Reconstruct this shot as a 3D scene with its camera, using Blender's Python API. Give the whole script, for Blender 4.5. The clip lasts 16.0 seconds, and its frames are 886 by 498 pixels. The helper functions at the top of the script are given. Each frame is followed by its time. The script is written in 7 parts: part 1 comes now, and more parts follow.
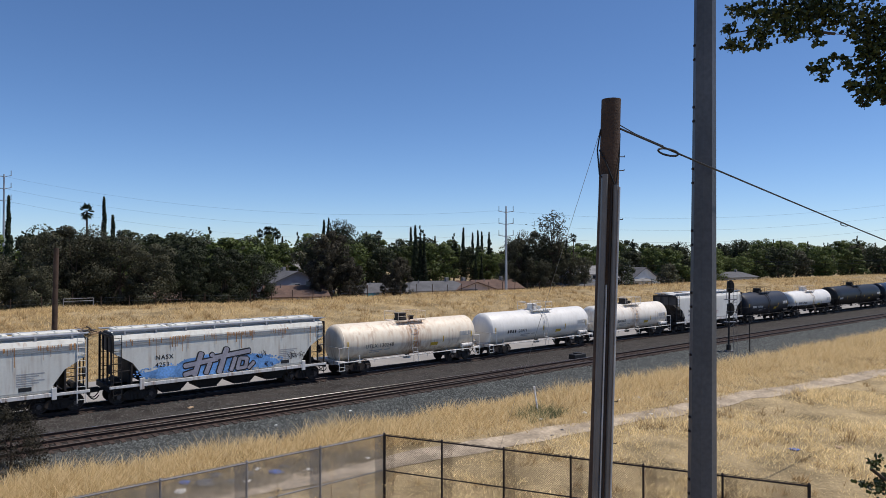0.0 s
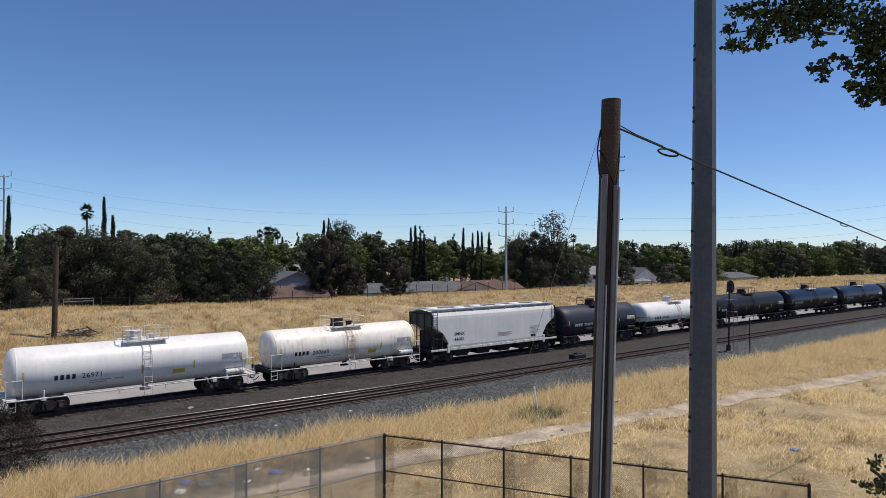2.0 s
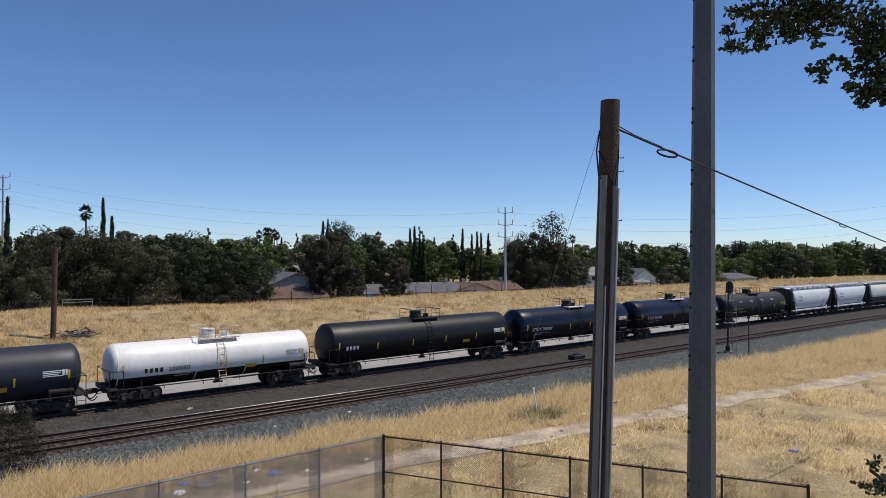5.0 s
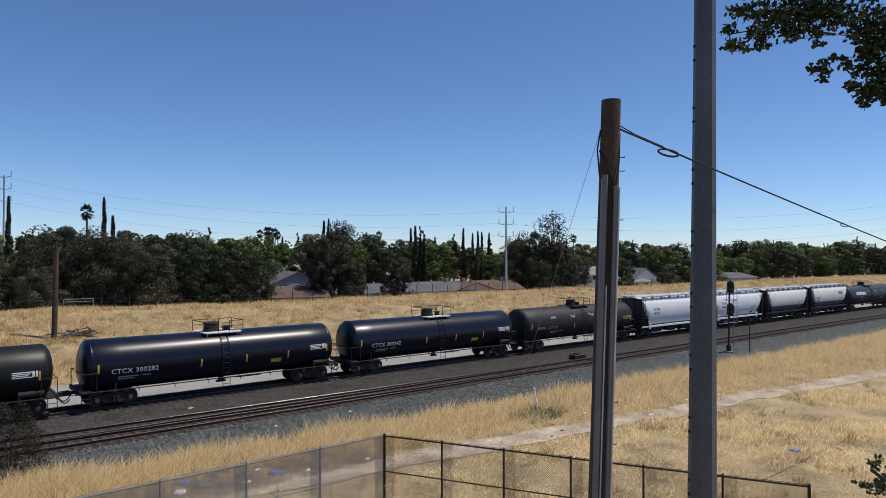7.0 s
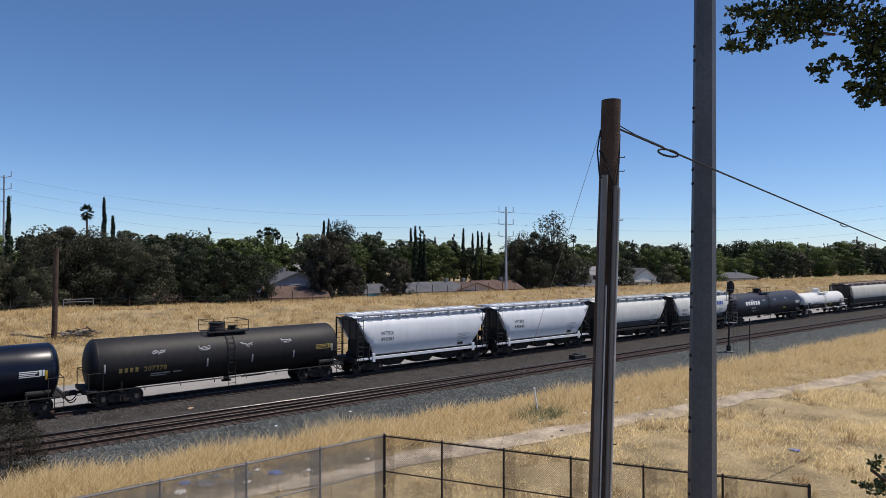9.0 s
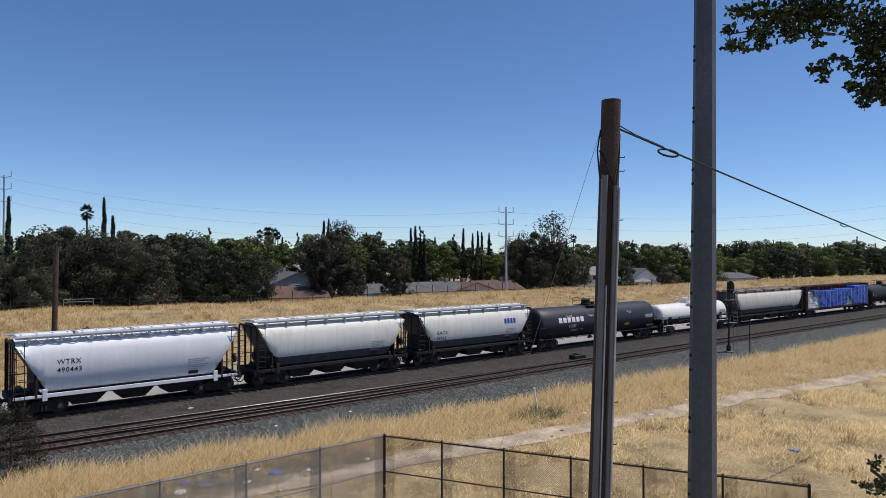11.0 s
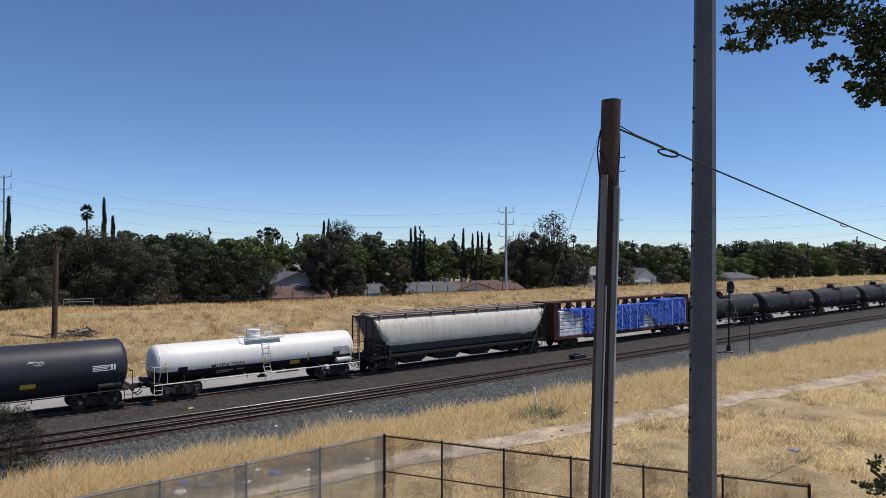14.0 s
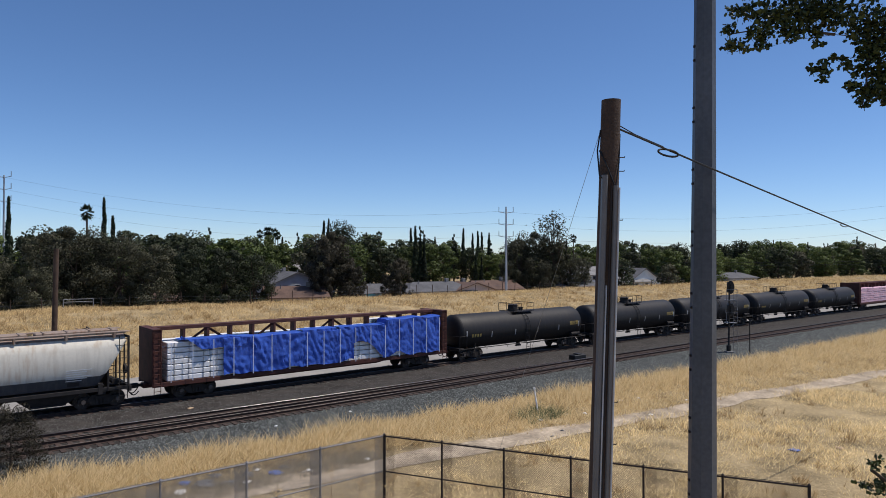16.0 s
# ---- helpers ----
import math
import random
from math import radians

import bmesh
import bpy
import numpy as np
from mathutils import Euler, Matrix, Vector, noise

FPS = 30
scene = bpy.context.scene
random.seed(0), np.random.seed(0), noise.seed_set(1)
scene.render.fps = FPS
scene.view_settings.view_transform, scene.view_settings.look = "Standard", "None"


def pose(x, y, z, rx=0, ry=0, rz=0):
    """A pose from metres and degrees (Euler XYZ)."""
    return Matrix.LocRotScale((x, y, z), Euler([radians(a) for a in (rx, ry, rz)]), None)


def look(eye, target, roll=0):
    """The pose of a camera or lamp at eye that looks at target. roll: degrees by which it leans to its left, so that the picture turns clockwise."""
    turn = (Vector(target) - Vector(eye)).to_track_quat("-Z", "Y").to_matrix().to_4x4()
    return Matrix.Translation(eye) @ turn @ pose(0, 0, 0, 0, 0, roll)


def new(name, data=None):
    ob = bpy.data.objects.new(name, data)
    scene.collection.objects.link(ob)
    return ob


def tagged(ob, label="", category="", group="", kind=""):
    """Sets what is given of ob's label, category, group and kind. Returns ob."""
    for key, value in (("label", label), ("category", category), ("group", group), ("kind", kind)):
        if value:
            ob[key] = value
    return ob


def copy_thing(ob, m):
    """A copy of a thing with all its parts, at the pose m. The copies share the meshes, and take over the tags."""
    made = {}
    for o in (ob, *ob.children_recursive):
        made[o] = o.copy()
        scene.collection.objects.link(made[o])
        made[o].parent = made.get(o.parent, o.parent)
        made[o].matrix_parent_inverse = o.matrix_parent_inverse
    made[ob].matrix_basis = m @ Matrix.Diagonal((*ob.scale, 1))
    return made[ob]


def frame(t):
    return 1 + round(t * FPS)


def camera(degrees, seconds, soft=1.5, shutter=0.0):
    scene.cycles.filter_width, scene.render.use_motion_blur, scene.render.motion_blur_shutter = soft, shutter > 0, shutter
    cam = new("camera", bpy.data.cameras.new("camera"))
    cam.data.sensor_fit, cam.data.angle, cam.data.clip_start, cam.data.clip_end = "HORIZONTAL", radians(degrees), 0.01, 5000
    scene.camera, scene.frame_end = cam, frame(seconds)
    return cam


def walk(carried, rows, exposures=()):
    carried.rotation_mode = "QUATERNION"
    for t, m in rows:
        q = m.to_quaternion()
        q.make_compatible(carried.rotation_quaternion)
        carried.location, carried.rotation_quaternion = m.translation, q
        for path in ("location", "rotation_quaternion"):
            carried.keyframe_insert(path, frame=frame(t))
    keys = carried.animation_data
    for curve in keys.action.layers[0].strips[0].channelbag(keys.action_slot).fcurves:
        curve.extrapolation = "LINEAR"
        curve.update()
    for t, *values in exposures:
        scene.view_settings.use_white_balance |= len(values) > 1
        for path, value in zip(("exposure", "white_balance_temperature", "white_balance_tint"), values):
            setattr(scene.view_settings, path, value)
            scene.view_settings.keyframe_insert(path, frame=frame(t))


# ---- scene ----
H = 8.7
cam = camera(67, 16.0, 0.6)


def cam_pose(pan=0.0, tilt=0.0):
    """The tripod camera at the upstairs window, with a small knock in degrees."""
    return pose(0, 0, H, 90.51 + tilt, 0, pan)


walk(cam, [(0, cam_pose()), (0.5, cam_pose()), (2.0, cam_pose(0, 0.02)), (2.5, cam_pose(-0.06, 0.12)), (3.0, cam_pose(-0.12, 0.06)),
           (3.5, cam_pose(-0.07, 0.07)), (4.0, cam_pose(-0.07, 0.08)), (6.3, cam_pose(-0.04, 0.1)), (7.0, cam_pose(0, 0.05)),
           (8.0, cam_pose(0, 0.02)), (8.5, cam_pose(0, 0.05)), (9.2, cam_pose(0, 0.06)), (16.0, cam_pose(0, 0.06))],
     [(0, 0.0, 6520, 13.5), (16, 0.0, 6520, 13.5)])

# ---- light ----
SUN_AZ, SUN_EL = radians(8), radians(64)      # angle from the x axis, height
sun_way = Vector((math.cos(SUN_AZ) * math.cos(SUN_EL), math.sin(SUN_AZ) * math.cos(SUN_EL), math.sin(SUN_EL)))
world = bpy.data.worlds.new("world")
scene.world = world
world.use_nodes = True
wn = world.node_tree.nodes
sky = wn.new("ShaderNodeTexSky")
sky.sky_type = "NISHITA"
sky.sun_disc = False
sky.sun_elevation = SUN_EL
sky.sun_rotation = math.pi / 2 - SUN_AZ
sky.altitude = 100
sky.air_density, sky.dust_density, sky.ozone_density = 0.70, 0.2, 6.0
wn["Background"].inputs[1].default_value = 0.125
sat = wn.new("ShaderNodeHueSaturation")
sat.inputs["Hue"].default_value, sat.inputs["Saturation"].default_value = 0.5, 1.08
world.node_tree.links.new(sky.outputs[0], sat.inputs["Color"])
world.node_tree.links.new(sat.outputs[0], wn["Background"].inputs[0])
sun = new("sun", bpy.data.lights.new("sun", "SUN"))
sun.data.energy, sun.data.angle, sun.data.color = 4.0, radians(0.53), (1.0, 0.945, 0.85)
sun.matrix_world = look(sun_way * 60, (0, 0, 0))

# ---- plan: s runs along the railway, l across it, away from the camera ----
TH = radians(39.36)
ALONG, ACROSS = Vector((math.cos(TH), math.sin(TH), 0)), Vector((-math.sin(TH), math.cos(TH), 0))
BEND = -7.8e-5
L_TRAIN, L_NEAR = 43.0, 35.6


def sl(s, l, z=0.0):
    """World place of a point s metres along the line and l metres from the camera across it."""
    c = max(min(s, 420), -120)
    return ALONG * s + ACROSS * (l + BEND * c * c) + Vector((0, 0, z))


def heading(s):
    c = max(min(s, 420), -120)
    return TH + math.atan(2 * BEND * c)


# ---- materials ----
def material(name, base, rough=0.8, metal=0.0, var=0.25, scale=3.0, fine=40.0, bump=0.15, tint=None, spec=0.4, random_amount=0.0, coords="Object"):
    m = bpy.data.materials.new(name)
    m.use_nodes = True
    nt = m.node_tree
    n, li = nt.nodes, nt.links
    b = n["Principled BSDF"]
    b.inputs["Roughness"].default_value, b.inputs["Metallic"].default_value = rough, metal
    b.inputs["Specular IOR Level"].default_value = spec
    co = n.new("ShaderNodeTexCoord")
    big, small = n.new("ShaderNodeTexNoise"), n.new("ShaderNodeTexNoise")
    big.inputs["Scale"].default_value, small.inputs["Scale"].default_value = scale, fine
    big.inputs["Detail"].default_value, small.inputs["Detail"].default_value = 5, 3
    for t in (big, small):
        li.new(co.outputs[coords], t.inputs["Vector"])
    ramp = n.new("ShaderNodeValToRGB")
    ramp.color_ramp.elements[0].position, ramp.color_ramp.elements[1].position = 0.3, 0.7
    lo = [c * (1 - var) for c in base]
    hi = tint if tint else [min(1, c * (1 + var)) for c in base]
    ramp.color_ramp.elements[0].color, ramp.color_ramp.elements[1].color = (*lo, 1), (*hi, 1)
    li.new(big.outputs["Fac"], ramp.inputs["Fac"])
    mix = n.new("ShaderNodeMixRGB")
    mix.blend_type = "MULTIPLY"
    mix.inputs[0].default_value = min(1.0, var * 1.6)
    li.new(ramp.outputs[0], mix.inputs[1])
    r2 = n.new("ShaderNodeValToRGB")
    r2.color_ramp.elements[0].position, r2.color_ramp.elements[1].position = 0.3, 0.7
    r2.color_ramp.elements[0].color, r2.color_ramp.elements[1].color = (0.55, 0.55, 0.55, 1), (1.25, 1.25, 1.25, 1)
    li.new(small.outputs["Fac"], r2.inputs["Fac"])
    li.new(r2.outputs[0], mix.inputs[2])
    last = mix.outputs[0]
    if random_amount:
        info = n.new("ShaderNodeObjectInfo")
        geo = n.new("ShaderNodeNewGeometry")
        add = n.new("ShaderNodeMath")
        add.operation = "ADD"
        li.new(info.outputs["Random"], add.inputs[0])
        li.new(geo.outputs["Random Per Island"], add.inputs[1])
        mr = n.new("ShaderNodeMapRange")
        mr.inputs["From Max"].default_value = 2.0
        mr.inputs["To Min"].default_value, mr.inputs["To Max"].default_value = 1 - random_amount, 1 + random_amount
        li.new(add.outputs[0], mr.inputs["Value"])
        m2 = n.new("ShaderNodeMixRGB")
        m2.blend_type = "MULTIPLY"
        m2.inputs[0].default_value = 1.0
        li.new(last, m2.inputs[1])
        li.new(mr.outputs[0], m2.inputs[2])
        last = m2.outputs[0]
    li.new(last, b.inputs["Base Color"])
    if bump:
        bp = n.new("ShaderNodeBump")
        bp.inputs["Strength"].default_value = bump
        bp.inputs["Distance"].default_value = 0.03
        li.new(small.outputs["Fac"], bp.inputs["Height"])
        li.new(bp.outputs[0], b.inputs["Normal"])
    return m


def streaked(name, base, dirt, rust=None, rough=0.45, dirt_amount=0.5, rust_amount=0.0, stain=None, spec=0.4, gate=(0.42, 0.56)):
    """Painted car body: road dirt low down and streaks that run down the side."""
    m = material(name, base, rough, 0.0, 0.06, 0.6, 9.0, 0.03, spec=spec)
    nt = m.node_tree
    n, li = nt.nodes, nt.links
    b = n["Principled BSDF"]
    last = b.inputs["Base Color"].links[0].from_socket
    co = n.new("ShaderNodeTexCoord")
    mp = n.new("ShaderNodeMapping")
    mp.inputs["Scale"].default_value = (2.2, 2.2, 0.22)
    li.new(co.outputs["Object"], mp.inputs[0])
    st = n.new("ShaderNodeTexNoise")
    st.inputs["Scale"].default_value, st.inputs["Detail"].default_value = 2.0, 6
    li.new(mp.outputs[0], st.inputs["Vector"])
    patch = n.new("ShaderNodeTexNoise")
    patch.inputs["Scale"].default_value, patch.inputs["Detail"].default_value = 0.45, 2
    li.new(co.outputs["Object"], patch.inputs["Vector"])

    def layer(colour, source, lo, hi, amount, gate=None):
        nonlocal last
        r = n.new("ShaderNodeMapRange")
        r.inputs["From Min"].default_value, r.inputs["From Max"].default_value = lo, hi
        r.inputs["To Max"].default_value = amount
        li.new(source, r.inputs["Value"])
        fac = r.outputs[0]
        if gate is not None:
            g = n.new("ShaderNodeMapRange")
            g.inputs["From Min"].default_value, g.inputs["From Max"].default_value = gate
            li.new(patch.outputs["Fac"], g.inputs["Value"])
            mul = n.new("ShaderNodeMath")
            mul.operation = "MULTIPLY"
            li.new(fac, mul.inputs[0])
            li.new(g.outputs[0], mul.inputs[1])
            fac = mul.outputs[0]
        mx = n.new("ShaderNodeMixRGB")
        mx.inputs[2].default_value = (*colour, 1)
        li.new(fac, mx.inputs[0])
        li.new(last, mx.inputs[1])
        last = mx.outputs[0]

    layer(dirt, st.outputs["Fac"], 0.45, 0.72, dirt_amount)
    if rust:
        layer(rust, st.outputs["Fac"], 0.50, 0.62, rust_amount, gate)
    if stain:                            # spilled product round the manway, run down the shell
        x0, wide, colour, amount = stain
        sep = n.new("ShaderNodeSeparateXYZ")
        li.new(co.outputs["Object"], sep.inputs[0])
        off = n.new("ShaderNodeMath")
        off.operation = "SUBTRACT"
        off.inputs[1].default_value = x0
        li.new(sep.outputs[0], off.inputs[0])
        ab = n.new("ShaderNodeMath")
        ab.operation = "ABSOLUTE"
        li.new(off.outputs[0], ab.inputs[0])
        near = n.new("ShaderNodeMapRange")
        near.inputs["From Min"].default_value, near.inputs["From Max"].default_value = wide, 0.0
        near.inputs["To Max"].default_value = amount
        li.new(ab.outputs[0], near.inputs["Value"])
        mul = n.new("ShaderNodeMath")
        mul.operation = "MULTIPLY"
        ms = n.new("ShaderNodeMapRange")
        ms.inputs["From Min"].default_value, ms.inputs["From Max"].default_value = 0.35, 0.6
        li.new(st.outputs["Fac"], ms.inputs["Value"])
        li.new(near.outputs[0], mul.inputs[0])
        li.new(ms.outputs[0], mul.inputs[1])
        mx = n.new("ShaderNodeMixRGB")
        mx.inputs[2].default_value = (*colour, 1)
        li.new(mul.outputs[0], mx.inputs[0])
        li.new(last, mx.inputs[1])
        last = mx.outputs[0]
    li.new(last, b.inputs["Base Color"])
    return m


MAT = {}
MAT["soil"] = material("dry_grass_soil", (0.33, 0.255, 0.145), 0.95, 0, 0.42, 0.55, 7.0, 0.9, spec=0.1)
MAT["path"] = material("trodden_dirt", (0.41, 0.335, 0.245), 0.95, 0, 0.35, 0.8, 6.0, 0.5, spec=0.1)
MAT["road"] = material("pale_gravel_road", (0.30, 0.285, 0.265), 0.95, 0, 0.12, 0.4, 8.0, 0.2, spec=0.1)
MAT["bed"] = material("rust_stained_ballast", (0.046, 0.040, 0.036), 0.9, 0, 0.35, 0.9, 14.0, 0.9, spec=0.15)
MAT["ballast"] = material("grey_ballast", (0.044, 0.048, 0.046), 0.9, 0, 0.25, 0.7, 14.0, 0.9, spec=0.2)
MAT["stone"] = material("ballast_stone", (0.105, 0.114, 0.110), 0.85, 0, 0.3, 3.0, 20.0, 0.3, spec=0.3, random_amount=0.9)
MAT["stone_dark"] = material("grimy_ballast_stone", (0.080, 0.076, 0.071), 0.85, 0, 0.3, 3.0, 20.0, 0.3, spec=0.2, random_amount=0.8)
MAT["tie"] = material("creosoted_tie", (0.070, 0.045, 0.034), 0.85, 0, 0.35, 2.0, 25.0, 0.5, random_amount=0.4)
MAT["rail"] = material("rusty_rail", (0.05, 0.029, 0.022), 0.7, 0.2, 0.3, 4.0, 40.0, 0.2)
MAT["railshine"] = material("polished_rail_head", (0.40, 0.38, 0.36), 0.2, 0.9, 0.2, 1.0, 30.0, 0.05)
MAT["railtop"] = material("worn_rail_head", (0.10, 0.085, 0.078), 0.42, 0.8, 0.2, 1.0, 30.0, 0.05)
MAT["wood"] = material("weathered_pole_wood", (0.075, 0.047, 0.033), 0.85, 0, 0.35, 1.5, 18.0, 0.6)
MAT["steel"] = material("weathered_steel_pole", (0.078, 0.085, 0.098), 0.5, 0.0, 0.25, 0.35, 8.0, 0.08, spec=0.4)


# ---- mesh helpers ----
def part(name, bm, mat, parent=None, label="", smooth=False, bevel=0.0):
    me = bpy.data.meshes.new(name)
    if isinstance(bm, bmesh.types.BMesh):
        bm.normal_update()
        bm.to_mesh(me)
        bm.free()
    else:
        me.from_pydata(*bm)
        me.validate()
    for k in (mat if isinstance(mat, (list, tuple)) else [mat]):
        me.materials.append(MAT[k] if isinstance(k, str) else k)
    if smooth:
        me.polygons.foreach_set("use_smooth", [True] * len(me.polygons))
        me.set_sharp_from_angle(angle=radians(40))
    ob = new(name, me)
    if parent is not None:
        ob.parent = parent
    if label:
        ob["label"] = label
    return ob


def share(name, mesh, m, parent=None):
    ob = new(name, mesh)
    ob.parent = parent
    ob.matrix_basis = m
    return ob


def box(bm, x0, x1, y0, y1, z0, z1, bevel=0.0, mat=0, m=None):
    r = bmesh.ops.create_cube(bm, size=1.0)
    vs = r["verts"]
    for v in vs:
        v.co = Vector(((x0 + x1) / 2 + v.co.x * (x1 - x0), (y0 + y1) / 2 + v.co.y * (y1 - y0), (z0 + z1) / 2 + v.co.z * (z1 - z0)))
    fs = {f for v in vs for f in v.link_faces}
    if bevel:
        es = {e for v in vs for e in v.link_edges}
        q = bmesh.ops.bevel(bm, geom=list(es), offset=bevel, segments=1, affect="EDGES")
        vs = list({v for f in q["faces"] for v in f.verts} | {v for v in vs if v.is_valid})
        fs = {f for v in vs for f in v.link_faces}
    for f in fs:
        f.material_index = mat
    if m is not None:
        bmesh.ops.transform(bm, matrix=m, verts=vs)
    return bm


def rod(bm, a, b, r, n=6, r2=None, mat=0, caps=True):
    a, b = Vector(a), Vector(b)
    d = b - a
    q = d.to_track_quat("Z", "Y").to_matrix().to_4x4()
    res = bmesh.ops.create_cone(bm, cap_ends=caps, segments=n, radius1=r, radius2=r if r2 is None else r2, depth=d.length,
                                matrix=Matrix.Translation((a + b) / 2) @ q)
    for f in {f for v in res["verts"] for f in v.link_faces}:
        f.material_index = mat
    return bm


def pipe(bm, pts, r, n=6, mat=0):
    for a, b in zip(pts, pts[1:]):
        rod(bm, a, b, r, n, mat=mat)
    return bm


def loft(bm, rings, cap=True, mat=0, closed=True):
    """Skin between rings of equal length."""
    vs = [[bm.verts.new(p) for p in ring] for ring in rings]
    k = len(vs[0])
    for a, b in zip(vs, vs[1:]):
        for i in range(k if closed else k - 1):
            j = (i + 1) % k
            f = bm.faces.new((a[i], a[j], b[j], b[i]))
            f.material_index = mat
    if cap:
        bm.faces.new(list(reversed(vs[0]))).material_index = mat
        bm.faces.new(vs[-1]).material_index = mat
    return vs


def B():
    return bmesh.new()


def thing(name, label, category, m=None, group="", kind=""):
    ob = new(name)
    ob.empty_display_size = 0.5
    if m is not None:
        ob.matrix_basis = m
    return tagged(ob, label, category, group, kind)


def tube_skin(bm, pts, r, n=6):
    """One unbroken tube along a line of points."""
    pts = [Vector(q) for q in pts]
    rings = []
    ref = None
    for i, q in enumerate(pts):
        d = (pts[min(i + 1, len(pts) - 1)] - pts[max(i - 1, 0)]).normalized()
        if ref is None:
            ref = d.orthogonal().normalized()
        ref = (ref - d * ref.dot(d)).normalized()
        o = d.cross(ref)
        rings.append([q + (ref * math.cos(2 * math.pi * k / n) + o * math.sin(2 * math.pi * k / n)) * r for k in range(n)])
    loft(bm, rings)
    bmesh.ops.recalc_face_normals(bm, faces=bm.faces[:])
    return bm


def tube(name, pts, r, mat, parent=None, n=6):
    return part(name, tube_skin(B(), pts, r, n), mat, parent, smooth=True)


# ---- ground ----
def smooth01(a, b, x):
    t = min(1, max(0, (x - a) / (b - a)))
    return t * t * (3 - 2 * t)


def edge_shift(s):
    """The ballast's near edge, measured from l = 31.2."""
    return 0.1 - 0.05 * min(55, max(0, s)) + 0.5 * noise.noise(Vector((s * 0.3, 0, 9)))


def ground_z(s, l):
    z = -0.42
    if 27 < l < 49:
        e = 31.2 + edge_shift(s)
        z -= 0.2 * smooth01(e - 0.1, e + 0.9, l) * smooth01(47.5, 45.8, l)
    lv = l + 0.035 * min(240, max(0, s - 10))
    z += 0.42 * smooth01(50, 62, l)
    z += 2.85 * smooth01(57, 76.5, lv) - 2.85 * smooth01(79.5, 98, lv)
    z -= 0.25 * smooth01(22, 10, l)
    near = 1.0 if l < 130 else 0.0
    z += near * 0.10 * noise.noise(Vector((s * 0.11, l * 0.11, 0))) * (0.35 if 30 < l < 50 else 1.0)
    z += near * 0.25 * noise.noise(Vector((s * 0.04, l * 0.05, 5))) * smooth01(60, 72, l)
    return z


def spread(stops):
    out = []
    for a, b, k in stops:
        out += [a + (b - a) * i / k for i in range(k)]
    return out + [stops[-1][1]]


def strip(name, s_list, l_list, zf, mat, label, category, wobble=None):
    vs, fs = [], []
    for s in s_list:
        for l in l_list:
            w = wobble(s, l) if wobble else 0
            vs.append(sl(s, l + w, zf(s, l + w)))
    k = len(l_list)
    for i in range(len(s_list) - 1):
        for j in range(k - 1):
            a = i * k + j
            fs.append((a, a + k, a + k + 1, a + 1))
    ob = part(name, (vs, [], fs), mat, smooth=True)
    return tagged(ob, label, category, kind="structure")


S_ALL = spread([(-2600, -300, 6), (-300, -60, 12), (-60, 160, 220), (160, 420, 60), (420, 3200, 10)])
L_ALL = spread([(-900, -40, 6), (-40, 8, 10), (8, 32, 48), (32, 48, 16), (48, 104, 80), (104, 300, 16), (300, 3000, 12)])
strip("ground", S_ALL, L_ALL, ground_z, "soil", "dry straw-coloured grassland beside and beyond the railway", "ground")

S_RAIL = spread([(-120, 0, 30), (0, 130, 130), (130, 420, 60)])
PROFILE = [(30.9, -0.5), (31.4, -0.36), (33.0, -0.30), (34.0, -0.20), (37.2, -0.20), (38.6, -0.36), (40.2, -0.36), (41.4, -0.20), (44.6, -0.20), (45.6, -0.40), (46.8, -0.6)]


def ballast_z(s, l):
    rough = 0.03 * noise.noise(Vector((s * 1.1, l * 1.1, 3)))
    e = 31.2 + edge_shift(s)
    if l < 33.0:
        return -0.44 + 0.14 * min(1, max(0, (l - e) / (33.0 - e))) + rough
    for (a, za), (b, zb) in zip(PROFILE, PROFILE[1:]):
        if a <= l <= b:
            return za + (zb - za) * (l - a) / (b - a) + rough
    return -0.5


strip("ballast_bed", S_RAIL, [p[0] for p in PROFILE[:1]] + spread([(31.2, 46.5, 34)]) + [46.8], ballast_z, "ballast",
      "dark grey crushed-stone ballast bed under two railway tracks", "ballast",
      lambda s, l: edge_shift(s) * smooth01(33.2, 31.5, l))
for l0, l1 in ((L_NEAR - 1.45, L_NEAR + 1.5), (L_NEAR + 2.1, L_TRAIN + 1.5)):
    strip("track_bed", S_RAIL, spread([(l0, l1, 10)]), lambda s, l: ballast_z(s, l) + 0.012, "bed", "rust-stained ballast between and beside the rails", "ballast",
          lambda s, l: 0.12 * noise.noise(Vector((s * 1.3, l, 4))))
strip("service_road", S_RAIL, spread([(45.5, 52.8, 10)]), lambda s, l: max(ground_z(s, l), -0.45) + 0.03, "road", "pale gravel service road beyond the tracks", "road",
      lambda s, l: 0.25 * noise.noise(Vector((s * 0.25, l, 2))))


def path_z(s, l):
    return ground_z(s, l) + 0.025


S_PATH = spread([(-40, 120, 160)])


def path_line(s, l):
    return 0.5 - 0.125 * (s - 20) + 0.5 * noise.noise(Vector((s * 0.3, l * 0.4, 7))) + 0.25 * noise.noise(Vector((s * 1.1, l * 0.9, 2)))


strip("dirt_path", S_PATH, spread([(22.45, 24.25, 8)]), path_z, "path", "pale trodden dirt path through dry grass", "path", path_line)

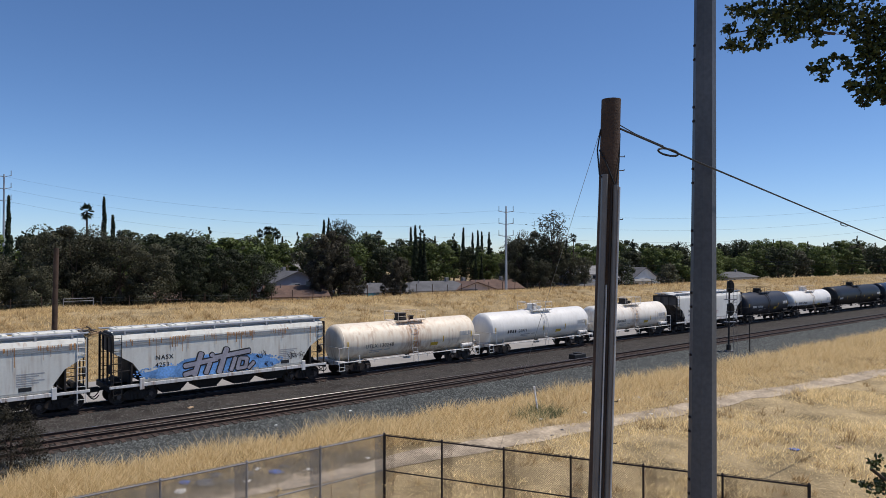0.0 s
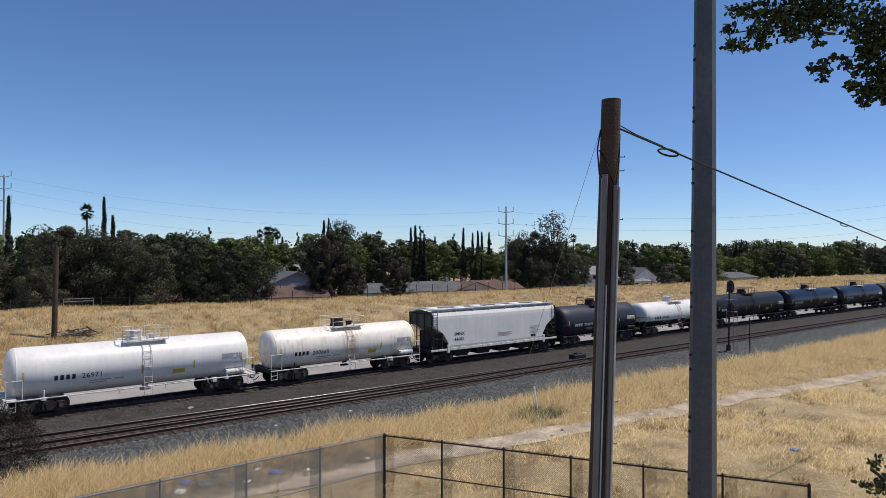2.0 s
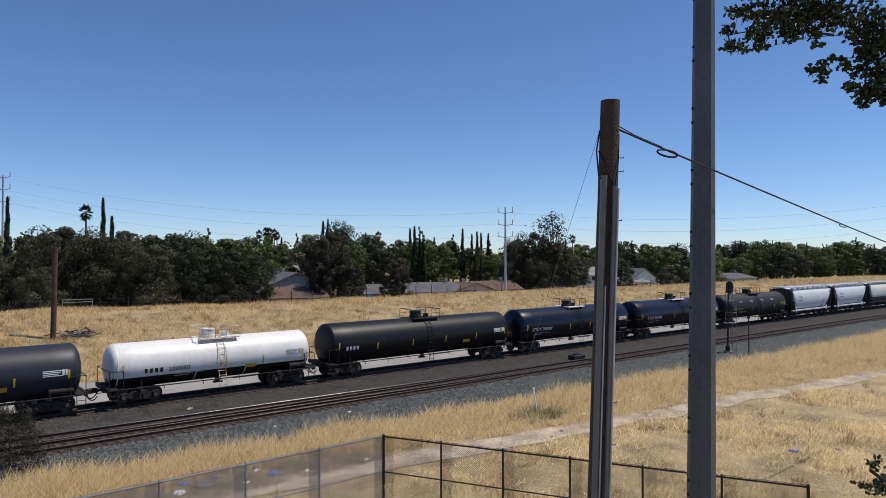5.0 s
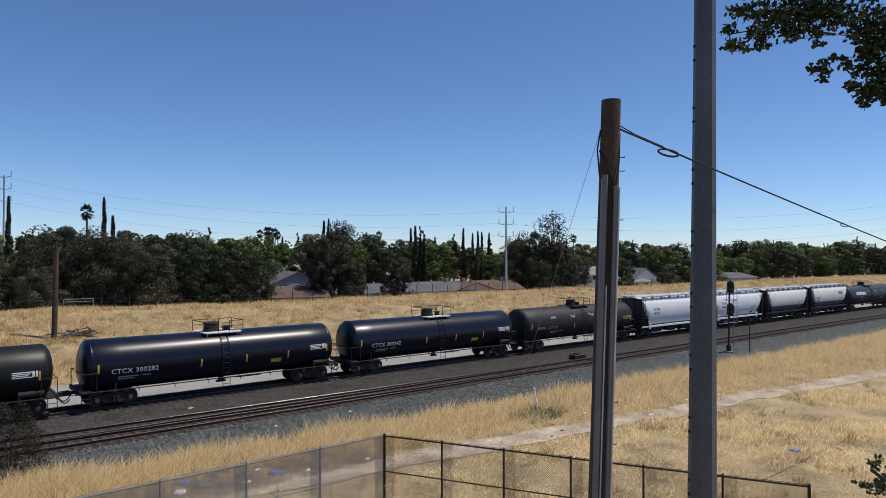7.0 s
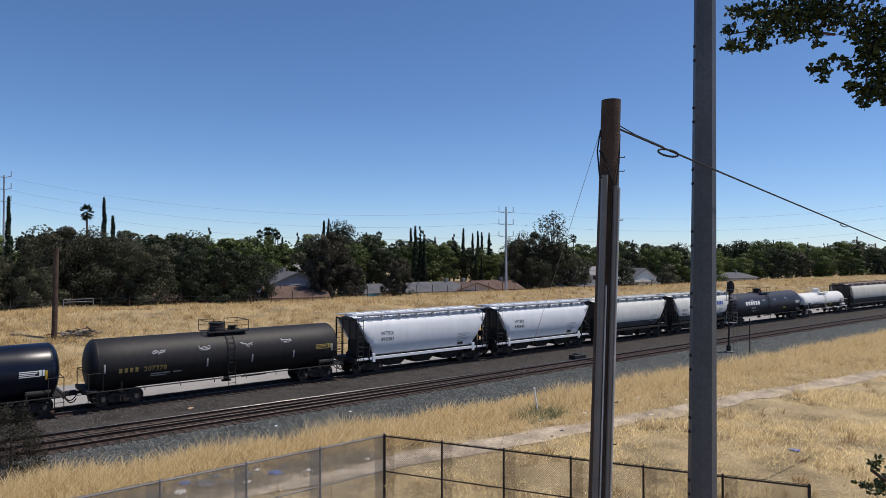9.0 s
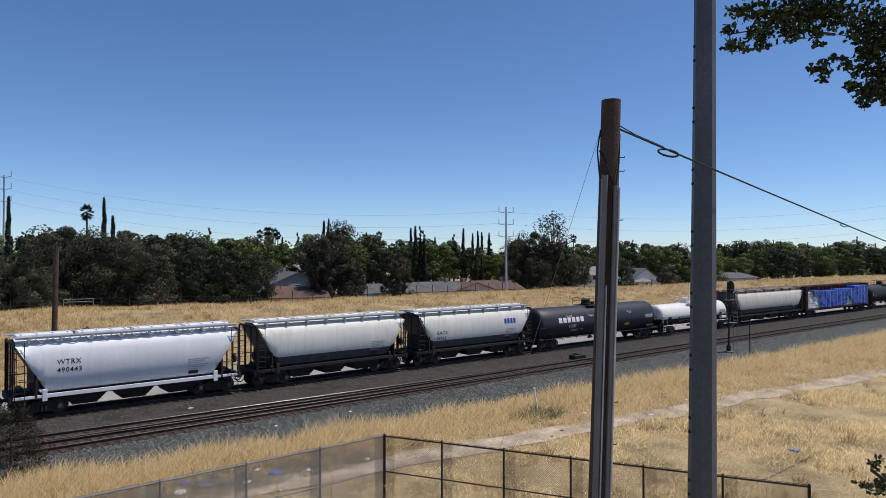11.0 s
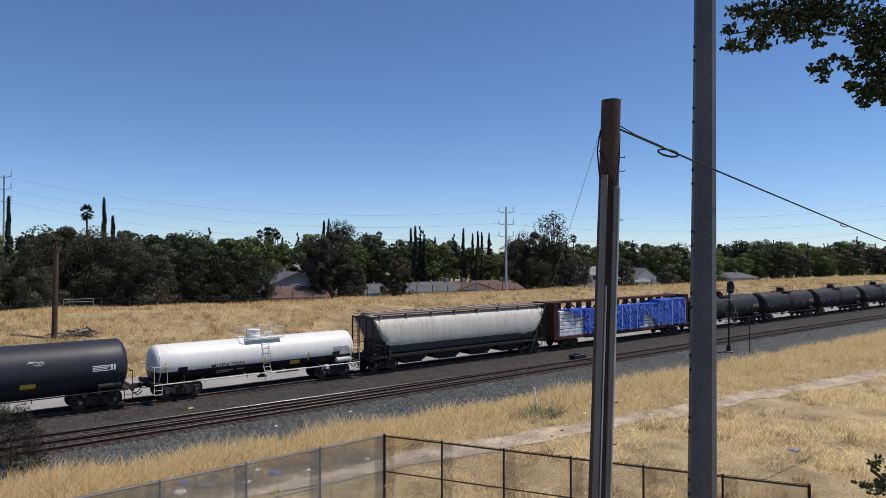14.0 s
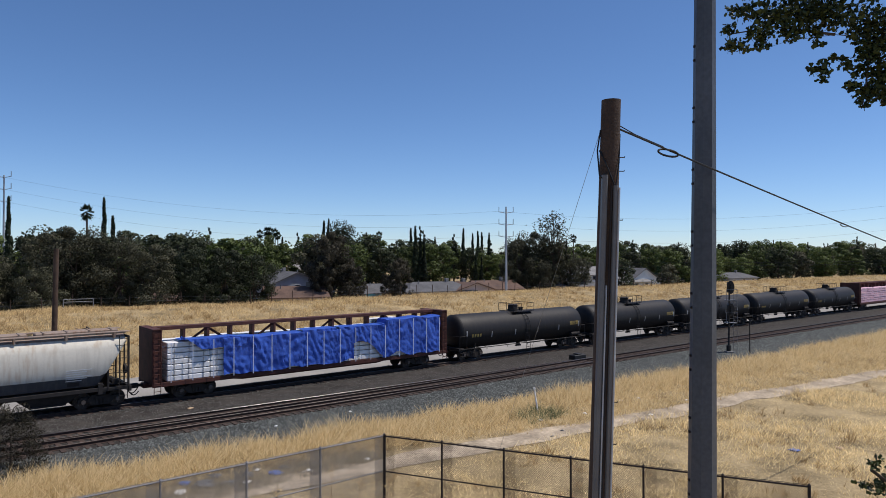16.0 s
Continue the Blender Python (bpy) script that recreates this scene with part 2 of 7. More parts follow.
# ---- tracks ----
RAIL_SHAPE = [(-0.07, -0.18), (0.07, -0.18), (0.07, -0.165), (0.012, -0.14), (0.012, -0.05), (0.037, -0.035), (0.037, -0.006), (0.03, 0.0), (-0.03, 0.0),
              (-0.037, -0.006), (-0.037, -0.035), (-0.012, -0.05), (-0.012, -0.14), (-0.07, -0.165)]


def rail_track(l0, label, ties):
    tr = thing("railway_track", label, "railway track", group="railway tracks")
    ss = spread([(-120, 0, 20), (0, 140, 40), (140, 420, 40)])
    for side in (-0.755, 0.755):
        bm = B()
        rings = [[sl(s, l0 + side + a, b) for a, b in RAIL_SHAPE] for s in ss]
        vs = loft(bm, rings)
        for f in bm.faces:
            if all(v.co.z > -0.0061 for v in f.verts):
                f.material_index = 1
        part("rail", bm, ["rail", "railtop"], tr)
    bm = B()
    box(bm, -0.115, 0.115, -1.36, 1.36, -0.33, -0.145, 0.012)
    tie = None
    rnd = random.Random(int(l0 * 10))
    for s in ties:
        m = Matrix.Translation(sl(s, l0 + rnd.uniform(-0.05, 0.05), rnd.uniform(-0.012, 0.006))) @ pose(0, 0, 0, 0, 0, math.degrees(heading(s)) + rnd.uniform(-1, 1))
        if tie is None:
            tie = part("tie", bm, "tie", tr)
            tie.matrix_basis = m
        else:
            share("tie", tie.data, m, tr)
    return tr


def turnout(l0):
    """The rails of a second route that leave the near track at the switch."""
    tn = thing("turnout_rails", "pair of worn turnout rails leaving the near track", "railway track")
    ss = [46 - 1.6 * i for i in range(60)]
    for side in (-0.755, 0.755):
        bm = B()
        loft(bm, [[sl(s, l0 + side + 0.12 + 0.9 * ((46 - s) / 34) ** 1.3 + a, b + 0.003) for a, b in RAIL_SHAPE] for s in ss])
        for f in bm.faces:
            if all(v.co.z > -0.0031 for v in f.verts):
                f.material_index = 1
        bmesh.ops.recalc_face_normals(bm, faces=bm.faces[:])
        part("rail", bm, ["rail", "railshine" if side > 0 else "railtop"], tn)
    bm = B()
    box(bm, -0.115, 0.115, -0.62, 0.62, -0.33, -0.16, 0.012)
    me = None
    for k in range(84):
        s = 2.25 + 0.5 * k
        o = 0.9 * ((46 - s) / 34) ** 1.3
        m = Matrix.Translation(sl(s, l0 + 1.25 + o * 0.62, -0.004)) @ pose(0, 0, 0, 0, 0, math.degrees(heading(s)))
        if me is None:
            tie = part("tie", bm, "tie", tn)
            tie.matrix_basis = m
            me = tie.data
        else:
            share("tie", me, m, tn)


turnout(L_NEAR)
rail_track(L_NEAR, "rusty railway track with dark wooden ties, empty", [2 + 0.5 * i for i in range(250)])
rail_track(L_TRAIN, "railway track under the moving freight train", [2 + 0.55 * i for i in range(150)])

# ---- the freight train ----
MAT["black_paint"] = streaked("black_tank_paint", (0.0065, 0.0065, 0.0075), (0.020, 0.019, 0.018), spec=0.3, rough=0.45, dirt_amount=0.45)
MAT["blue_paint"] = streaked("deep_blue_black_tank_paint", (0.0035, 0.0055, 0.015), (0.008, 0.010, 0.018), spec=0.35, rough=0.32, dirt_amount=0.3)
MAT["slate_paint"] = streaked("slate_grey_tank_paint", (0.020, 0.023, 0.033), (0.036, 0.036, 0.04), rough=0.5, dirt_amount=0.4)
MAT["brown_paint"] = streaked("sooty_brown_black_paint", (0.010, 0.009, 0.0095), (0.026, 0.020, 0.017), rough=0.6, dirt_amount=0.5)
MAT["white_paint"] = streaked("white_tank_paint", (0.76, 0.745, 0.70), (0.58, 0.55, 0.50), rough=0.4, dirt_amount=0.35)
MAT["cream_paint"] = streaked("aged_cream_paint", (0.80, 0.71, 0.57), (0.62, 0.46, 0.30), (0.30, 0.12, 0.05), 0.5, 0.5, 0.35, (0.25, 1.7, (0.34, 0.15, 0.06), 0.9), gate=(0.5, 0.62))
MAT["ivory_paint"] = streaked("ivory_paint", (0.82, 0.77, 0.68), (0.60, 0.50, 0.38), (0.35, 0.16, 0.07), 0.45, 0.4, 0.25, (0.2, 1.2, (0.42, 0.24, 0.12), 0.75), gate=(0.5, 0.62))
MAT["hopper_grey"] = streaked("pale_grey_hopper_paint", (0.72, 0.71, 0.66), (0.48, 0.46, 0.42), rough=0.55, dirt_amount=0.25)
MAT["hopper_rusty"] = streaked("rust_streaked_grey_paint", (0.68, 0.68, 0.62), (0.42, 0.38, 0.32), (0.34, 0.15, 0.05), 0.55, 0.45, 0.3, gate=(0.52, 0.62))
MAT["hopper_white"] = streaked("bluish_white_hopper_paint", (0.72, 0.735, 0.75), (0.48, 0.48, 0.49), rough=0.5, dirt_amount=0.2)
MAT["hopper_cream"] = streaked("cream_grey_hopper_paint", (0.71, 0.70, 0.64), (0.50, 0.47, 0.41), (0.42, 0.24, 0.10), 0.5, 0.3, 0.10)
MAT["hopper_sooty"] = streaked("sooty_grey_hopper_paint", (0.62, 0.59, 0.51), (0.38, 0.35, 0.30), (0.44, 0.27, 0.13), 0.6, 0.4, 0.3)
MAT["tan_roof"] = streaked("rusty_tan_roof", (0.30, 0.23, 0.18), (0.18, 0.12, 0.09), (0.20, 0.09, 0.04), 0.7, 0.5, 0.5)
# near-black for hopper ends, their shade painted in, and for dark lower sides
MAT["soot"] = streaked("end_shade_and_dark_low_paint", (0.055, 0.055, 0.06), (0.12, 0.11, 0.10), rough=0.7, dirt_amount=0.5)
MAT["under"] = material("grimy_underframe", (0.022, 0.019, 0.018), 0.8, 0, 0.3, 3, 20, 0.3)
MAT["under_white"] = streaked("grimy_white_underframe", (0.66, 0.65, 0.62), (0.30, 0.25, 0.20), (0.25, 0.12, 0.06), 0.6, 0.6, 0.5)
MAT["wheel"] = material("wheel_steel", (0.06, 0.045, 0.038), 0.6, 0.4, 0.3, 4, 30, 0.2)
MAT["wheel_face"] = material("worn_wheel_face", (0.12, 0.10, 0.09), 0.5, 0.5, 0.25, 4, 30, 0.15)
MAT["truck"] = material("truck_casting", (0.035, 0.027, 0.023), 0.8, 0.1, 0.35, 4, 30, 0.4)
MAT["yellow"] = material("reflective_yellow", (0.60, 0.39, 0.04), 0.5, 0, 0.1, 5, 30, 0.0)
MAT["ochre"] = material("dull_yellow_lettering", (0.33, 0.24, 0.07), 0.6, 0, 0.1, 5, 30, 0.0)
MAT["ink"] = material("black_lettering", (0.02, 0.02, 0.022), 0.6, 0, 0.1, 5, 30, 0.0)
MAT["chalk"] = material("white_lettering", (0.72, 0.72, 0.70), 0.6, 0, 0.1, 5, 30, 0.0)
MAT["royal"] = material("royal_blue_emblem", (0.02, 0.07, 0.33), 0.5, 0, 0.1, 5, 30, 0.0)
MAT["faded"] = material("faded_grey_lettering", (0.36, 0.36, 0.36), 0.6, 0, 0.15, 5, 30, 0.0)
MAT["scrawl_grey"] = material("pale_grey_spray", (0.48, 0.48, 0.5), 0.6, 0, 0.2, 5, 30, 0.0)
MAT["red_faded"] = material("faded_red_lettering", (0.42, 0.24, 0.22), 0.6, 0, 0.15, 5, 30, 0.0)
MAT["spray_blue"] = material("spray_paint_blue", (0.16, 0.36, 0.70), 0.6, 0, 0.35, 1.2, 9, 0.0)
MAT["spray_grey"] = material("spray_paint_grey", (0.34, 0.33, 0.38), 0.6, 0, 0.2, 2, 9, 0.0)
MAT["rust_run"] = material("orange_rust_run", (0.36, 0.19, 0.08), 0.8, 0, 0.35, 3, 25, 0.0)
MAT["rust"] = material("rust_red_steel", (0.080, 0.028, 0.021), 0.75, 0.1, 0.3, 2, 15, 0.2)
MAT["wrap"] = material("white_lumber_wrap", (0.78, 0.78, 0.78), 0.5, 0, 0.08, 1.2, 8, 0.3)
MAT["pinkwrap"] = material("pink_lumber_wrap", (0.80, 0.50, 0.58), 0.5, 0, 0.12, 1.2, 8, 0.3)
MAT["tarp"] = material("blue_tarpaulin", (0.036, 0.10, 0.46), 0.4, 0, 0.08, 1.6, 9, 0.5)
MAT["strap"] = material("pale_strap", (0.55, 0.60, 0.72), 0.6, 0, 0.1, 4, 20, 0.0)

# wheelset, truck, coupler: one mesh each, shared by all cars
WHEEL_R = 0.457


def lathe(bm, profile, n, mat=0, axis="y"):
    rings = []
    for r, a in profile:
        rings.append([(r * math.cos(2 * math.pi * i / n), a, r * math.sin(2 * math.pi * i / n)) for i in range(n)])
    return loft(bm, rings, mat=mat)


def wheelset_mesh():
    bm = B()
    for sgn in (-1, 1):
        prof = [(0.10, 0.66), (0.30, 0.68), (0.39, 0.675), (0.49, 0.685), (0.49, 0.712), (WHEEL_R + 0.012, 0.725), (WHEEL_R, 0.80), (0.40, 0.805), (0.385, 0.765), (0.17, 0.745), (0.15, 0.80), (0.085, 0.81)]
        prof = [(r, sgn * a) for r, a in prof]
        lathe(bm, prof, 24, 0)
        for k in range(6):
            a = k * math.pi / 3
            rod(bm, (0.27 * math.cos(a), sgn * 0.74, 0.27 * math.sin(a)), (0.27 * math.cos(a), sgn * 0.775, 0.27 * math.sin(a)), 0.035, 6, mat=1)
    rod(bm, (0, -0.95, 0), (0, 0.95, 0), 0.08, 10)
    bmesh.ops.recalc_face_normals(bm, faces=bm.faces[:])
    return bm


def truck_mesh():
    bm = B()
    for sgn in (-1, 1):
        y0, y1 = sgn * 0.98 - 0.08, sgn * 0.98 + 0.08
        outline = [(-1.16, 0.40), (-1.16, 0.60), (-0.95, 0.66), (-0.62, 0.64), (-0.42, 0.78), (0.42, 0.78), (0.62, 0.64), (0.95, 0.66), (1.16, 0.60), (1.16, 0.40),
                   (0.66, 0.42), (0.40, 0.22), (-0.40, 0.22), (-0.66, 0.42)]
        vs = [[bm.verts.new((x, y, z)) for x, z in outline] for y in (y0, y1)]
        bm.faces.new(vs[0])
        bm.faces.new(list(reversed(vs[1])))
        for i in range(len(outline)):
            j = (i + 1) % len(outline)
            bm.faces.new((vs[0][j], vs[0][i], vs[1][i], vs[1][j]))
        for x in (-0.12, 0.0, 0.12):                                # springs
            rod(bm, (x * 1.6, sgn * 1.075, 0.30), (x * 1.6, sgn * 1.075, 0.55), 0.065, 8)
        for x in (-0.89, 0.89):                                     # bearing caps
            rod(bm, (x, sgn * 1.05, WHEEL_R), (x, sgn * 1.15, WHEEL_R), 0.125, 10, mat=1)
            box(bm, x - 0.19, x + 0.19, sgn * 1.0 - 0.11, sgn * 1.0 + 0.11, 0.56, 0.70, 0.02)
        box(bm, -0.30, 0.30, sgn * 1.0 - 0.12, sgn * 1.0 + 0.12, 0.55, 0.76, 0.02)
    box(bm, -0.22, 0.22, -1.0, 1.0, 0.56, 0.84, 0.04)
    for x in (-0.44, 0.44):
        box(bm, x - 0.05, x + 0.05, -0.8, 0.8, 0.36, 0.48, 0.01)
    bmesh.ops.recalc_face_normals(bm, faces=bm.faces[:])
    return bm


def coupler_mesh():
    bm = B()
    box(bm, -0.9, 0.22, -0.09, 0.09, 0.80, 0.96, 0.02)
    box(bm, 0.12, 0.46, -0.17, 0.13, 0.74, 1.02, 0.05)
    box(bm, -1.1, -0.55, -0.28, 0.28, 0.72, 1.05, 0.03)
    pts = [(0.0 + 0.13 * i, -0.32, 0.80 - 0.42 * math.sin(math.pi * i / 6)) for i in range(6)]
    pipe(bm, pts, 0.032, 6)
    rod(bm, (-0.35, -1.35, 0.95), (-0.2, -0.1, 0.98), 0.018, 5)
    return bm


MESHES = {}


def cached(key, build, mats, smooth=False):
    if key not in MESHES:
        ob = part(key, build(), mats, smooth=smooth)
        MESHES[key] = ob.data
        bpy.data.objects.remove(ob)
    return MESHES[key]


WHEELSETS = []


def add_trucks(car, half):
    for sx in (-1, 1):
        tk = share("truck", cached("truck", truck_mesh, ["truck", "wheel_face"]), pose(sx * half, 0, 0), car)
        for wx in (-0.89, 0.89):
            w = share("wheelset", cached("wheelset", wheelset_mesh, ["wheel", "wheel_face"]), pose(wx, 0, WHEEL_R), tk)
            WHEELSETS.append((w, wx))


def add_couplers(car, half):
    for sx in (-1, 1):
        share("coupler", cached("coupler", coupler_mesh, "under"), pose(sx * (half - 0.42), 0, 0, 0, 0, 0 if sx > 0 else 180), car)


def text_mesh(words, size):
    cu = bpy.data.curves.new("words", "FONT")
    cu.body, cu.size, cu.resolution_u, cu.offset = words, size, 2, 0.004
    cu.space_character = 1.1
    ob = new("words", cu)
    bpy.context.view_layer.update()
    me = bpy.data.meshes.new_from_object(ob.evaluated_get(bpy.context.evaluated_depsgraph_get()))
    out = ([v.co.copy() for v in me.vertices], [tuple(p.vertices) for p in me.polygons])
    bpy.data.objects.remove(ob)
    bpy.data.curves.remove(cu)
    bpy.data.meshes.remove(me)
    return out


def bend_to(vs, x, z, face):
    """Lay flat (x, y) drawing on the near side of the body: face(x, z) gives the y of the surface."""
    return [Vector((x + v[0], face(x + v[0], z + v[1]) - 0.012, z + v[1])) for v in vs]


def lettering(car, words, x, z, size, mat, face, label):
    vs, fs = text_mesh(words, size)
    part("lettering", (bend_to(vs, x, z, face), [], fs), mat, car, label)


def bars(car, rects, mat, face, name="stencil_lines", label="", parent=None):
    """Plain bars: rects of x, z, width, height, each cut in steps that follow the curve."""
    vs, fs = [], []
    for x, z, w, h in rects:
        n = max(1, int(h / 0.07)) if h > 0.12 else 1
        base = len(vs)
        for i in range(n + 1):
            zz = z + h * i / n
            vs += [Vector((x, face(x, zz) - 0.009, zz)), Vector((x + w, face(x + w, zz) - 0.009, zz))]
        for i in range(n):
            a = base + 2 * i
            fs.append((a, a + 1, a + 3, a + 2))
    ob = part(name, (vs, [], fs), mat, parent or car, label)
    return tagged(ob, kind="stuff") if len(rects) > 1 else ob


def ladder(name, car, pts_a, pts_b, mat, rungs, r=0.022, label=""):
    bm = B()
    tube_skin(bm, pts_a, r)
    tube_skin(bm, pts_b, r)
    ob = part(name, bm, mat, car, label, smooth=True)

    def along(pts, f):
        ls = [(Vector(b) - Vector(a)).length for a, b in zip(pts, pts[1:])]
        d = f * sum(ls)
        for (a, b), k in zip(zip(pts, pts[1:]), ls):
            if d <= k:
                return Vector(a).lerp(Vector(b), d / k)
            d -= k
        return Vector(pts[-1])
    for i in range(rungs):
        f = (i + 0.5) / rungs
        part("rung", rod(B(), along(pts_a, f), along(pts_b, f), r * 0.8), mat, ob)
    return ob


def tank_car(length, R, zc, paint, label, under="under", trim=None, mark="", brand="", mark_mat="chalk", stripes=True, band=None, dome_x=0.0, white_pan=False, housing="under",
             rails="under", scrawl=0, letters_x=None, girth=()):
    car = thing("tank_car", label, "tank car", group="freight cars of the train")
    half = length / 2
    th_ = half - 0.62                   # end of the head
    sh = th_ - R * 0.36                 # end of the straight shell
    n = 40
    bm = B()
    rings = []
    for i in range(7):
        a = math.pi / 2 * i / 6
        rings.append((-sh - R * 0.36 * math.cos(a), R * math.sin(a) if i else R * 0.02))
    body_x = [-sh + (2 * sh) * k / 10 for k in range(1, 10)]
    rings += [(x, R) for x in body_x]
    for i in range(6, -1, -1):
        a = math.pi / 2 * i / 6
        rings.append((sh + R * 0.36 * math.cos(a), R * math.sin(a) if i else R * 0.02))
    loft(bm, [[(x, r * math.cos(2 * math.pi * k / n), zc + r * math.sin(2 * math.pi * k / n)) for k in range(n)] for x, r in rings])
    mats = [paint]
    if band:
        mats.append(band[0])
        for f in bm.faces:
            if f.calc_center_median().z < band[1]:
                f.material_index = 1
    bmesh.ops.recalc_face_normals(bm, faces=bm.faces[:])
    shell = part("tank", bm, mats, car, smooth=True)

    def face(x, z):
        d = max(-0.98 * R, min(0.98 * R, z - zc))
        return -math.sqrt(R * R - d * d)

    for gx in [sh, -sh, *girth]:        # weld seams round the shell
        bm = B()
        loft(bm, [[(gx + e, (R + 0.006) * math.cos(2 * math.pi * k / n), zc + (R + 0.006) * math.sin(2 * math.pi * k / n)) for k in range(n)] for e in (-0.03, 0.03)], cap=False)
        part("weld_seam", bm, mats[0], car)

    # manway housing with its platform and rails
    top = zc + R
    dm = part("manway_housing", lathe_z([(0.50, top - 0.1), (0.50, top + 0.14), (0.44, top + 0.16), (0.44, top + 0.44), (0.47, top + 0.45), (0.47, top + 0.53), (0.30, top + 0.57), (0.02, top + 0.58)], 20, dome_x - 0.35), housing, car, smooth=True)
    bm = B()
    rod(bm, (dome_x + 0.75, 0.1, top - 0.05), (dome_x + 0.75, 0.1, top + 0.2), 0.2, 10)
    rod(bm, (dome_x + 0.75, 0.1, top + 0.2), (dome_x + 0.75, 0.1, top + 0.27), 0.27, 10)
    rod(bm, (dome_x + 0.35, -0.25, top - 0.05), (dome_x + 0.35, -0.25, top + 0.3), 0.06, 8)
    part("valve", bm, housing, car, smooth=True)
    bm = B()
    for y0, y1 in ((-0.95, -0.55), (0.55, 0.95)):
        box(bm, dome_x - 1.15, dome_x + 1.35, y0, y1, top - 0.04, top + 0.0)
    if white_pan:
        box(bm, dome_x - 1.0, dome_x + 1.25, -0.97, -0.2, top - 0.10, top - 0.02, 0.01)
    for x in (dome_x - 1.1, dome_x + 1.3):
        box(bm, x - 0.03, x + 0.03, -0.95, 0.95, top - 0.06, top - 0.02)
    for x in (dome_x - 0.9, dome_x + 1.1):
        for y in (-0.9, 0.9):
            rod(bm, (x, y, top - 0.04), (x, y * 0.9, zc + math.sqrt(R * R - 0.81 * 0.81) - 0.05), 0.03)
    part("platform", bm, "chalk" if white_pan else rails, car)
    for a, b in ((-1.2, -0.2), (0.5, 1.4)):
        bm = B()
        for y in (-0.95, 0.95):
            pipe(bm, [(dome_x + a, y, top - 0.02), (dome_x + a, y, top + 0.68), (dome_x + b, y, top + 0.68), (dome_x + b, y, top - 0.02)], 0.022)
            rod(bm, (dome_x + a, y, top + 0.36), (dome_x + b, y, top + 0.36), 0.016)
        x = dome_x + (a if a < 0 else b)
        rod(bm, (x, -0.95, top + 0.68), (x, 0.95, top + 0.68), 0.022)
        part("handrail", bm, rails, car)
    lx = dome_x + 0.1
    arc = [(face(0, z) - 0.10, z) for z in [zc + R * math.sin(a) for a in (1.15, 0.95, 0.7, 0.4, 0.1, -0.2, -0.5)]]
    arc.append((-1.52, 0.95))
    arc.append((-1.52, 0.45))
    ladder("side_ladder", car, [(lx - 0.23, y, z) for y, z in arc], [(lx + 0.23, y, z) for y, z in arc], trim or rails, 11)

    # under frame: end platforms, stub sills, saddles, grab irons, side pipe
    for sx in (-1, 1):
        bm = B()
        x0, x1 = sorted((sx * (half - 0.55), sx * (half - 3.3)))
        box(bm, x0, x1, -0.33, 0.33, 0.72, 1.05, 0.02)
        e0, e1 = sorted((sx * (half - 0.50), sx * (half - 0.66)))
        box(bm, e0, e1, -1.5, 1.5, 0.88, 1.12, 0.01)
        p0, p1 = sorted((sx * (half - 0.66), sx * (half - 1.1)))
        box(bm, p0, p1, -1.5, 1.5, 1.02, 1.07)
        part("end_platform", bm, under, car)
        bm = B()
        sxx = sx * (half - 2.35)
        loft(bm, [[(sxx + e, y, z) for y, z in [(-0.34, 0.85)] + [(-1.28 + 2.56 * q / 8, zc - math.sqrt(max(0.02, R * R - (-1.28 + 2.56 * q / 8) ** 2)) + 0.02) for q in range(9)] + [(0.34, 0.85)]] for e in (-0.28, 0.28)])
        bmesh.ops.recalc_face_normals(bm, faces=bm.faces[:])
        box(bm, sxx - 0.12, sxx + 0.12, -1.42, 1.42, 0.86, 1.0)
        rod(bm, (sxx, -1.36, 0.95), (sxx, -1.36, 1.4), 0.05)
        part("saddle", bm, under, car)
        bm = B()
        xe = sx * (half - 0.6)
        for y in (-1.48, 1.48):
            pipe(bm, [(xe, y, 1.1), (xe, y, 2.05), (xe - sx * 0.75, y, 2.05), (xe - sx * 0.75, y, 1.05)], 0.024)
            pipe(bm, [(xe, y, 1.0), (xe, y, 0.42), (xe - sx * 0.45, y, 0.42), (xe - sx * 0.45, y, 1.0)], 0.024)
            rod(bm, (xe, y, 0.68), (xe - sx * 0.45, y, 0.68), 0.018)
        rod(bm, (xe, -1.48, 2.05), (xe, 1.48, 2.05), 0.022)
        part("grab_rail", bm, trim or under, car)
    for y in (-1.5, 1.5):
        bm = B()
        rod(bm, (-half + 0.6, y, 1.0), (half - 0.6, y, 1.0), 0.035, 6)
        m = int((length - 7) / 1.7)
        for k in range(m):
            x = -half + 3.6 + (length - 7.2) * k / max(1, m - 1)
            rod(bm, (x, y, 1.0), (x, y, 0.80), 0.025, 5)
            rod(bm, (x, y, 1.0), (x, y * 0.5, zc - math.sqrt(max(0.1, R * R - 0.5625))), 0.02, 5)
        part("side_pipe", bm, trim or under, car)
    bm = B()
    rod(bm, (half - 2.4, -1.25, 1.28), (half - 1.2, -1.25, 1.28), 0.17, 10)
    box(bm, half - 3.2, half - 2.9, -1.2, -0.8, 0.7, 1.0, 0.03)
    part("brake_cylinder", bm, trim or under, car, smooth=True)
    bm = B()
    bx = dome_x + 0.3
    rod(bm, (bx, 0, zc - R + 0.05), (bx, 0, zc - R - 0.28), 0.18, 10)
    box(bm, bx - 0.3, bx + 0.3, -0.12, 0.12, zc - R - 0.34, zc - R - 0.22, 0.02)
    rod(bm, (bx + 0.9, -0.3, zc - R - 0.1), (bx + 2.6, -0.3, zc - R - 0.1), 0.05, 6)
    part("bottom_outlet", bm, under, car)

    add_trucks(car, half - 2.35)
    add_couplers(car, half)

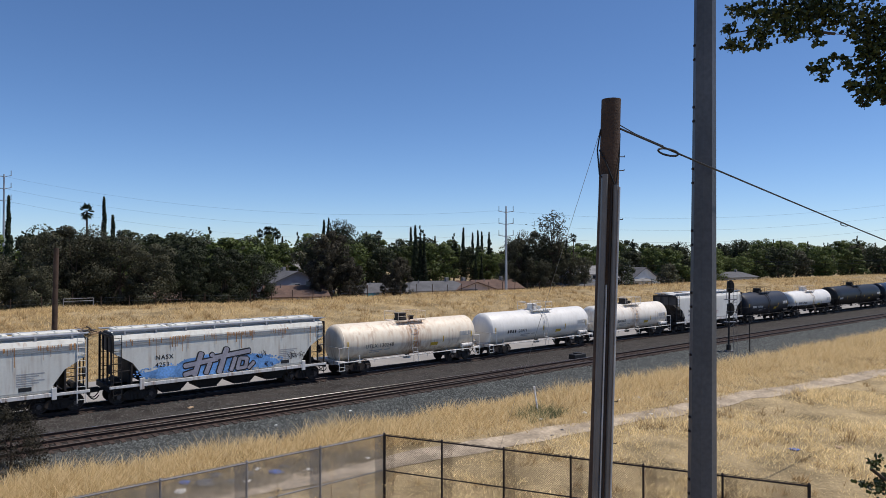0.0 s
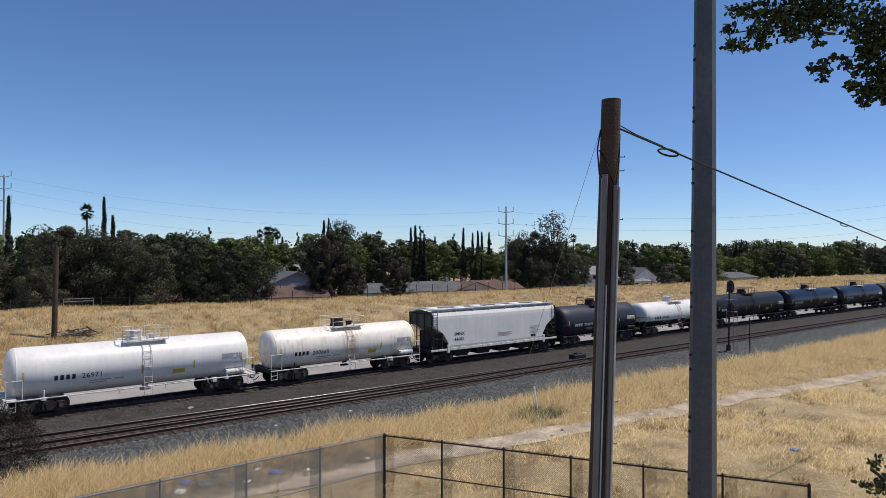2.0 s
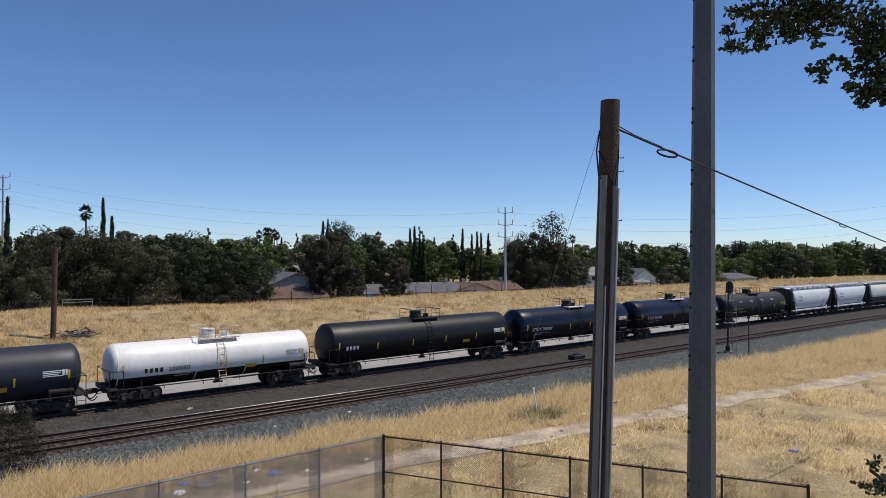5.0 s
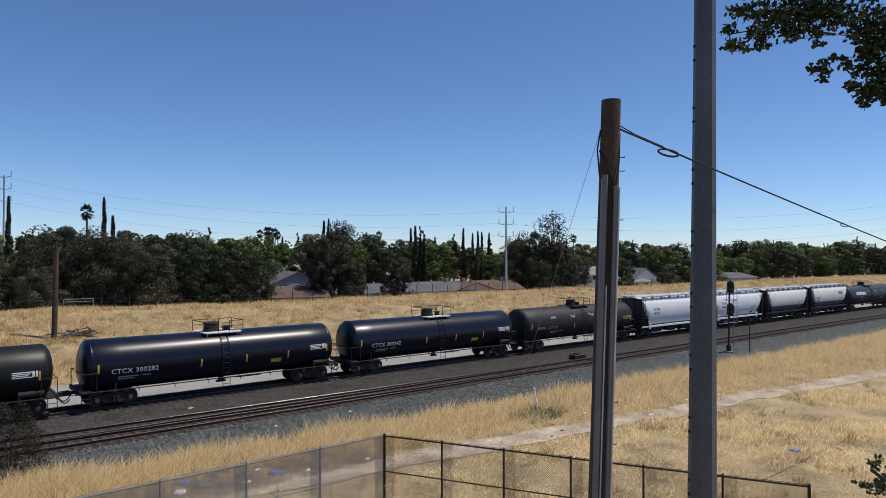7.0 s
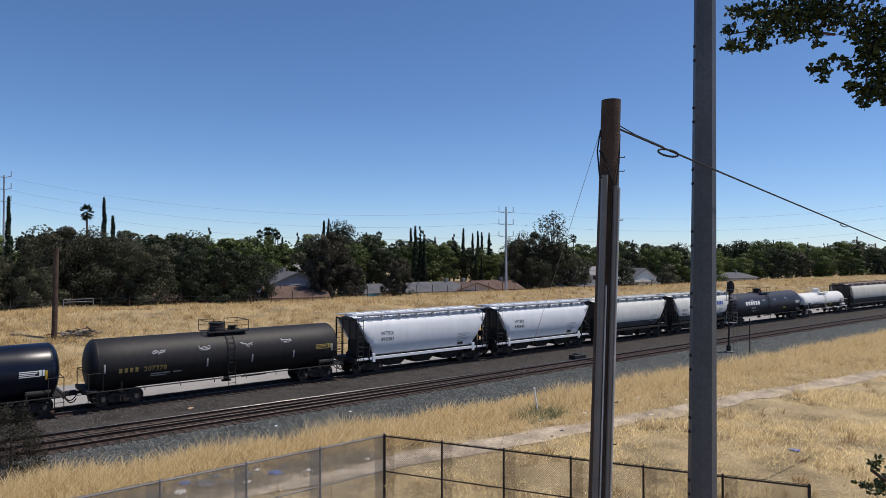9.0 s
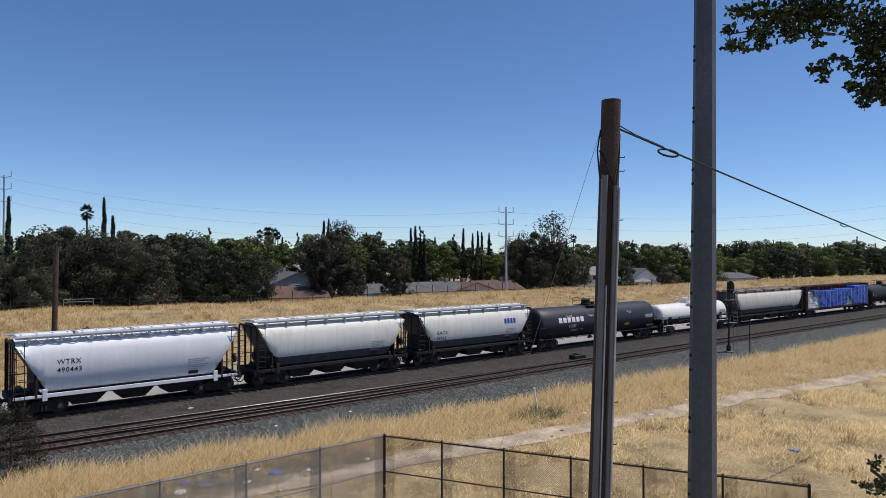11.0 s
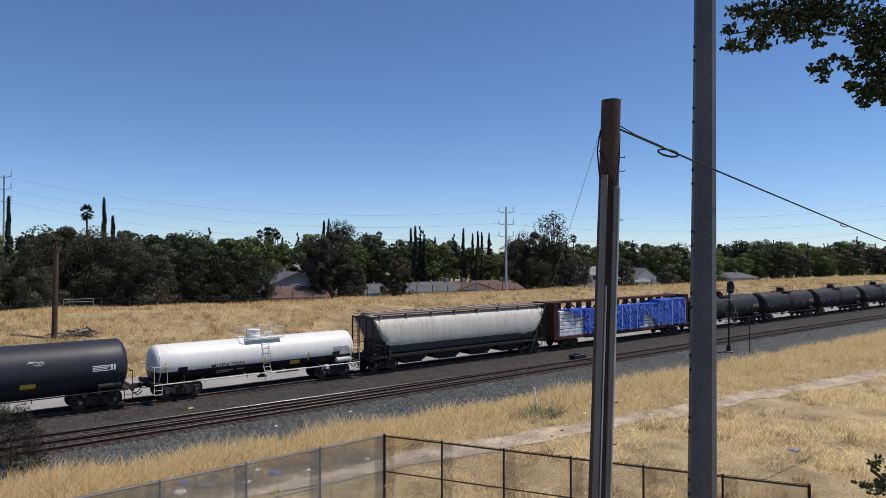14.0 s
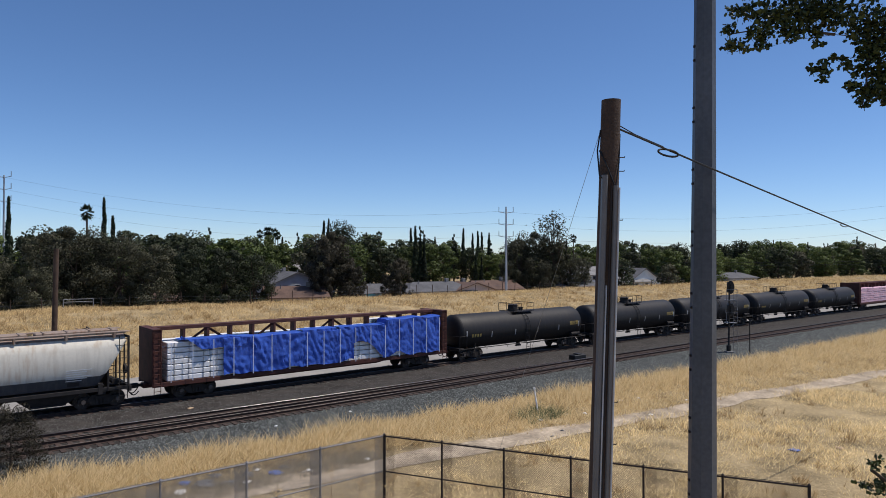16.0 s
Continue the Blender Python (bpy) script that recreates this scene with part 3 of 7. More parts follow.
    # markings
    if stripes:
        m = 6 if length > 16 else 5
        for k in range(m):
            x = -sh + 0.28 + (2 * sh - 0.56) * k / (m - 1)
            lx0 = letters_x if letters_x is not None else -sh + 1.0
            if mark and -sh + 0.8 < x < lx0 + 0.26 * len(mark) + 0.2:
                continue
            bars(car, [(x - 0.05, zc - (0.30 if 0 < k < m - 1 else 0.1) - 0.22, 0.10, 0.5)], "faded" if mark_mat == "ochre" else "yellow", face, "reflector")
    if mark:
        lettering(car, mark, (letters_x if letters_x is not None else -sh + 1.0), zc - 0.42, 0.40, mark_mat, face, "stencilled car number")
        x0 = (letters_x if letters_x is not None else -sh + 1.0)
        bars(car, [(x0 + 0.4, zc - 0.66, 1.1, 0.07), (x0 + 1.7, zc - 0.66, 0.5, 0.07), (x0 + 0.4, zc - 0.78, 0.9, 0.06)], "faded", face)
    if brand:
        bars(car, [((letters_x if letters_x is not None else -sh + 2.2) - 1.35 + 0.29 * k, zc - 0.41, 0.17, 0.27) for k in range(4)], mark_mat, face, "emblem", "block-letter owner mark drawn as plain bars")
    bars(car, [(sh - 1.55, zc + 0.15 - 0.09 * k, 0.95 - 0.1 * (k % 3), 0.05) for k in range(4)] + [(sh - 0.62, zc - 0.1, 0.12, 0.32), (sh - 0.46, zc - 0.1, 0.1, 0.32)],
         "faded" if mark_mat == "ink" else mark_mat, face)
    m = 6 if length > 16 else 5
    px_ = [-sh + 0.28 + (2 * sh - 0.56) * k / (m - 1) for k in range(m)]
    if mark_mat != "ochre":
        bars(car, [((px_[m - 3] + px_[m - 2]) / 2 + 0.25, zc - 0.72, 0.72, 0.26)], "yellow", face, "placard", "yellow warning placard")
    if scrawl:
        rnd = random.Random(scrawl)
        bm_v, bm_f = [], []
        for k in range(4):
            gx, gz = -sh * 0.62 + sh * 0.36 * k, zc + 0.62 + rnd.uniform(-0.12, 0.12)
            for stroke in range(3):
                pts = [(gx + 0.075 * j + rnd.uniform(-0.05, 0.05), gz + 0.10 * abs(j - 5) / 5 + rnd.uniform(-0.13, 0.13)) for j in range(11)]
                for (ax, az), (cx, cz) in zip(pts, pts[1:]):
                    b = len(bm_v)
                    for px, pz in ((ax, az), (cx, cz), (cx, cz + 0.03), (ax, az + 0.03)):
                        bm_v.append(Vector((px, face(px, pz) - 0.012, pz)))
                    bm_f.append((b, b + 1, b + 2, b + 3))
        tagged(part("graffiti", (bm_v, [], bm_f), "scrawl_grey", car, "thin grey sprayed scrawl"), kind="stuff")
    return car, shell, face


def lathe_z(profile, n, x0, y0=0.0):
    bm = B()
    loft(bm, [[(x0 + r * math.cos(2 * math.pi * i / n), y0 + r * math.sin(2 * math.pi * i / n), z) for i in range(n)] for r, z in profile])
    bmesh.ops.recalc_face_normals(bm, faces=bm.faces[:])
    return bm


FLAT = [(-1.0, 1.22), (-1.46, 1.25), (-1.52, 1.40), (-1.52, 2.0), (-1.52, 2.8), (-1.52, 3.55), (-1.50, 3.80), (-1.38, 4.05), (-0.75, 4.22), (0, 4.27)]
ROUND = [(-0.85, 1.22), (-1.26, 1.36), (-1.48, 1.92), (-1.55, 2.3), (-1.58, 2.85), (-1.50, 3.45), (-1.36, 3.80), (-1.12, 4.02), (-0.6, 4.18), (0, 4.22)]


def hopper_car(length, paint, label, shape="flat", roof_mat=None, sill="under_white", mark=(), mark_mat="ink", bays=3, ribs=0, dark_to=0.0, hatches="trough", frame_mat="under",
               emblem=False, graffiti=False, end_black=True, trusses=False, bottom="under", logo_lines=True, walkway="steel_grey", rust_at=()):
    car = thing("covered_hopper_car", label, "hopper car", group="freight cars of the train")
    half = length / 2
    prof = FLAT if shape == "flat" else ROUND
    ring = prof + [(-y, z) for y, z in reversed(prof[:-1])]
    hb = half - 0.75                   # body end at the roof
    cut = 1.55 if shape == "flat" else 1.4

    def zlow(x):
        d = hb - abs(x)
        if shape == "flat":
            return 3.05 - 0.62 * min(1, d / 1.0) if d < 1.0 else (2.43 - 0.8 * (d - 1.0) / 0.55 if d < cut else 1.22)
        return 3.85 - 2.4 * d / cut if d < cut else 1.22
    d_list = [0, 0.5, 1.0, 1.3, cut - 0.02, cut + 0.02] if shape == "flat" else [0, 0.35, 0.7, 1.05, cut - 0.02, cut + 0.02]
    xs = [-hb + d for d in d_list] + [-hb + cut + 0.1 + (2 * hb - 2 * cut - 0.2) * k / 12 for k in range(1, 12)] + [hb - d for d in reversed(d_list)]
    bm = B()
    loft(bm, [[(x, y, max(z, zlow(x))) for y, z in ring] for x in xs])
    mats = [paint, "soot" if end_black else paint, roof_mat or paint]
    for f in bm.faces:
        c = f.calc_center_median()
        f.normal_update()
        # end and slope faces: shade put into the colour
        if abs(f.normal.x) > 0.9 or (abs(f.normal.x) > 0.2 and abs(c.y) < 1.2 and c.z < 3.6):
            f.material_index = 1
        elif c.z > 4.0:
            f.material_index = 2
        elif dark_to and c.z < dark_to:
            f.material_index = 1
    bmesh.ops.remove_doubles(bm, verts=bm.verts[:], dist=0.0005)
    bmesh.ops.recalc_face_normals(bm, faces=bm.faces[:])
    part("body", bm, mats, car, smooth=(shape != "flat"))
    side = [(z, y) for y, z in prof if z > 1.3]

    def face(x, z):
        for (za, ya), (zb, yb) in zip(side, side[1:]):
            if za <= z <= zb:
                return ya + (yb - ya) * (z - za) / (zb - za)
        return side[0][1] if z < side[0][0] else -1.3
    bm = B()
    for k in range(ribs):
        box(bm, -hb, hb, -1.56, -1.50, 3.48 + 0.10 * k, 3.52 + 0.10 * k)
        box(bm, -hb, hb, 1.50, 1.56, 3.48 + 0.10 * k, 3.52 + 0.10 * k)
    if ribs:
        part("side_rib", bm, "faded", car)
    # side sill
    for sgn in (-1, 1):
        bm = B()
        yy = sgn * (1.55 if shape == "flat" else 1.42)
        box(bm, -hb + cut - 0.1, hb - cut + 0.1, yy - 0.05, yy + 0.05, 1.03, 1.24, 0.012)
        for sx in (-1, 1):
            xa, xb = sorted((sx * (hb - cut + 0.1), sx * (half - 0.5)))
            box(bm, xa, xb, yy - 0.04, yy + 0.04, 1.05, 1.2, 0.01)
            x2 = sx * (hb - cut + 0.05)
            box(bm, x2 - 0.12, x2 + 0.12, yy - 0.07, yy + 0.07, 0.86, 1.5, 0.01)
        part("side_sill", bm, sill, car)
    # discharge bays
    w = (2 * hb - 2 * cut - 1.4) / bays
    for k in range(bays):
        x = -hb + cut + 0.7 + w * (k + 0.5)
        bm = B()
        loft(bm, [[(x - w * a, -yy, z), (x + w * a, -yy, z), (x + w * a, yy, z), (x - w * a, yy, z)] for a, yy, z in ((0.48, 1.15, 1.24), (0.43, 1.1, 0.95), (0.30, 0.95, 0.55), (0.24, 0.9, 0.44))])
        bmesh.ops.recalc_face_normals(bm, faces=bm.faces[:])
        box(bm, x - w * 0.25, x + w * 0.25, -1.0, 1.0, 0.40, 0.47, 0.01)
        part("discharge_bay", bm, bottom, car)
    bm = B()
    box(bm, -half + 0.5, half - 0.5, -0.3, 0.3, 0.78, 1.05, 0.02)
    for sx in (-1, 1):
        e0, e1 = sorted((sx * (half - 0.46), sx * (half - 0.62)))
        box(bm, e0, e1, -1.5, 1.5, 0.88, 1.2, 0.01)
        p0, p1 = sorted((sx * (half - 0.62), sx * (hb - cut + 0.2)))
        box(bm, p0, p1, -1.45, 1.45, 1.0, 1.05)
        sx2 = sx * (half - 2.0)
        box(bm, sx2 - 0.2, sx2 + 0.2, -1.4, 1.4, 0.84, 1.02, 0.02)
    part("centre_sill", bm, frame_mat, car)
    # end frames: posts, ladders, slope-sheet plates
    for sx in (-1, 1):
        bm = B()
        xe = sx * (half - 0.62)
        for y in (-1.44, 1.44):
            box(bm, xe - 0.05, xe + 0.05, y - 0.05, y + 0.05, 1.15, 4.05, 0.01)
            x3 = sx * (hb - 0.95)
            box(bm, x3 - 0.05, x3 + 0.05, y - 0.05, y + 0.05, 1.0, max(1.4, zlow(x3) + 0.1), 0.01)
            rod(bm, (xe, y, 2.0), (x3, y, 2.0), 0.025)
        for y in (-0.5, 0.5):
            box(bm, xe - 0.04, xe + 0.04, y - 0.04, y + 0.04, 1.15, 4.0, 0.01)
        box(bm, xe - 0.04, xe + 0.04, -1.44, 1.44, 3.95, 4.08)
        part("end_frame", bm, frame_mat, car)
        for y in (-1.56, 1.56):
            xl = xe - sx * 0.30
            ladder("corner_ladder", car, [(xl - 0.22, y, 0.5), (xl - 0.22, y, 4.1)], [(xl + 0.22, y, 0.5), (xl + 0.22, y, 4.1)], sill if not end_black else "under", 10)
        bm = B()                       # end bulkhead sheet and brake gear
        xp = sx * (hb - 0.9)
        box(bm, xp - 0.03, xp + 0.03, -1.3, 1.3, 1.2, 2.6)
        rod(bm, (xe, -0.9, 2.1), (xe - sx * 0.12, -0.9, 2.1), 0.28, 12)
        rod(bm, (xe - sx * 0.5, -0.6, 1.35), (xe - sx * 0.5, 0.6, 1.35), 0.18, 10)
        part("brake_gear", bm, "under", car)
    # roof: running boards, hatches
    for sgn in (-1, 1):
        bm = B()
        box(bm, -half + 0.5, half - 0.5, sgn * 1.12 - 0.24, sgn * 1.12 + 0.24, 4.30, 4.335)
        m = 8
        for k in range(m):
            x = -hb + 0.6 + (2 * hb - 1.2) * k / (m - 1)
            box(bm, x - 0.05, x + 0.05, sgn * 1.2 - 0.18, sgn * 1.2 + 0.18, 4.0, 4.30)
        box(bm, -hb, hb, sgn * 1.30 - 0.02, sgn * 1.30 + 0.02, 4.22, 4.30)
        if trusses:
            for k in range(14):
                x = -hb + 0.4 + (2 * hb - 0.8) * k / 14
                xx = x + (2 * hb - 0.8) / 28
                rod(bm, (x, sgn * 1.36, 4.0), (xx, sgn * 1.34, 4.3), 0.03, 5)
                rod(bm, (xx, sgn * 1.34, 4.3), (x + (2 * hb - 0.8) / 14, sgn * 1.36, 4.0), 0.03, 5)
        part("running_board", bm, walkway, car, "metal roof walkway")
    m = 6 if hatches == "round" else 4
    for k in range(m):
        x = -hb + (2 * hb) * (k + 0.5) / m
        if hatches == "round":
            bm = lathe_z([(0.50, 4.16), (0.50, 4.33), (0.42, 4.40), (0.02, 4.43)], 16, x, -0.45 if k % 2 else 0.2)
        else:
            bm = B()
            box(bm, x - hb / m * 0.92, x + hb / m * 0.92, -0.42, 0.42, 4.2, 4.40, 0.04)
            for q in range(4):
                xx = x - hb / m * 0.75 + q * hb / m * 0.5
                box(bm, xx - 0.03, xx + 0.03, -0.5, 0.5, 4.39, 4.44)
        part("hatch_cover", bm, roof_mat or paint, car, smooth=hatches == "round")
    add_trucks(car, half - 2.0)
    add_couplers(car, half)
    # markings
    if mark:
        lettering(car, mark[0], -hb + cut + mark[2], mark[3] + 0.44, 0.38, mark_mat, face, "stencilled owner letters")
        lettering(car, mark[1], -hb + cut + mark[2], mark[3], 0.38, mark_mat, face, "stencilled car number")
    bars(car, [(hb - cut - 1.7, 2.35 - 0.12 * k, 1.3 - 0.25 * (k % 3), 0.045) for k in range(6)], "faded" if mark_mat == "ink" else mark_mat, face)
    bars(car, [(hb - cut - 1.6, 1.45, 0.6, 0.22)], "ink", face, "stencil_box")
    if logo_lines:
        bars(car, [(-0.1, 2.05 - 0.09 * k, 1.7 - 0.3 * (k % 2), 0.04) for k in range(4)], "red_faded", face)
    if emblem:
        bars(car, [(hb - cut - 1.85 + 0.36 * k, 2.85, 0.27, 0.42) for k in range(4)], "royal", face, "emblem", "royal blue emblem of plain bars")
    if graffiti:
        vs, fs = [], []

        def blob(cx, cz, rx, rz, seed, off):
            rnd = random.Random(seed)
            b = len(vs)
            vs.append(Vector((cx, face(cx, cz) - off, cz)))
            k = 22
            for i in range(k):
                a = 2 * math.pi * i / k
                q = rnd.uniform(0.82, 1.12)
                z = cz + rz * q * math.sin(a)
                vs.append(Vector((cx + rx * q * math.cos(a), face(cx, z) - off, z)))
            for i in range(k):
                fs.append((b, b + 1 + i, b + 1 + (i + 1) % k))
        blob(-3.3, 1.68, 2.0, 0.36, 1, 0.008)
        blob(-1.2, 1.9, 2.1, 0.62, 2, 0.009)
        blob(0.9, 1.85, 1.9, 0.5, 3, 0.010)
        blob(2.5, 1.65, 1.0, 0.32, 4, 0.011)
        rnd = random.Random(9)
        for k in range(420):             # spatter at the cloud's rim
            cx, rx, rz = rnd.choice(((-3.3, 2.0, 0.36), (-1.2, 2.1, 0.62), (0.9, 1.9, 0.5), (2.5, 1.0, 0.32)))
            a_, q = rnd.uniform(0, 6.28), rnd.uniform(0.92, 1.2)
            blob(cx + rx * q * math.cos(a_), max(1.3, 1.76 + rz * q * math.sin(a_)), 0.05, 0.035, k, 0.0085)
        part("graffiti", (vs, [], fs), "spray_blue", car, "sprayed pale blue cloud")
        strokes = [(((-2.75, 1.42), (-2.2, 1.55)), 0.13), (((-2.15, 1.35), (-1.75, 2.62)), 0.15), (((-2.75, 1.95), (-0.75, 2.2)), 0.13), (((-1.45, 1.38), (-1.2, 2.0)), 0.13),
                   (((-1.12, 2.42), (-1.02, 2.50)), 0.12), (((-0.62, 1.36), (-0.15, 2.78)), 0.16), (((-0.95, 2.28), (1.35, 2.52)), 0.13), (((0.15, 1.4), (0.42, 2.15)), 0.12),
                   (((0.55, 1.45), (0.72, 2.1)), 0.11), (((0.72, 2.1), (1.2, 2.05)), 0.10), (((1.2, 2.05), (1.1, 1.5)), 0.11), (((1.1, 1.5), (0.55, 1.45)), 0.10), (((1.3, 1.42), (1.65, 1.75)), 0.10)]
        for col, grow, off in (("ink", 0.085, 0.016), ("spray_grey", 0.0, 0.030)):
            v2, f2 = [], []
            for k, ((p, q), w_) in enumerate(strokes):
                d = (Vector(q) - Vector(p)).normalized()
                o = Vector((-d.y, d.x))
                r_ = w_ + grow
                rim = []
                for c, sg_ in ((Vector(q), 1), (Vector(p), -1)):
                    for i in range(7):
                        a_ = math.pi * (0.5 - i / 6) * 1.0
                        rim.append(c + d * (sg_ * r_ * 0.6 * math.cos(a_)) + o * (sg_ * r_ * math.sin(a_)))
                b_ = len(v2)
                v2 += [Vector((e[0], -1.52 - off - 0.0008 * k, e[1])) for e in rim]
                f2.append(tuple(range(b_, b_ + len(rim))))
            part("graffiti", (v2, [], f2), col, car, "block graffiti letters with black outlines" if grow else "")
        rnd = random.Random(3)
        v2, f2 = [], []
        for gx, gz, n_, w_ in ((4.1, 1.85, 9, 1.3), (2.4, 1.45, 4, 0.7), (1.9, 2.1, 5, 0.5)):
            for k in range(n_):
                x0, z0 = gx + w_ * k / n_, gz + rnd.uniform(-0.1, 0.12)
                pts = [(x0 + rnd.uniform(-0.18, 0.22), z0 + rnd.uniform(-0.22, 0.26)) for _ in range(5)]
                for (ax, az), (bx_, bz) in zip(pts, pts[1:]):
                    i = len(v2)
                    v2 += [Vector((x_, -1.538, z_)) for x_, z_ in ((ax, az), (bx_, bz), (bx_ + 0.02, bz + 0.035), (ax + 0.02, az + 0.035))]
                    f2.append((i, i + 1, i + 2, i + 3))
        tagged(part("graffiti", (v2, [], f2), "ink", car, "thin black sprayed tags"), kind="stuff")
    if rust_at:                            # rust runs below the roof seams
        rnd = random.Random(len(rust_at) * 3)
        rects = []
        for x0, w_, n_ in rust_at:
            for k in range(n_):
                h_ = rnd.uniform(0.12, 0.42) if rnd.random() < 0.8 else rnd.uniform(0.5, 1.1)
                rects.append((x0 + w_ * (k + rnd.random()) / n_, 3.84 - rnd.uniform(0, 0.08) - h_, rnd.uniform(0.018, 0.055), h_))
        bars(car, rects, "rust_run", lambda x, z: face(x, z) - 0.045 if z < 3.8 else face(x, z) - 0.01, "rust_streak")
    return car


MAT["steel_grey"] = material("galvanised_steel", (0.42, 0.43, 0.45), 0.5, 0.4, 0.15, 2, 20, 0.1)


def centrebeam_car(length, wrap, label, tarped):
    car = thing("centrebeam_flat_car", label, "flat car", group="freight cars of the train")
    half = length / 2
    e = half - 0.7
    bm = B()
    box(bm, -e, e, -1.42, 1.42, 0.98, 1.08, 0.01)
    for y in (-1.42, 1.42):
        box(bm, -e, e, y - 0.05, y + 0.05, 0.86, 1.12, 0.01)
    box(bm, -half + 0.5, half - 0.5, -0.3, 0.3, 0.7, 0.98, 0.02)
    loft(bm, [[(x, y, z) for y, z in ((-0.5, 0.98), (0.5, 0.98), (0.3, zl), (-0.3, zl))] for x, zl in ((-e + 3.6, 0.9), (-e + 6, 0.55), (e - 6, 0.55), (e - 3.6, 0.9))])
    for k in range(16):
        x = -e + 1 + (2 * e - 2) * k / 15
        box(bm, x - 0.05, x + 0.05, -1.38, 1.38, 0.86, 0.98)
    part("deck", bm, "rust", car)
    for sx in (-1, 1):
        bm = B()
        x0, x1 = sorted((sx * e, sx * (e - 0.55)))
        box(bm, x0, x0 + 0.12 if sx < 0 else x0 + 0.08, -1.42, 1.42, 1.0, 4.25, 0.01)
        box(bm, x1 - 0.1, x1, -1.42, 1.42, 1.0, 4.25, 0.01)
        for y in (-1.40, 0, 1.32):
            box(bm, x0 + 0.08, x1 - 0.08, y, y + 0.08, 1.0, 4.25)
        box(bm, x0, x1, -1.45, 1.45, 4.25, 4.32, 0.01)
        part("bulkhead", bm, "rust", car)
    bm = B()
    box(bm, -e + 0.3, e - 0.3, -0.32, 0.32, 4.12, 4.34, 0.02)
    part("top_chord", bm, "rust", car)
    n = 14
    for k in range(n + 1):
        x = -e + 0.7 + (2 * e - 1.4) * k / n
        bm = B()
        box(bm, x - 0.07, x + 0.07, -0.30, 0.30, 1.05, 4.14)
        part("post", bm, "rust", car)
        if k % 3 == 1 and k < n:
            bm = B()
            x2 = x + (2 * e - 1.4) / n
            rod(bm, (x, -0.1, 3.1), (x2, -0.1, 4.12), 0.08, 4)
            rod(bm, (x2, -0.1, 4.12), (x2 + (2 * e - 1.4) / n, -0.1, 3.1), 0.08, 4)
            part("brace", bm, "rust", car)
    add_trucks(car, half - 3.4)
    add_couplers(car, half)
    for sx in (-1, 1):
        ladder("corner_ladder", car, [(sx * (e - 0.1), -1.47, 0.45), (sx * (e - 0.1), -1.47, 4.2)], [(sx * (e - 0.48), -1.47, 0.45), (sx * (e - 0.48), -1.47, 4.2)], "rust", 11)
    # the load
    load = thing("lumber_load", "white-wrapped lumber bundles under torn blue tarpaulins, strapped down" if tarped else "pink-wrapped lumber bundles strapped to the flat car", "lumber load")
    rnd = random.Random(5)
    cols = 8
    w = (2 * e - 1.7) / cols
    heights = {}
    for sgn in (-1, 1):
        for k in range(cols):
            x0 = -e + 0.85 + w * k
            top = 3.45 + (0.35 if k > cols - 3 else 0.0) + rnd.uniform(-0.06, 0.06)
            heights[k] = top
            rows = 7
            for r in range(rows):
                z0, z1 = 1.10 + (top - 1.10) * r / rows, 1.10 + (top - 1.10) * (r + 1) / rows
                bm = B()
                y0, y1 = sorted((sgn * 0.36, sgn * (1.36 + rnd.uniform(-0.02, 0.02))))
                box(bm, x0 + 0.02, x0 + w - 0.02, y0, y1, z0 + 0.035, z1 - 0.01, 0.03)
                part("lumber_pack", bm, wrap, load)
                if sgn < 0 and (tarped and k in (0, 1, 4, 5) or not tarped):
                    for q in range(3):
                        bm = B()
                        xx = x0 + w * (q + 0.5) / 3
                        box(bm, xx - 0.02, xx + 0.02, -1.40, -1.385, z0 + 0.05, z1 - 0.03)
                        part("band", bm, "faded" if tarped else "chalk", load)
    if tarped:
        spans = [(0.28, 1.9, 3.50, 2.95, 1.0), (1.3, 4.95, 3.42, 1.15, 2.0), (3.4, 4.4, 3.55, 1.6, 3.0), (4.5, 6.2, 3.55, 2.5, 4.0), (5.9, 8.0, 3.60, 1.2, 5.0), (5.0, 6.3, 3.5, 1.25, 8.0)]
        for a, b, top, bot, seed in spans:
            xa, xb = -e + 0.85 + w * a, -e + 0.85 + w * b
            nx, nz = max(8, int((xb - xa) * 12)), 36
            vs, fs = [], []
            for i in range(nx + 1):
                for j in range(nz + 1):
                    x = xa + (xb - xa) * i / nx
                    f = j / nz
                    edge = bot + 0.45 * noise.noise(Vector((x * 0.7, seed, 0))) + ((0.9 if seed == 1.0 else 1.5) * max(0, 1 - i / (nx * (0.3 if seed == 1.0 else 0.9))) if seed in (1.0, 8.0) else 0)
                    ztop = top + 0.08 + 0.10 * noise.noise(Vector((x * 0.8, seed, 4))) + (0.28 if x > e - 0.85 - 2 * w else 0)
                    z = max(1.12, ztop + (edge - ztop) * max(0, f - 0.15) / 0.85)
                    fold = 0.10 * noise.noise(Vector((x * 1.2, z * 0.5, seed))) - 0.15 * abs(noise.noise(Vector((x * 2.4 + z, z * 1.2 - x * 0.6, seed + 2)))) - 0.09 * abs(noise.noise(Vector((x * 5.5 - z * 1.5, z * 2.2, seed)))) + 0.03
                    y = -1.47 - 0.02 * (seed % 3) + fold if f >= 0.15 else -0.45 - (f / 0.15) * 1.0
                    vs.append((x, min(y - 0.06, -1.40) if f >= 0.15 else y, z))
            for i in range(nx):
                for j in range(nz):
                    q = i * (nz + 1) + j
                    fs.append((q, q + 1, q + nz + 2, q + nz + 1))
            part("tarpaulin", (vs, [], fs), "tarp", load, "crumpled blue tarpaulin", smooth=True)
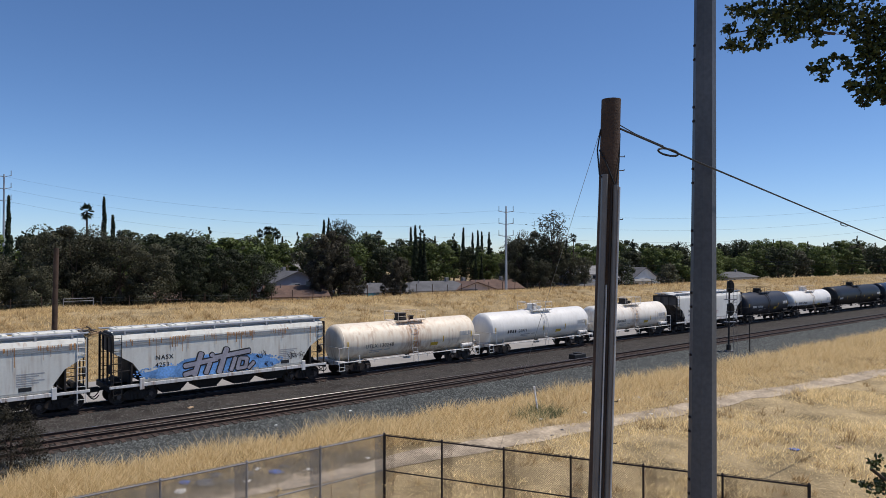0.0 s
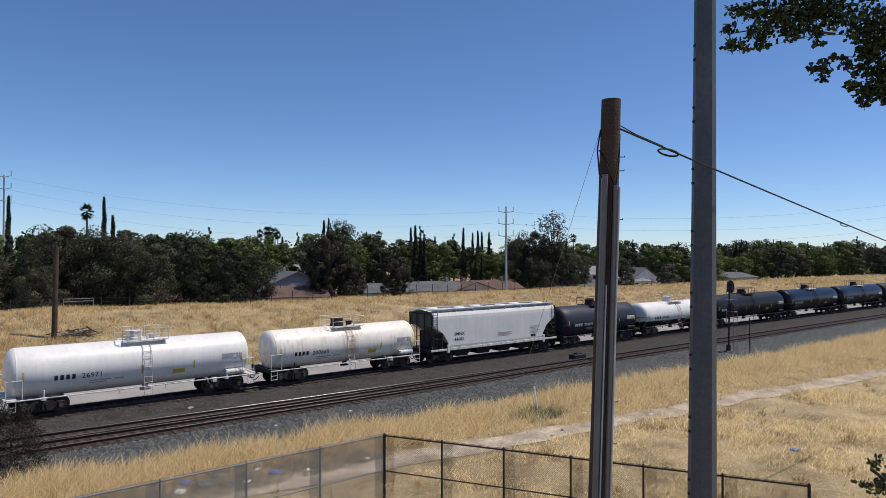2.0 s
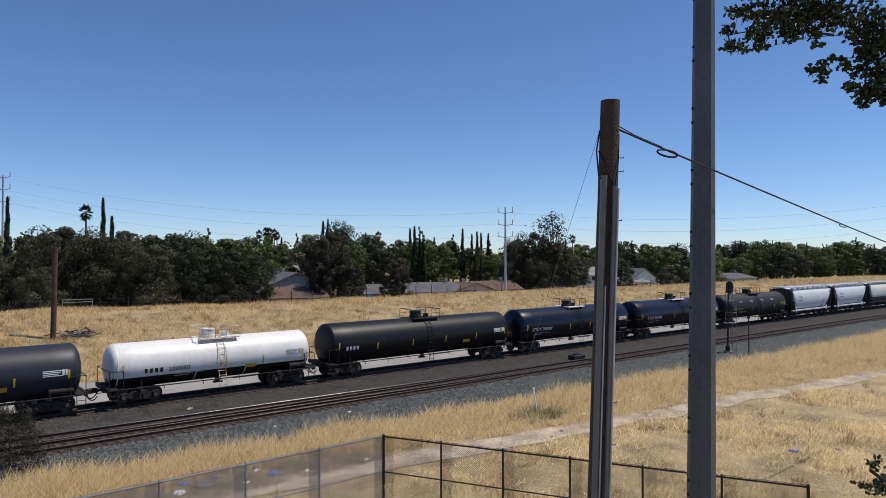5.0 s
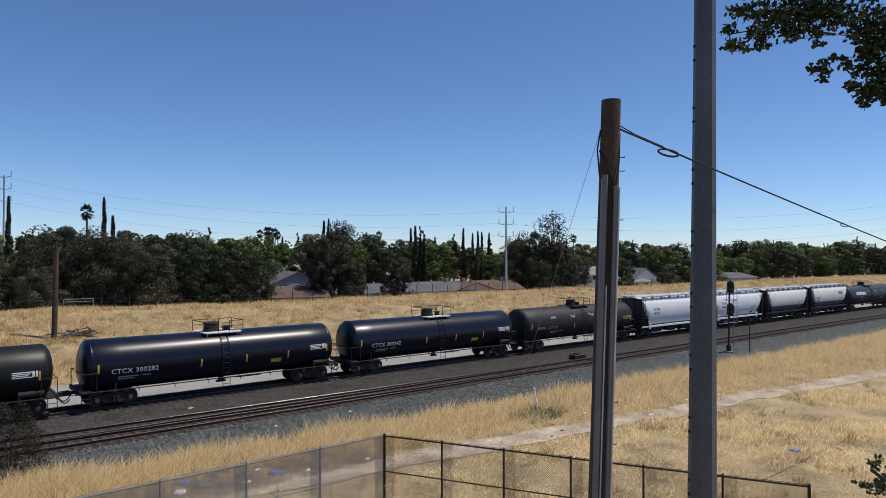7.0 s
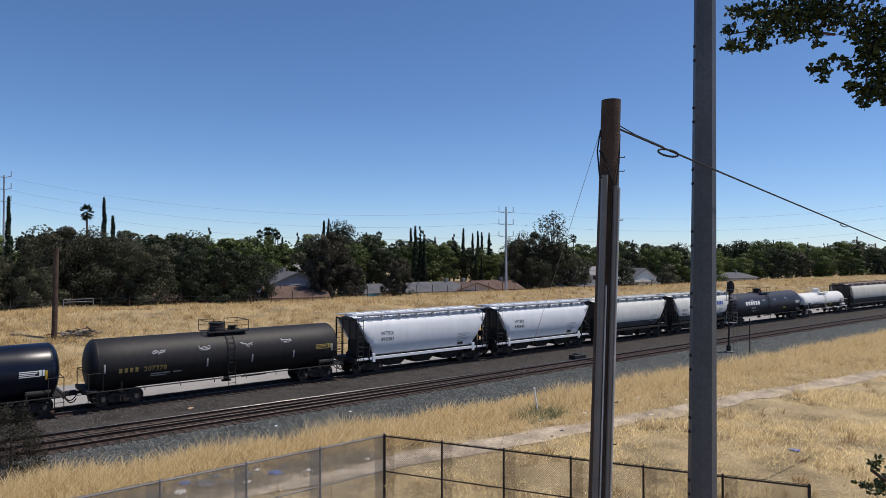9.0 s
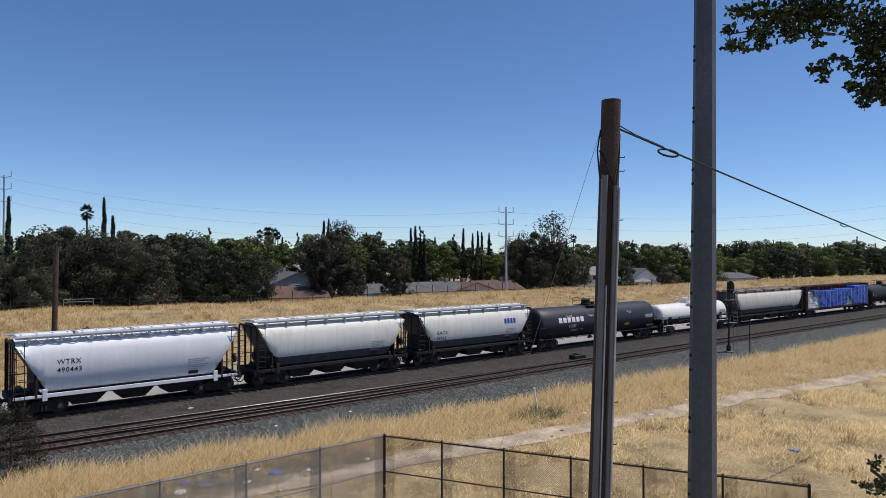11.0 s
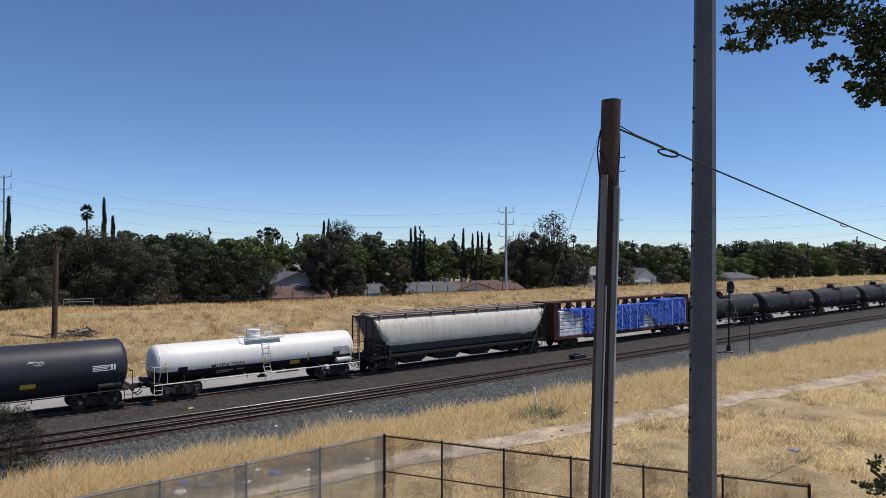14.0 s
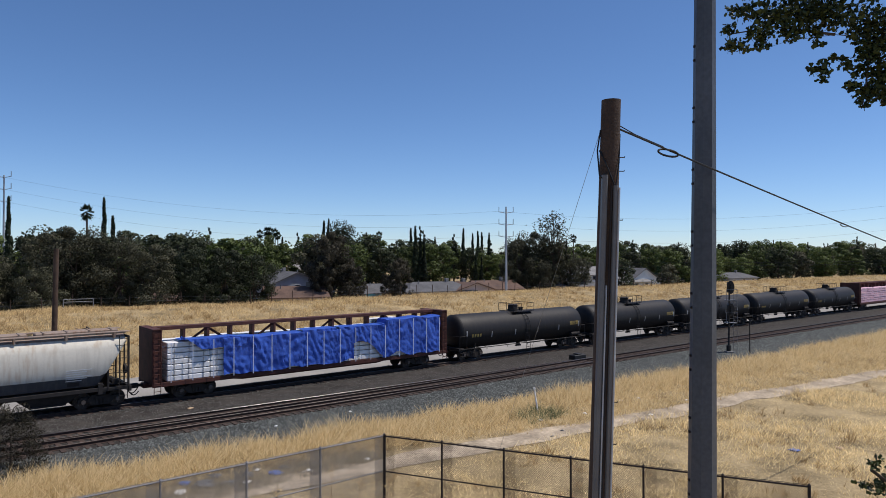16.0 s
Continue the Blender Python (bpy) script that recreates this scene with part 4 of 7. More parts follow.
        for k in range(17):
            x = -e + 1.0 + (2 * e - 2.0) * k / 16
            bm = B()
            zt = heights[min(cols - 1, int(k / 17 * cols))]
            box(bm, x - 0.025, x + 0.025, -1.70, -1.685, 1.1, zt + 0.05)
            part("strap", bm, "strap", load)
    return car, load


TRAIN = []                              # thing, s at the start


def couple(car, a, b, load=None):
    TRAIN.append((car, (a + b) / 2))
    if load:
        TRAIN.append((load, (a + b) / 2))


GAPS = [-6, 9.0, 23.9, 38.5, 53.3, 66.8, 82.5, 95.6, 109.8, 129.0, 146.4, 164.3, 181.8, 195.8, 209.3, 222.5, 236.3, 255.8, 271.2, 291.0, 315.0, 332.0, 348.1, 365.0, 382.0, 398.3, 422.5]
LEN = [b - a for a, b in zip(GAPS, GAPS[1:])]
makers = [
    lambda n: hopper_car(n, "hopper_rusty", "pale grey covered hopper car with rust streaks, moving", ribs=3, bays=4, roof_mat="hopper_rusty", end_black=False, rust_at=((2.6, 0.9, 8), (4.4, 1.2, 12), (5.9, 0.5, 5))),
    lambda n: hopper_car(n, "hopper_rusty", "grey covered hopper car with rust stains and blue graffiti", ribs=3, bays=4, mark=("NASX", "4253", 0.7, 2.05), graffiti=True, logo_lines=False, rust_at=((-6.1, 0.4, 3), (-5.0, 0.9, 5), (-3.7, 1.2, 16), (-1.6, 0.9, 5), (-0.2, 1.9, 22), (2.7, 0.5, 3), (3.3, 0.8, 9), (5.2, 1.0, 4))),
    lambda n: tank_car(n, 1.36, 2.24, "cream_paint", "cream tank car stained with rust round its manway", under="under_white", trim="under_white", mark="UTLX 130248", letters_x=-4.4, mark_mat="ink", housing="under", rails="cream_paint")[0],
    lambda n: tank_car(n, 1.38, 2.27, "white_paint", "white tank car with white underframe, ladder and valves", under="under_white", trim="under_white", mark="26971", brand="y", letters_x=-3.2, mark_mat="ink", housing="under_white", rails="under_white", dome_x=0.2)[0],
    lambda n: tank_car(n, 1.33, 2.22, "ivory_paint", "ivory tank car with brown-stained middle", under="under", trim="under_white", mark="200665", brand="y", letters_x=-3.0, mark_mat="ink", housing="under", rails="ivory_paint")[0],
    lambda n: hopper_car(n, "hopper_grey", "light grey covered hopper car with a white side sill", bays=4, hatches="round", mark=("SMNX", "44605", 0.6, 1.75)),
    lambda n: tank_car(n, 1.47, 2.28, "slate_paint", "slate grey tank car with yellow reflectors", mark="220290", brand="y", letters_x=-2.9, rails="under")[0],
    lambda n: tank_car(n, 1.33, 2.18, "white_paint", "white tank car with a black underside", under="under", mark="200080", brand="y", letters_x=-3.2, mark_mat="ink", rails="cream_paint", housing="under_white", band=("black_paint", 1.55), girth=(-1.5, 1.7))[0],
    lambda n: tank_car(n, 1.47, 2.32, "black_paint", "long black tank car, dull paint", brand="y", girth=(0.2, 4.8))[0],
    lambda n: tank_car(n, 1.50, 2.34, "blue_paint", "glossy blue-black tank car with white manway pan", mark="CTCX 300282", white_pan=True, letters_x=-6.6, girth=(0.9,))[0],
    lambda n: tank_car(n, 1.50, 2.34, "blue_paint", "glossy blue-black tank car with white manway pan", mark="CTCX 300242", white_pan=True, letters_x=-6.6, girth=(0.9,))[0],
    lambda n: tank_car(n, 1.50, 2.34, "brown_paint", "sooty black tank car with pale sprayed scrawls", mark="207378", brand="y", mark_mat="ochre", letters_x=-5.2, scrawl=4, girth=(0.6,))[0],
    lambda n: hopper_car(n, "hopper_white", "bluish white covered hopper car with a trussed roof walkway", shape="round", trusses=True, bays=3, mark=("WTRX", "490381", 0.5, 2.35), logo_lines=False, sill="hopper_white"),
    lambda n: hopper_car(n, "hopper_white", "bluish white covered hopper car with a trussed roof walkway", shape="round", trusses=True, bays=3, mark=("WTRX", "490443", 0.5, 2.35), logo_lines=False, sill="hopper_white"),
    lambda n: hopper_car(n, "hopper_cream", "cream grey covered hopper car, dark lower third", shape="round", dark_to=1.95, sill="under", bays=3, end_black=True, logo_lines=False),
    lambda n: hopper_car(n, "hopper_cream", "cream covered hopper car with a blue emblem, dark lower third", shape="round", dark_to=1.95, sill="under", bays=3, mark=("GACX", "54962", 0.2, 1.98), emblem=True, logo_lines=False),
    lambda n: tank_car(n, 1.50, 2.30, "slate_paint", "long slate black tank car with a white block emblem", mark="31935", letters_x=-5.2, scrawl=9, dome_x=-0.6, stripes=False, girth=(2.2,))[0],
    lambda n: tank_car(n, 1.20, 2.02, "white_paint", "low white tank car with a black lower half", mark="MQPX 2073", letters_x=-3.6, mark_mat="ink", band=("black_paint", 1.72), housing="white_paint", rails="under_white", trim="under_white", stripes=True)[0],
    lambda n: hopper_car(n, "hopper_sooty", "sooty grey covered hopper car with a brown rusty roof", shape="round", roof_mat="tan_roof", walkway="tan_roof", dark_to=1.95, bays=4, sill="under", mark=("AEX", "21079", 0.9, 1.9), mark_mat="chalk", logo_lines=False),
    lambda n: centrebeam_car(n, "wrap", "rust red centrebeam flat car with tarped lumber", True),
] + [lambda n: tank_car(n, 1.45, 2.30, "brown_paint", "sooty black tank car with grey scuffs", brand="y", stripes=True, girth=(0.8,), mark_mat="ochre")[0]] * 5 + [
    lambda n: centrebeam_car(n, "pinkwrap", "rust red centrebeam flat car with pink lumber bundles", False)]
for make, n, a, b in zip(makers, LEN, GAPS, GAPS[1:]):
    r = make(n)
    if isinstance(r, tuple):
        couple(r[0], a, b, r[1])
    else:
        couple(r, a, b)
    if a == 236.3:                      # big block emblem on the long black tank
        def emblem_face(x, z):
            return -math.sqrt(1.50 ** 2 - min(1.4, abs(z - 2.30)) ** 2)
        bars(r, [(-6.6 + 0.62 * k, 2.40, 0.46, 0.46) for k in range(6)], "chalk", emblem_face, "emblem", "white block emblem of plain bars")


# ---- poles, wires, fences, signal ----
MAT["conduit"] = material("grey_conduit", (0.17, 0.165, 0.165), 0.5, 0.2, 0.12, 2, 20, 0.05)
MAT["cable"] = material("black_cable", (0.012, 0.012, 0.013), 0.6, 0, 0.1, 5, 30, 0.0)
MAT["wire"] = material("grey_wire", (0.20, 0.22, 0.25), 0.6, 0.2, 0.1, 5, 30, 0.0)
MAT["pylon"] = material("pale_steel_pylon", (0.42, 0.45, 0.48), 0.6, 0.2, 0.1, 0.3, 6, 0.0)
MAT["galv"] = material("galvanised_fence", (0.22, 0.22, 0.23), 0.6, 0.3, 0.2, 2, 20, 0.1)
MAT["fence_dark"] = material("rusty_dark_fence", (0.030, 0.022, 0.020), 0.75, 0.1, 0.3, 3, 20, 0.2)
MAT["fence_mesh"] = material("rusty_brown_mesh", (0.13, 0.085, 0.06), 0.75, 0.1, 0.3, 3, 20, 0.1)
MAT["signal"] = material("black_signal", (0.012, 0.012, 0.013), 0.5, 0, 0.2, 4, 20, 0.05)
MAT["silver"] = material("aluminium_paint", (0.50, 0.51, 0.53), 0.5, 0.3, 0.15, 2, 20, 0.05)
MAT["litter_white"] = material("white_litter", (0.80, 0.79, 0.76), 0.7, 0, 0.1, 6, 30, 0.1)
MAT["litter_blue"] = material("blue_litter", (0.10, 0.16, 0.42), 0.6, 0, 0.2, 6, 30, 0.1)
MAT["litter_grey"] = material("grey_junk", (0.16, 0.16, 0.165), 0.8, 0, 0.4, 4, 20, 0.3)
MAT["litter_tan"] = material("tan_cardboard", (0.42, 0.30, 0.19), 0.8, 0, 0.2, 4, 20, 0.2)


def hang(a, b, sag, n=20):
    a, b = Vector(a), Vector(b)
    return [a.lerp(b, i / n) - Vector((0, 0, 4 * sag * (i / n) * (1 - i / n))) for i in range(n + 1)]


# wooden pole in the yard
POLE_A, POLE_B = Vector((3.62, 16, -0.65)), Vector((4.03, 16, 12.42))
wp = thing("utility_pole", "dark weathered wooden utility pole with grey conduits and cut top", "utility pole")
bm = B()
rings = []
for i in range(27):
    f = i / 26
    c = POLE_A.lerp(POLE_B, f)
    r0 = 0.285 - 0.058 * f
    rings.append([c + Vector(((r0 + 0.008 * noise.noise(Vector((k * 0.9, f * 14, 1)))) * math.cos(2 * math.pi * k / 20), (r0 + 0.008 * noise.noise(Vector((k * 0.9, f * 14, 1)))) * math.sin(2 * math.pi * k / 20), 0)) for k in range(20)])
loft(bm, rings)
bmesh.ops.recalc_face_normals(bm, faces=bm.faces[:])
part("pole", bm, "wood", wp, smooth=True)


def on_pole(z, dx=0.0, dy=0.0):
    f = (z - POLE_A.z) / (POLE_B.z - POLE_A.z)
    return POLE_A.lerp(POLE_B, f) + Vector((dx, dy, 0))


for dx, top, w in ((-0.155, 10.6, 0.065), (0.10, 10.35, 0.055)):
    bm = B()
    loft(bm, [[on_pole(z, dx + a * w, -0.25 - b * 0.07 + 0.03 * (1 - (z + 0.6) / 13)) for a, b in ((-1, -1.5), (-1, 0.6), (-0.5, 1), (0.5, 1), (1, 0.6), (1, -1.5))] for z in (-0.6, 3, 6, 9, top)])
    bmesh.ops.recalc_face_normals(bm, faces=bm.faces[:])
    part("conduit", bm, "conduit", wp, "grey cable guard strapped to the pole")
for dx in (-0.06, 0.185):
    tube("conduit", [on_pole(z, dx, -0.29) for z in (-0.6, 4, 8, 10.3 if dx > 0 else 7.0)], 0.022, "silver", wp, 8)
for k, z in enumerate((11.05, 10.72, 9.55, 8.45, 6.2, 5.2, 4.2)):
    tube("pole_step", [on_pole(z, 0.2, 0), on_pole(z, 0.36, 0), on_pole(z + 0.03, 0.36, 0)], 0.012, "fence_dark", wp, 5)
tube("pole_cable", [on_pole(11.7, -0.24, -0.02), on_pole(11.2, -0.32, -0.1), on_pole(10.6, -0.28, -0.22), on_pole(10.45, -0.15, -0.27)], 0.018, "cable", wp)
tube("pole_cable", [on_pole(11.2, -0.27, -0.1), on_pole(10.9, -0.15, -0.24), on_pole(10.35, 0.07, -0.28)], 0.018, "cable", wp)
tube("pole_cable", [on_pole(11.6, 0.22, -0.05), on_pole(10.9, 0.18, -0.2), on_pole(10.35, 0.1, -0.28)], 0.015, "cable", wp)
tube("pole_cable", [on_pole(10.35, 0.0, -0.29), on_pole(9.0, -0.01, -0.3), on_pole(5.0, -0.02, -0.3), on_pole(1.0, -0.03, -0.31)], 0.02, "fence_dark", wp)

drop = thing("service_cable", "black overhead service cable with a storage coil", "cable")
CA, CB = Vector((4.25, 16, 11.72)), Vector((23.57, 33.39, 8.83))
mid = hang(CA, CB, 0.04, 40)
tube("cable", mid, 0.026, "cable", drop, 6)
tube("cable", [CA + Vector((0, 0, 0.08))] + [p + Vector((0, 0, 0.03)) for p in mid[1:4]], 0.014, "cable", drop)
c0 = CA.lerp(CB, 0.088)
coil = [c0 + Vector((0.95, 0.3, -0.12)) * (0.31 * math.cos(a) - 0.05) + Vector((0, 0, 0.085 * math.sin(a) - 0.08)) for a in [2 * math.pi * k / 18 for k in range(19)]]
tube("cable_coil", coil, 0.028, "cable", drop)
c1 = mid[24]
coil = [c1 + Vector((0.74, 0.67, -0.05)) * (0.42 * math.cos(a)) + Vector((0, 0, 0.05 * math.sin(a) - 0.05)) for a in [2 * math.pi * k / 14 for k in range(15)]]
tube("cable_coil", coil, 0.018, "cable", drop)
guy = thing("guy_wire", "thin steel guy wire from the wooden pole to the ground", "guy wire")
tube("wire", [on_pole(11.75, -0.22, 0), Vector((2.55, 31.0, -0.45))], 0.006, "wire", guy, 5)

# steel monopole
sp = thing("steel_utility_pole", "tall dark grey eight-sided steel power pole with step bolts", "utility pole")
bm = B()
rings = []
for z in (-0.7, 5, 10, 15, 20, 26):
    f = (z + 0.7) / 26.7
    r = 0.425 - 0.19 * f
    rings.append([(7.70 + 0.0095 * z + r * math.cos(2 * math.pi * (k + 0.5) / 8 - 0.05), 20 + r * math.sin(2 * math.pi * (k + 0.5) / 8 - 0.05), z) for k in range(8)])
loft(bm, rings)
bmesh.ops.recalc_face_normals(bm, faces=bm.faces[:])
part("pole", bm, "steel", sp)
for k in range(22):
    z = 1.6 + 1.85 * (k // 2) + 0.42 * (k % 2)
    f = (z + 0.7) / 26.7
    x = 7.70 + 0.0095 * z - (0.425 - 0.19 * f) * 0.97
    bm = B()
    box(bm, x - 0.03, x + 0.05, 19.95, 20.05, z - 0.03, z + 0.04, 0.01)
    part("step_clip", bm, "fence_dark", sp)

# power line beyond the levee
PYLONS = [(-80.1, 122, -0.8, 23.4, 23.1), (11.5, 122, -0.8, 17.6, 16.6), (100.3, 122, -0.8, 21.1, 20.3)]
tops = []
for x, y, z0, ztop, arm in PYLONS:
    py = thing("power_pylon", "pale steel power pole with three tiers of arms", "pylon", group="power line poles")
    bm = B()
    rod(bm, (x, y, z0), (x, y, ztop), 0.27, 10, 0.13)
    part("pole", bm, "pylon", py)
    att = []
    for k in range(3):
        za = arm - 2.2 * k
        bm = B()
        rod(bm, (x - 1.4, y, za + 0.1), (x, y, za - 0.15), 0.055, 6)
        rod(bm, (x + 1.4, y, za + 0.1), (x, y, za - 0.15), 0.055, 6)
        part("arm", bm, "pylon", py)
        for e in (-1.3, 1.3):
            bm = B()
            rod(bm, (x + e, y, za + 0.05), (x + e, y, za + 1.0), 0.06, 6)
            part("insulator", bm, "conduit", py)
            att.append(Vector((x + e, y, za + 0.2)))
    tops.append(att)
for a, b, sag in ((0, 1, 3.2), (1, 2, 3.0)):
    for k in (0, 2, 4):
        ln = thing("power_line", "thin overhead power line between steel poles", "power line", group="power line wires")
        tube("wire", hang(tops[a][k], tops[b][k], sag, 24), 0.014, "wire", ln, 4)
for k, z in enumerate((7.3, 6.6)):
    ln = thing("telephone_line", "dark telephone line strung before the far trees", "cable", group="telephone wires")
    tube("wire", hang((20, 138, z), (150, 178, z + 0.8), 0.5, 16), 0.035, "cable", ln, 4)

# old pole at the levee foot
lp = thing("wooden_post", "bare brown wooden pole at the levee foot", "pole")
bm = B()
px, py_ = -33.8, 58.2
loft(bm, [[(px + 0.02 * z + r * math.cos(2 * math.pi * k / 12), py_ + r * math.sin(2 * math.pi * k / 12), z) for k in range(12)] for z, r in ((-0.3, 0.24), (3, 0.225), (6.5, 0.21), (9.3, 0.2))])
bmesh.ops.recalc_face_normals(bm, faces=bm.faces[:])
part("pole", bm, "wood", lp, smooth=True)

# levee fence: wooden posts and wires
lf = thing("levee_fence", "weathered post and wire fence along the levee top", "fence")
rnd = random.Random(21)
posts = []
for k in range(46):
    s = -2 + 2.75 * k
    l = 79.2 - 0.035 * max(0, s - 10) + rnd.uniform(-0.15, 0.15)
    z = ground_z(s, l)
    h = rnd.uniform(1.25, 1.7)
    p = sl(s, l, z)
    posts.append(p + Vector((0, 0, 1.1)))
    bm = B()
    rod(bm, p - Vector((0, 0, 0.2)), p + Vector((rnd.uniform(-0.08, 0.08), 0, h)), 0.05, 6)
    part("post", bm, "wood", lf)
for dz in (0.0, -0.4):
    tube("wire", [p + Vector((0, 0, dz)) for p in posts], 0.004, "wire", lf, 4)
gt = thing("pipe_frame", "grey pipe frame standing on the levee top", "pipe frame")
ga, gb = sl(13.6, 78.6, ground_z(13.6, 78.6)), sl(16.4, 78.6, ground_z(16.4, 78.6))
for g in (ga, gb):
    tube("upright", [g - Vector((0, 0, 0.2)), g + Vector((0, 0, 1.15))], 0.05, "galv", gt)
for z in (1.12, 0.85):
    tube("crossbar", [ga + Vector((0, 0, z)), gb + Vector((0, 0, z))], 0.035, "galv", gt)
st = thing("street_lamp", "thin grey street lamp behind the levee", "street lamp")
tube("pole", [(-26.4, 105, 0), (-26.4, 105, 6.2), (-25.6, 104.6, 6.5)], 0.06, "galv", st)
bm = B()
box(bm, -25.9, -25.2, 104.3, 104.7, 6.42, 6.55, 0.03)
part("lamp_head", bm, "galv", st)

# signal mast between path and track
sg = thing("railway_signal", "black two-headed railway signal mast with ladder and silver platforms", "railway signal")
gx = sl(60.3, 31.7)
bm = B()
box(bm, gx.x - 0.35, gx.x + 0.35, gx.y - 0.35, gx.y + 0.35, -0.6, -0.2, 0.03)
part("base", bm, "litter_grey", sg)
bm = B()
rod(bm, (gx.x - 0.05, gx.y, -0.3), (gx.x + 0.05, gx.y, 5.7), 0.09, 10, 0.08)
rod(bm, (gx.x - 0.05, gx.y, -0.25), (gx.x - 0.05, gx.y, 0.35), 0.2, 10)
part("mast", bm, "signal", sg)
for z in (5.75, 3.65):
    bm = B()
    rings = [[(gx.x + 0.05 + 0.36 * math.cos(2 * math.pi * k / 20), gx.y + e, z + 0.62 * math.sin(2 * math.pi * k / 20)) for k in range(20)] for e in (-0.22, -0.26)]
    loft(bm, rings)
    bmesh.ops.recalc_face_normals(bm, faces=bm.faces[:])
    box(bm, gx.x - 0.15, gx.x + 0.25, gx.y - 0.2, gx.y + 0.15, z - 0.5, z + 0.5, 0.04)
    head = part("signal_head", bm, "signal", sg, "black oval signal backplate")
    for dz in (-0.32, 0, 0.32):
        bm = B()
        rod(bm, (gx.x + 0.05, gx.y - 0.48, z + dz), (gx.x + 0.05, gx.y - 0.26, z + dz), 0.11, 10)
        part("hood", bm, "signal", head)
for z in (4.55, 2.45):
    bm = B()
    box(bm, gx.x - 0.35, gx.x + 0.65, gx.y - 0.25, gx.y + 0.35, z - 0.03, z + 0.03)
    pipe(bm, [(gx.x - 0.35, gx.y - 0.25, z), (gx.x - 0.35, gx.y - 0.25, z + 1.0), (gx.x + 0.65, gx.y - 0.25, z + 1.0), (gx.x + 0.65, gx.y - 0.25, z)], 0.025)
    rod(bm, (gx.x - 0.05, gx.y, z - 0.6), (gx.x + 0.6, gx.y, z), 0.03)
    part("platform", bm, "galv", sg)
ladder("ladder", sg, [(gx.x + 0.45, gx.y + 0.1, -0.4), (gx.x + 0.45, gx.y + 0.1, 5.4)], [(gx.x + 0.8, gx.y + 0.1, -0.4), (gx.x + 0.8, gx.y + 0.1, 5.4)], "conduit", 18, 0.018)
rp = thing("steel_post", "slim dark steel post beside the signal", "post")
q = sl(61.0, 30.1, -0.5)
tube("post", [q, q + Vector((0, 0, 3.4))], 0.05, "signal", rp)
sm = thing("switch_machine", "low dark switch machine beside the near track", "switch machine")
q = sl(45.5, 37.4)
bm = B()
box(bm, -0.75, 0.75, -0.35, 0.35, -0.28, 0.22, 0.05)
box(bm, -0.3, 0.3, -0.25, 0.25, 0.2, 0.32, 0.03)
b_ = part("case", bm, "signal", sm)
b_.matrix_basis = Matrix.Translation(q) @ pose(0, 0, 0, 0, 0, 39)
tube("rod", [sl(45.5, 36.9, -0.1), sl(45.5, 35.0, -0.1)], 0.04, "rail", sm)
bx = thing("relay_box", "small dark relay box on a stand by the ballast", "relay box")
q = sl(56.0, 31.9, -0.4)
bm = B()
box(bm, q.x - 0.5, q.x + 0.5, q.y - 0.25, q.y + 0.25, -0.1, 0.12, 0.03)
rod(bm, (q.x, q.y, -0.5), (q.x, q.y, -0.1), 0.06)
part("case", bm, "signal", bx)
mp_ = thing("marker_post", "leaning white marker post in dry grass", "post")
tube("post", [(5.52, 38.9, -0.55), (5.30, 38.95, 1.0)], 0.045, "litter_white", mp_)
tube("cap", [(5.31, 38.95, 0.95), (5.29, 38.95, 1.06)], 0.065, "litter_white", mp_)

# chain-link fence of the yard
F_CORNER = sl(14.15, 20.72)
F_LEFT = sl(-7.2, 20.72)
F_RIGHT = sl(20.55, 8.35)
FTOP, FMID, FBOT = 2.0, 0.70, -0.62


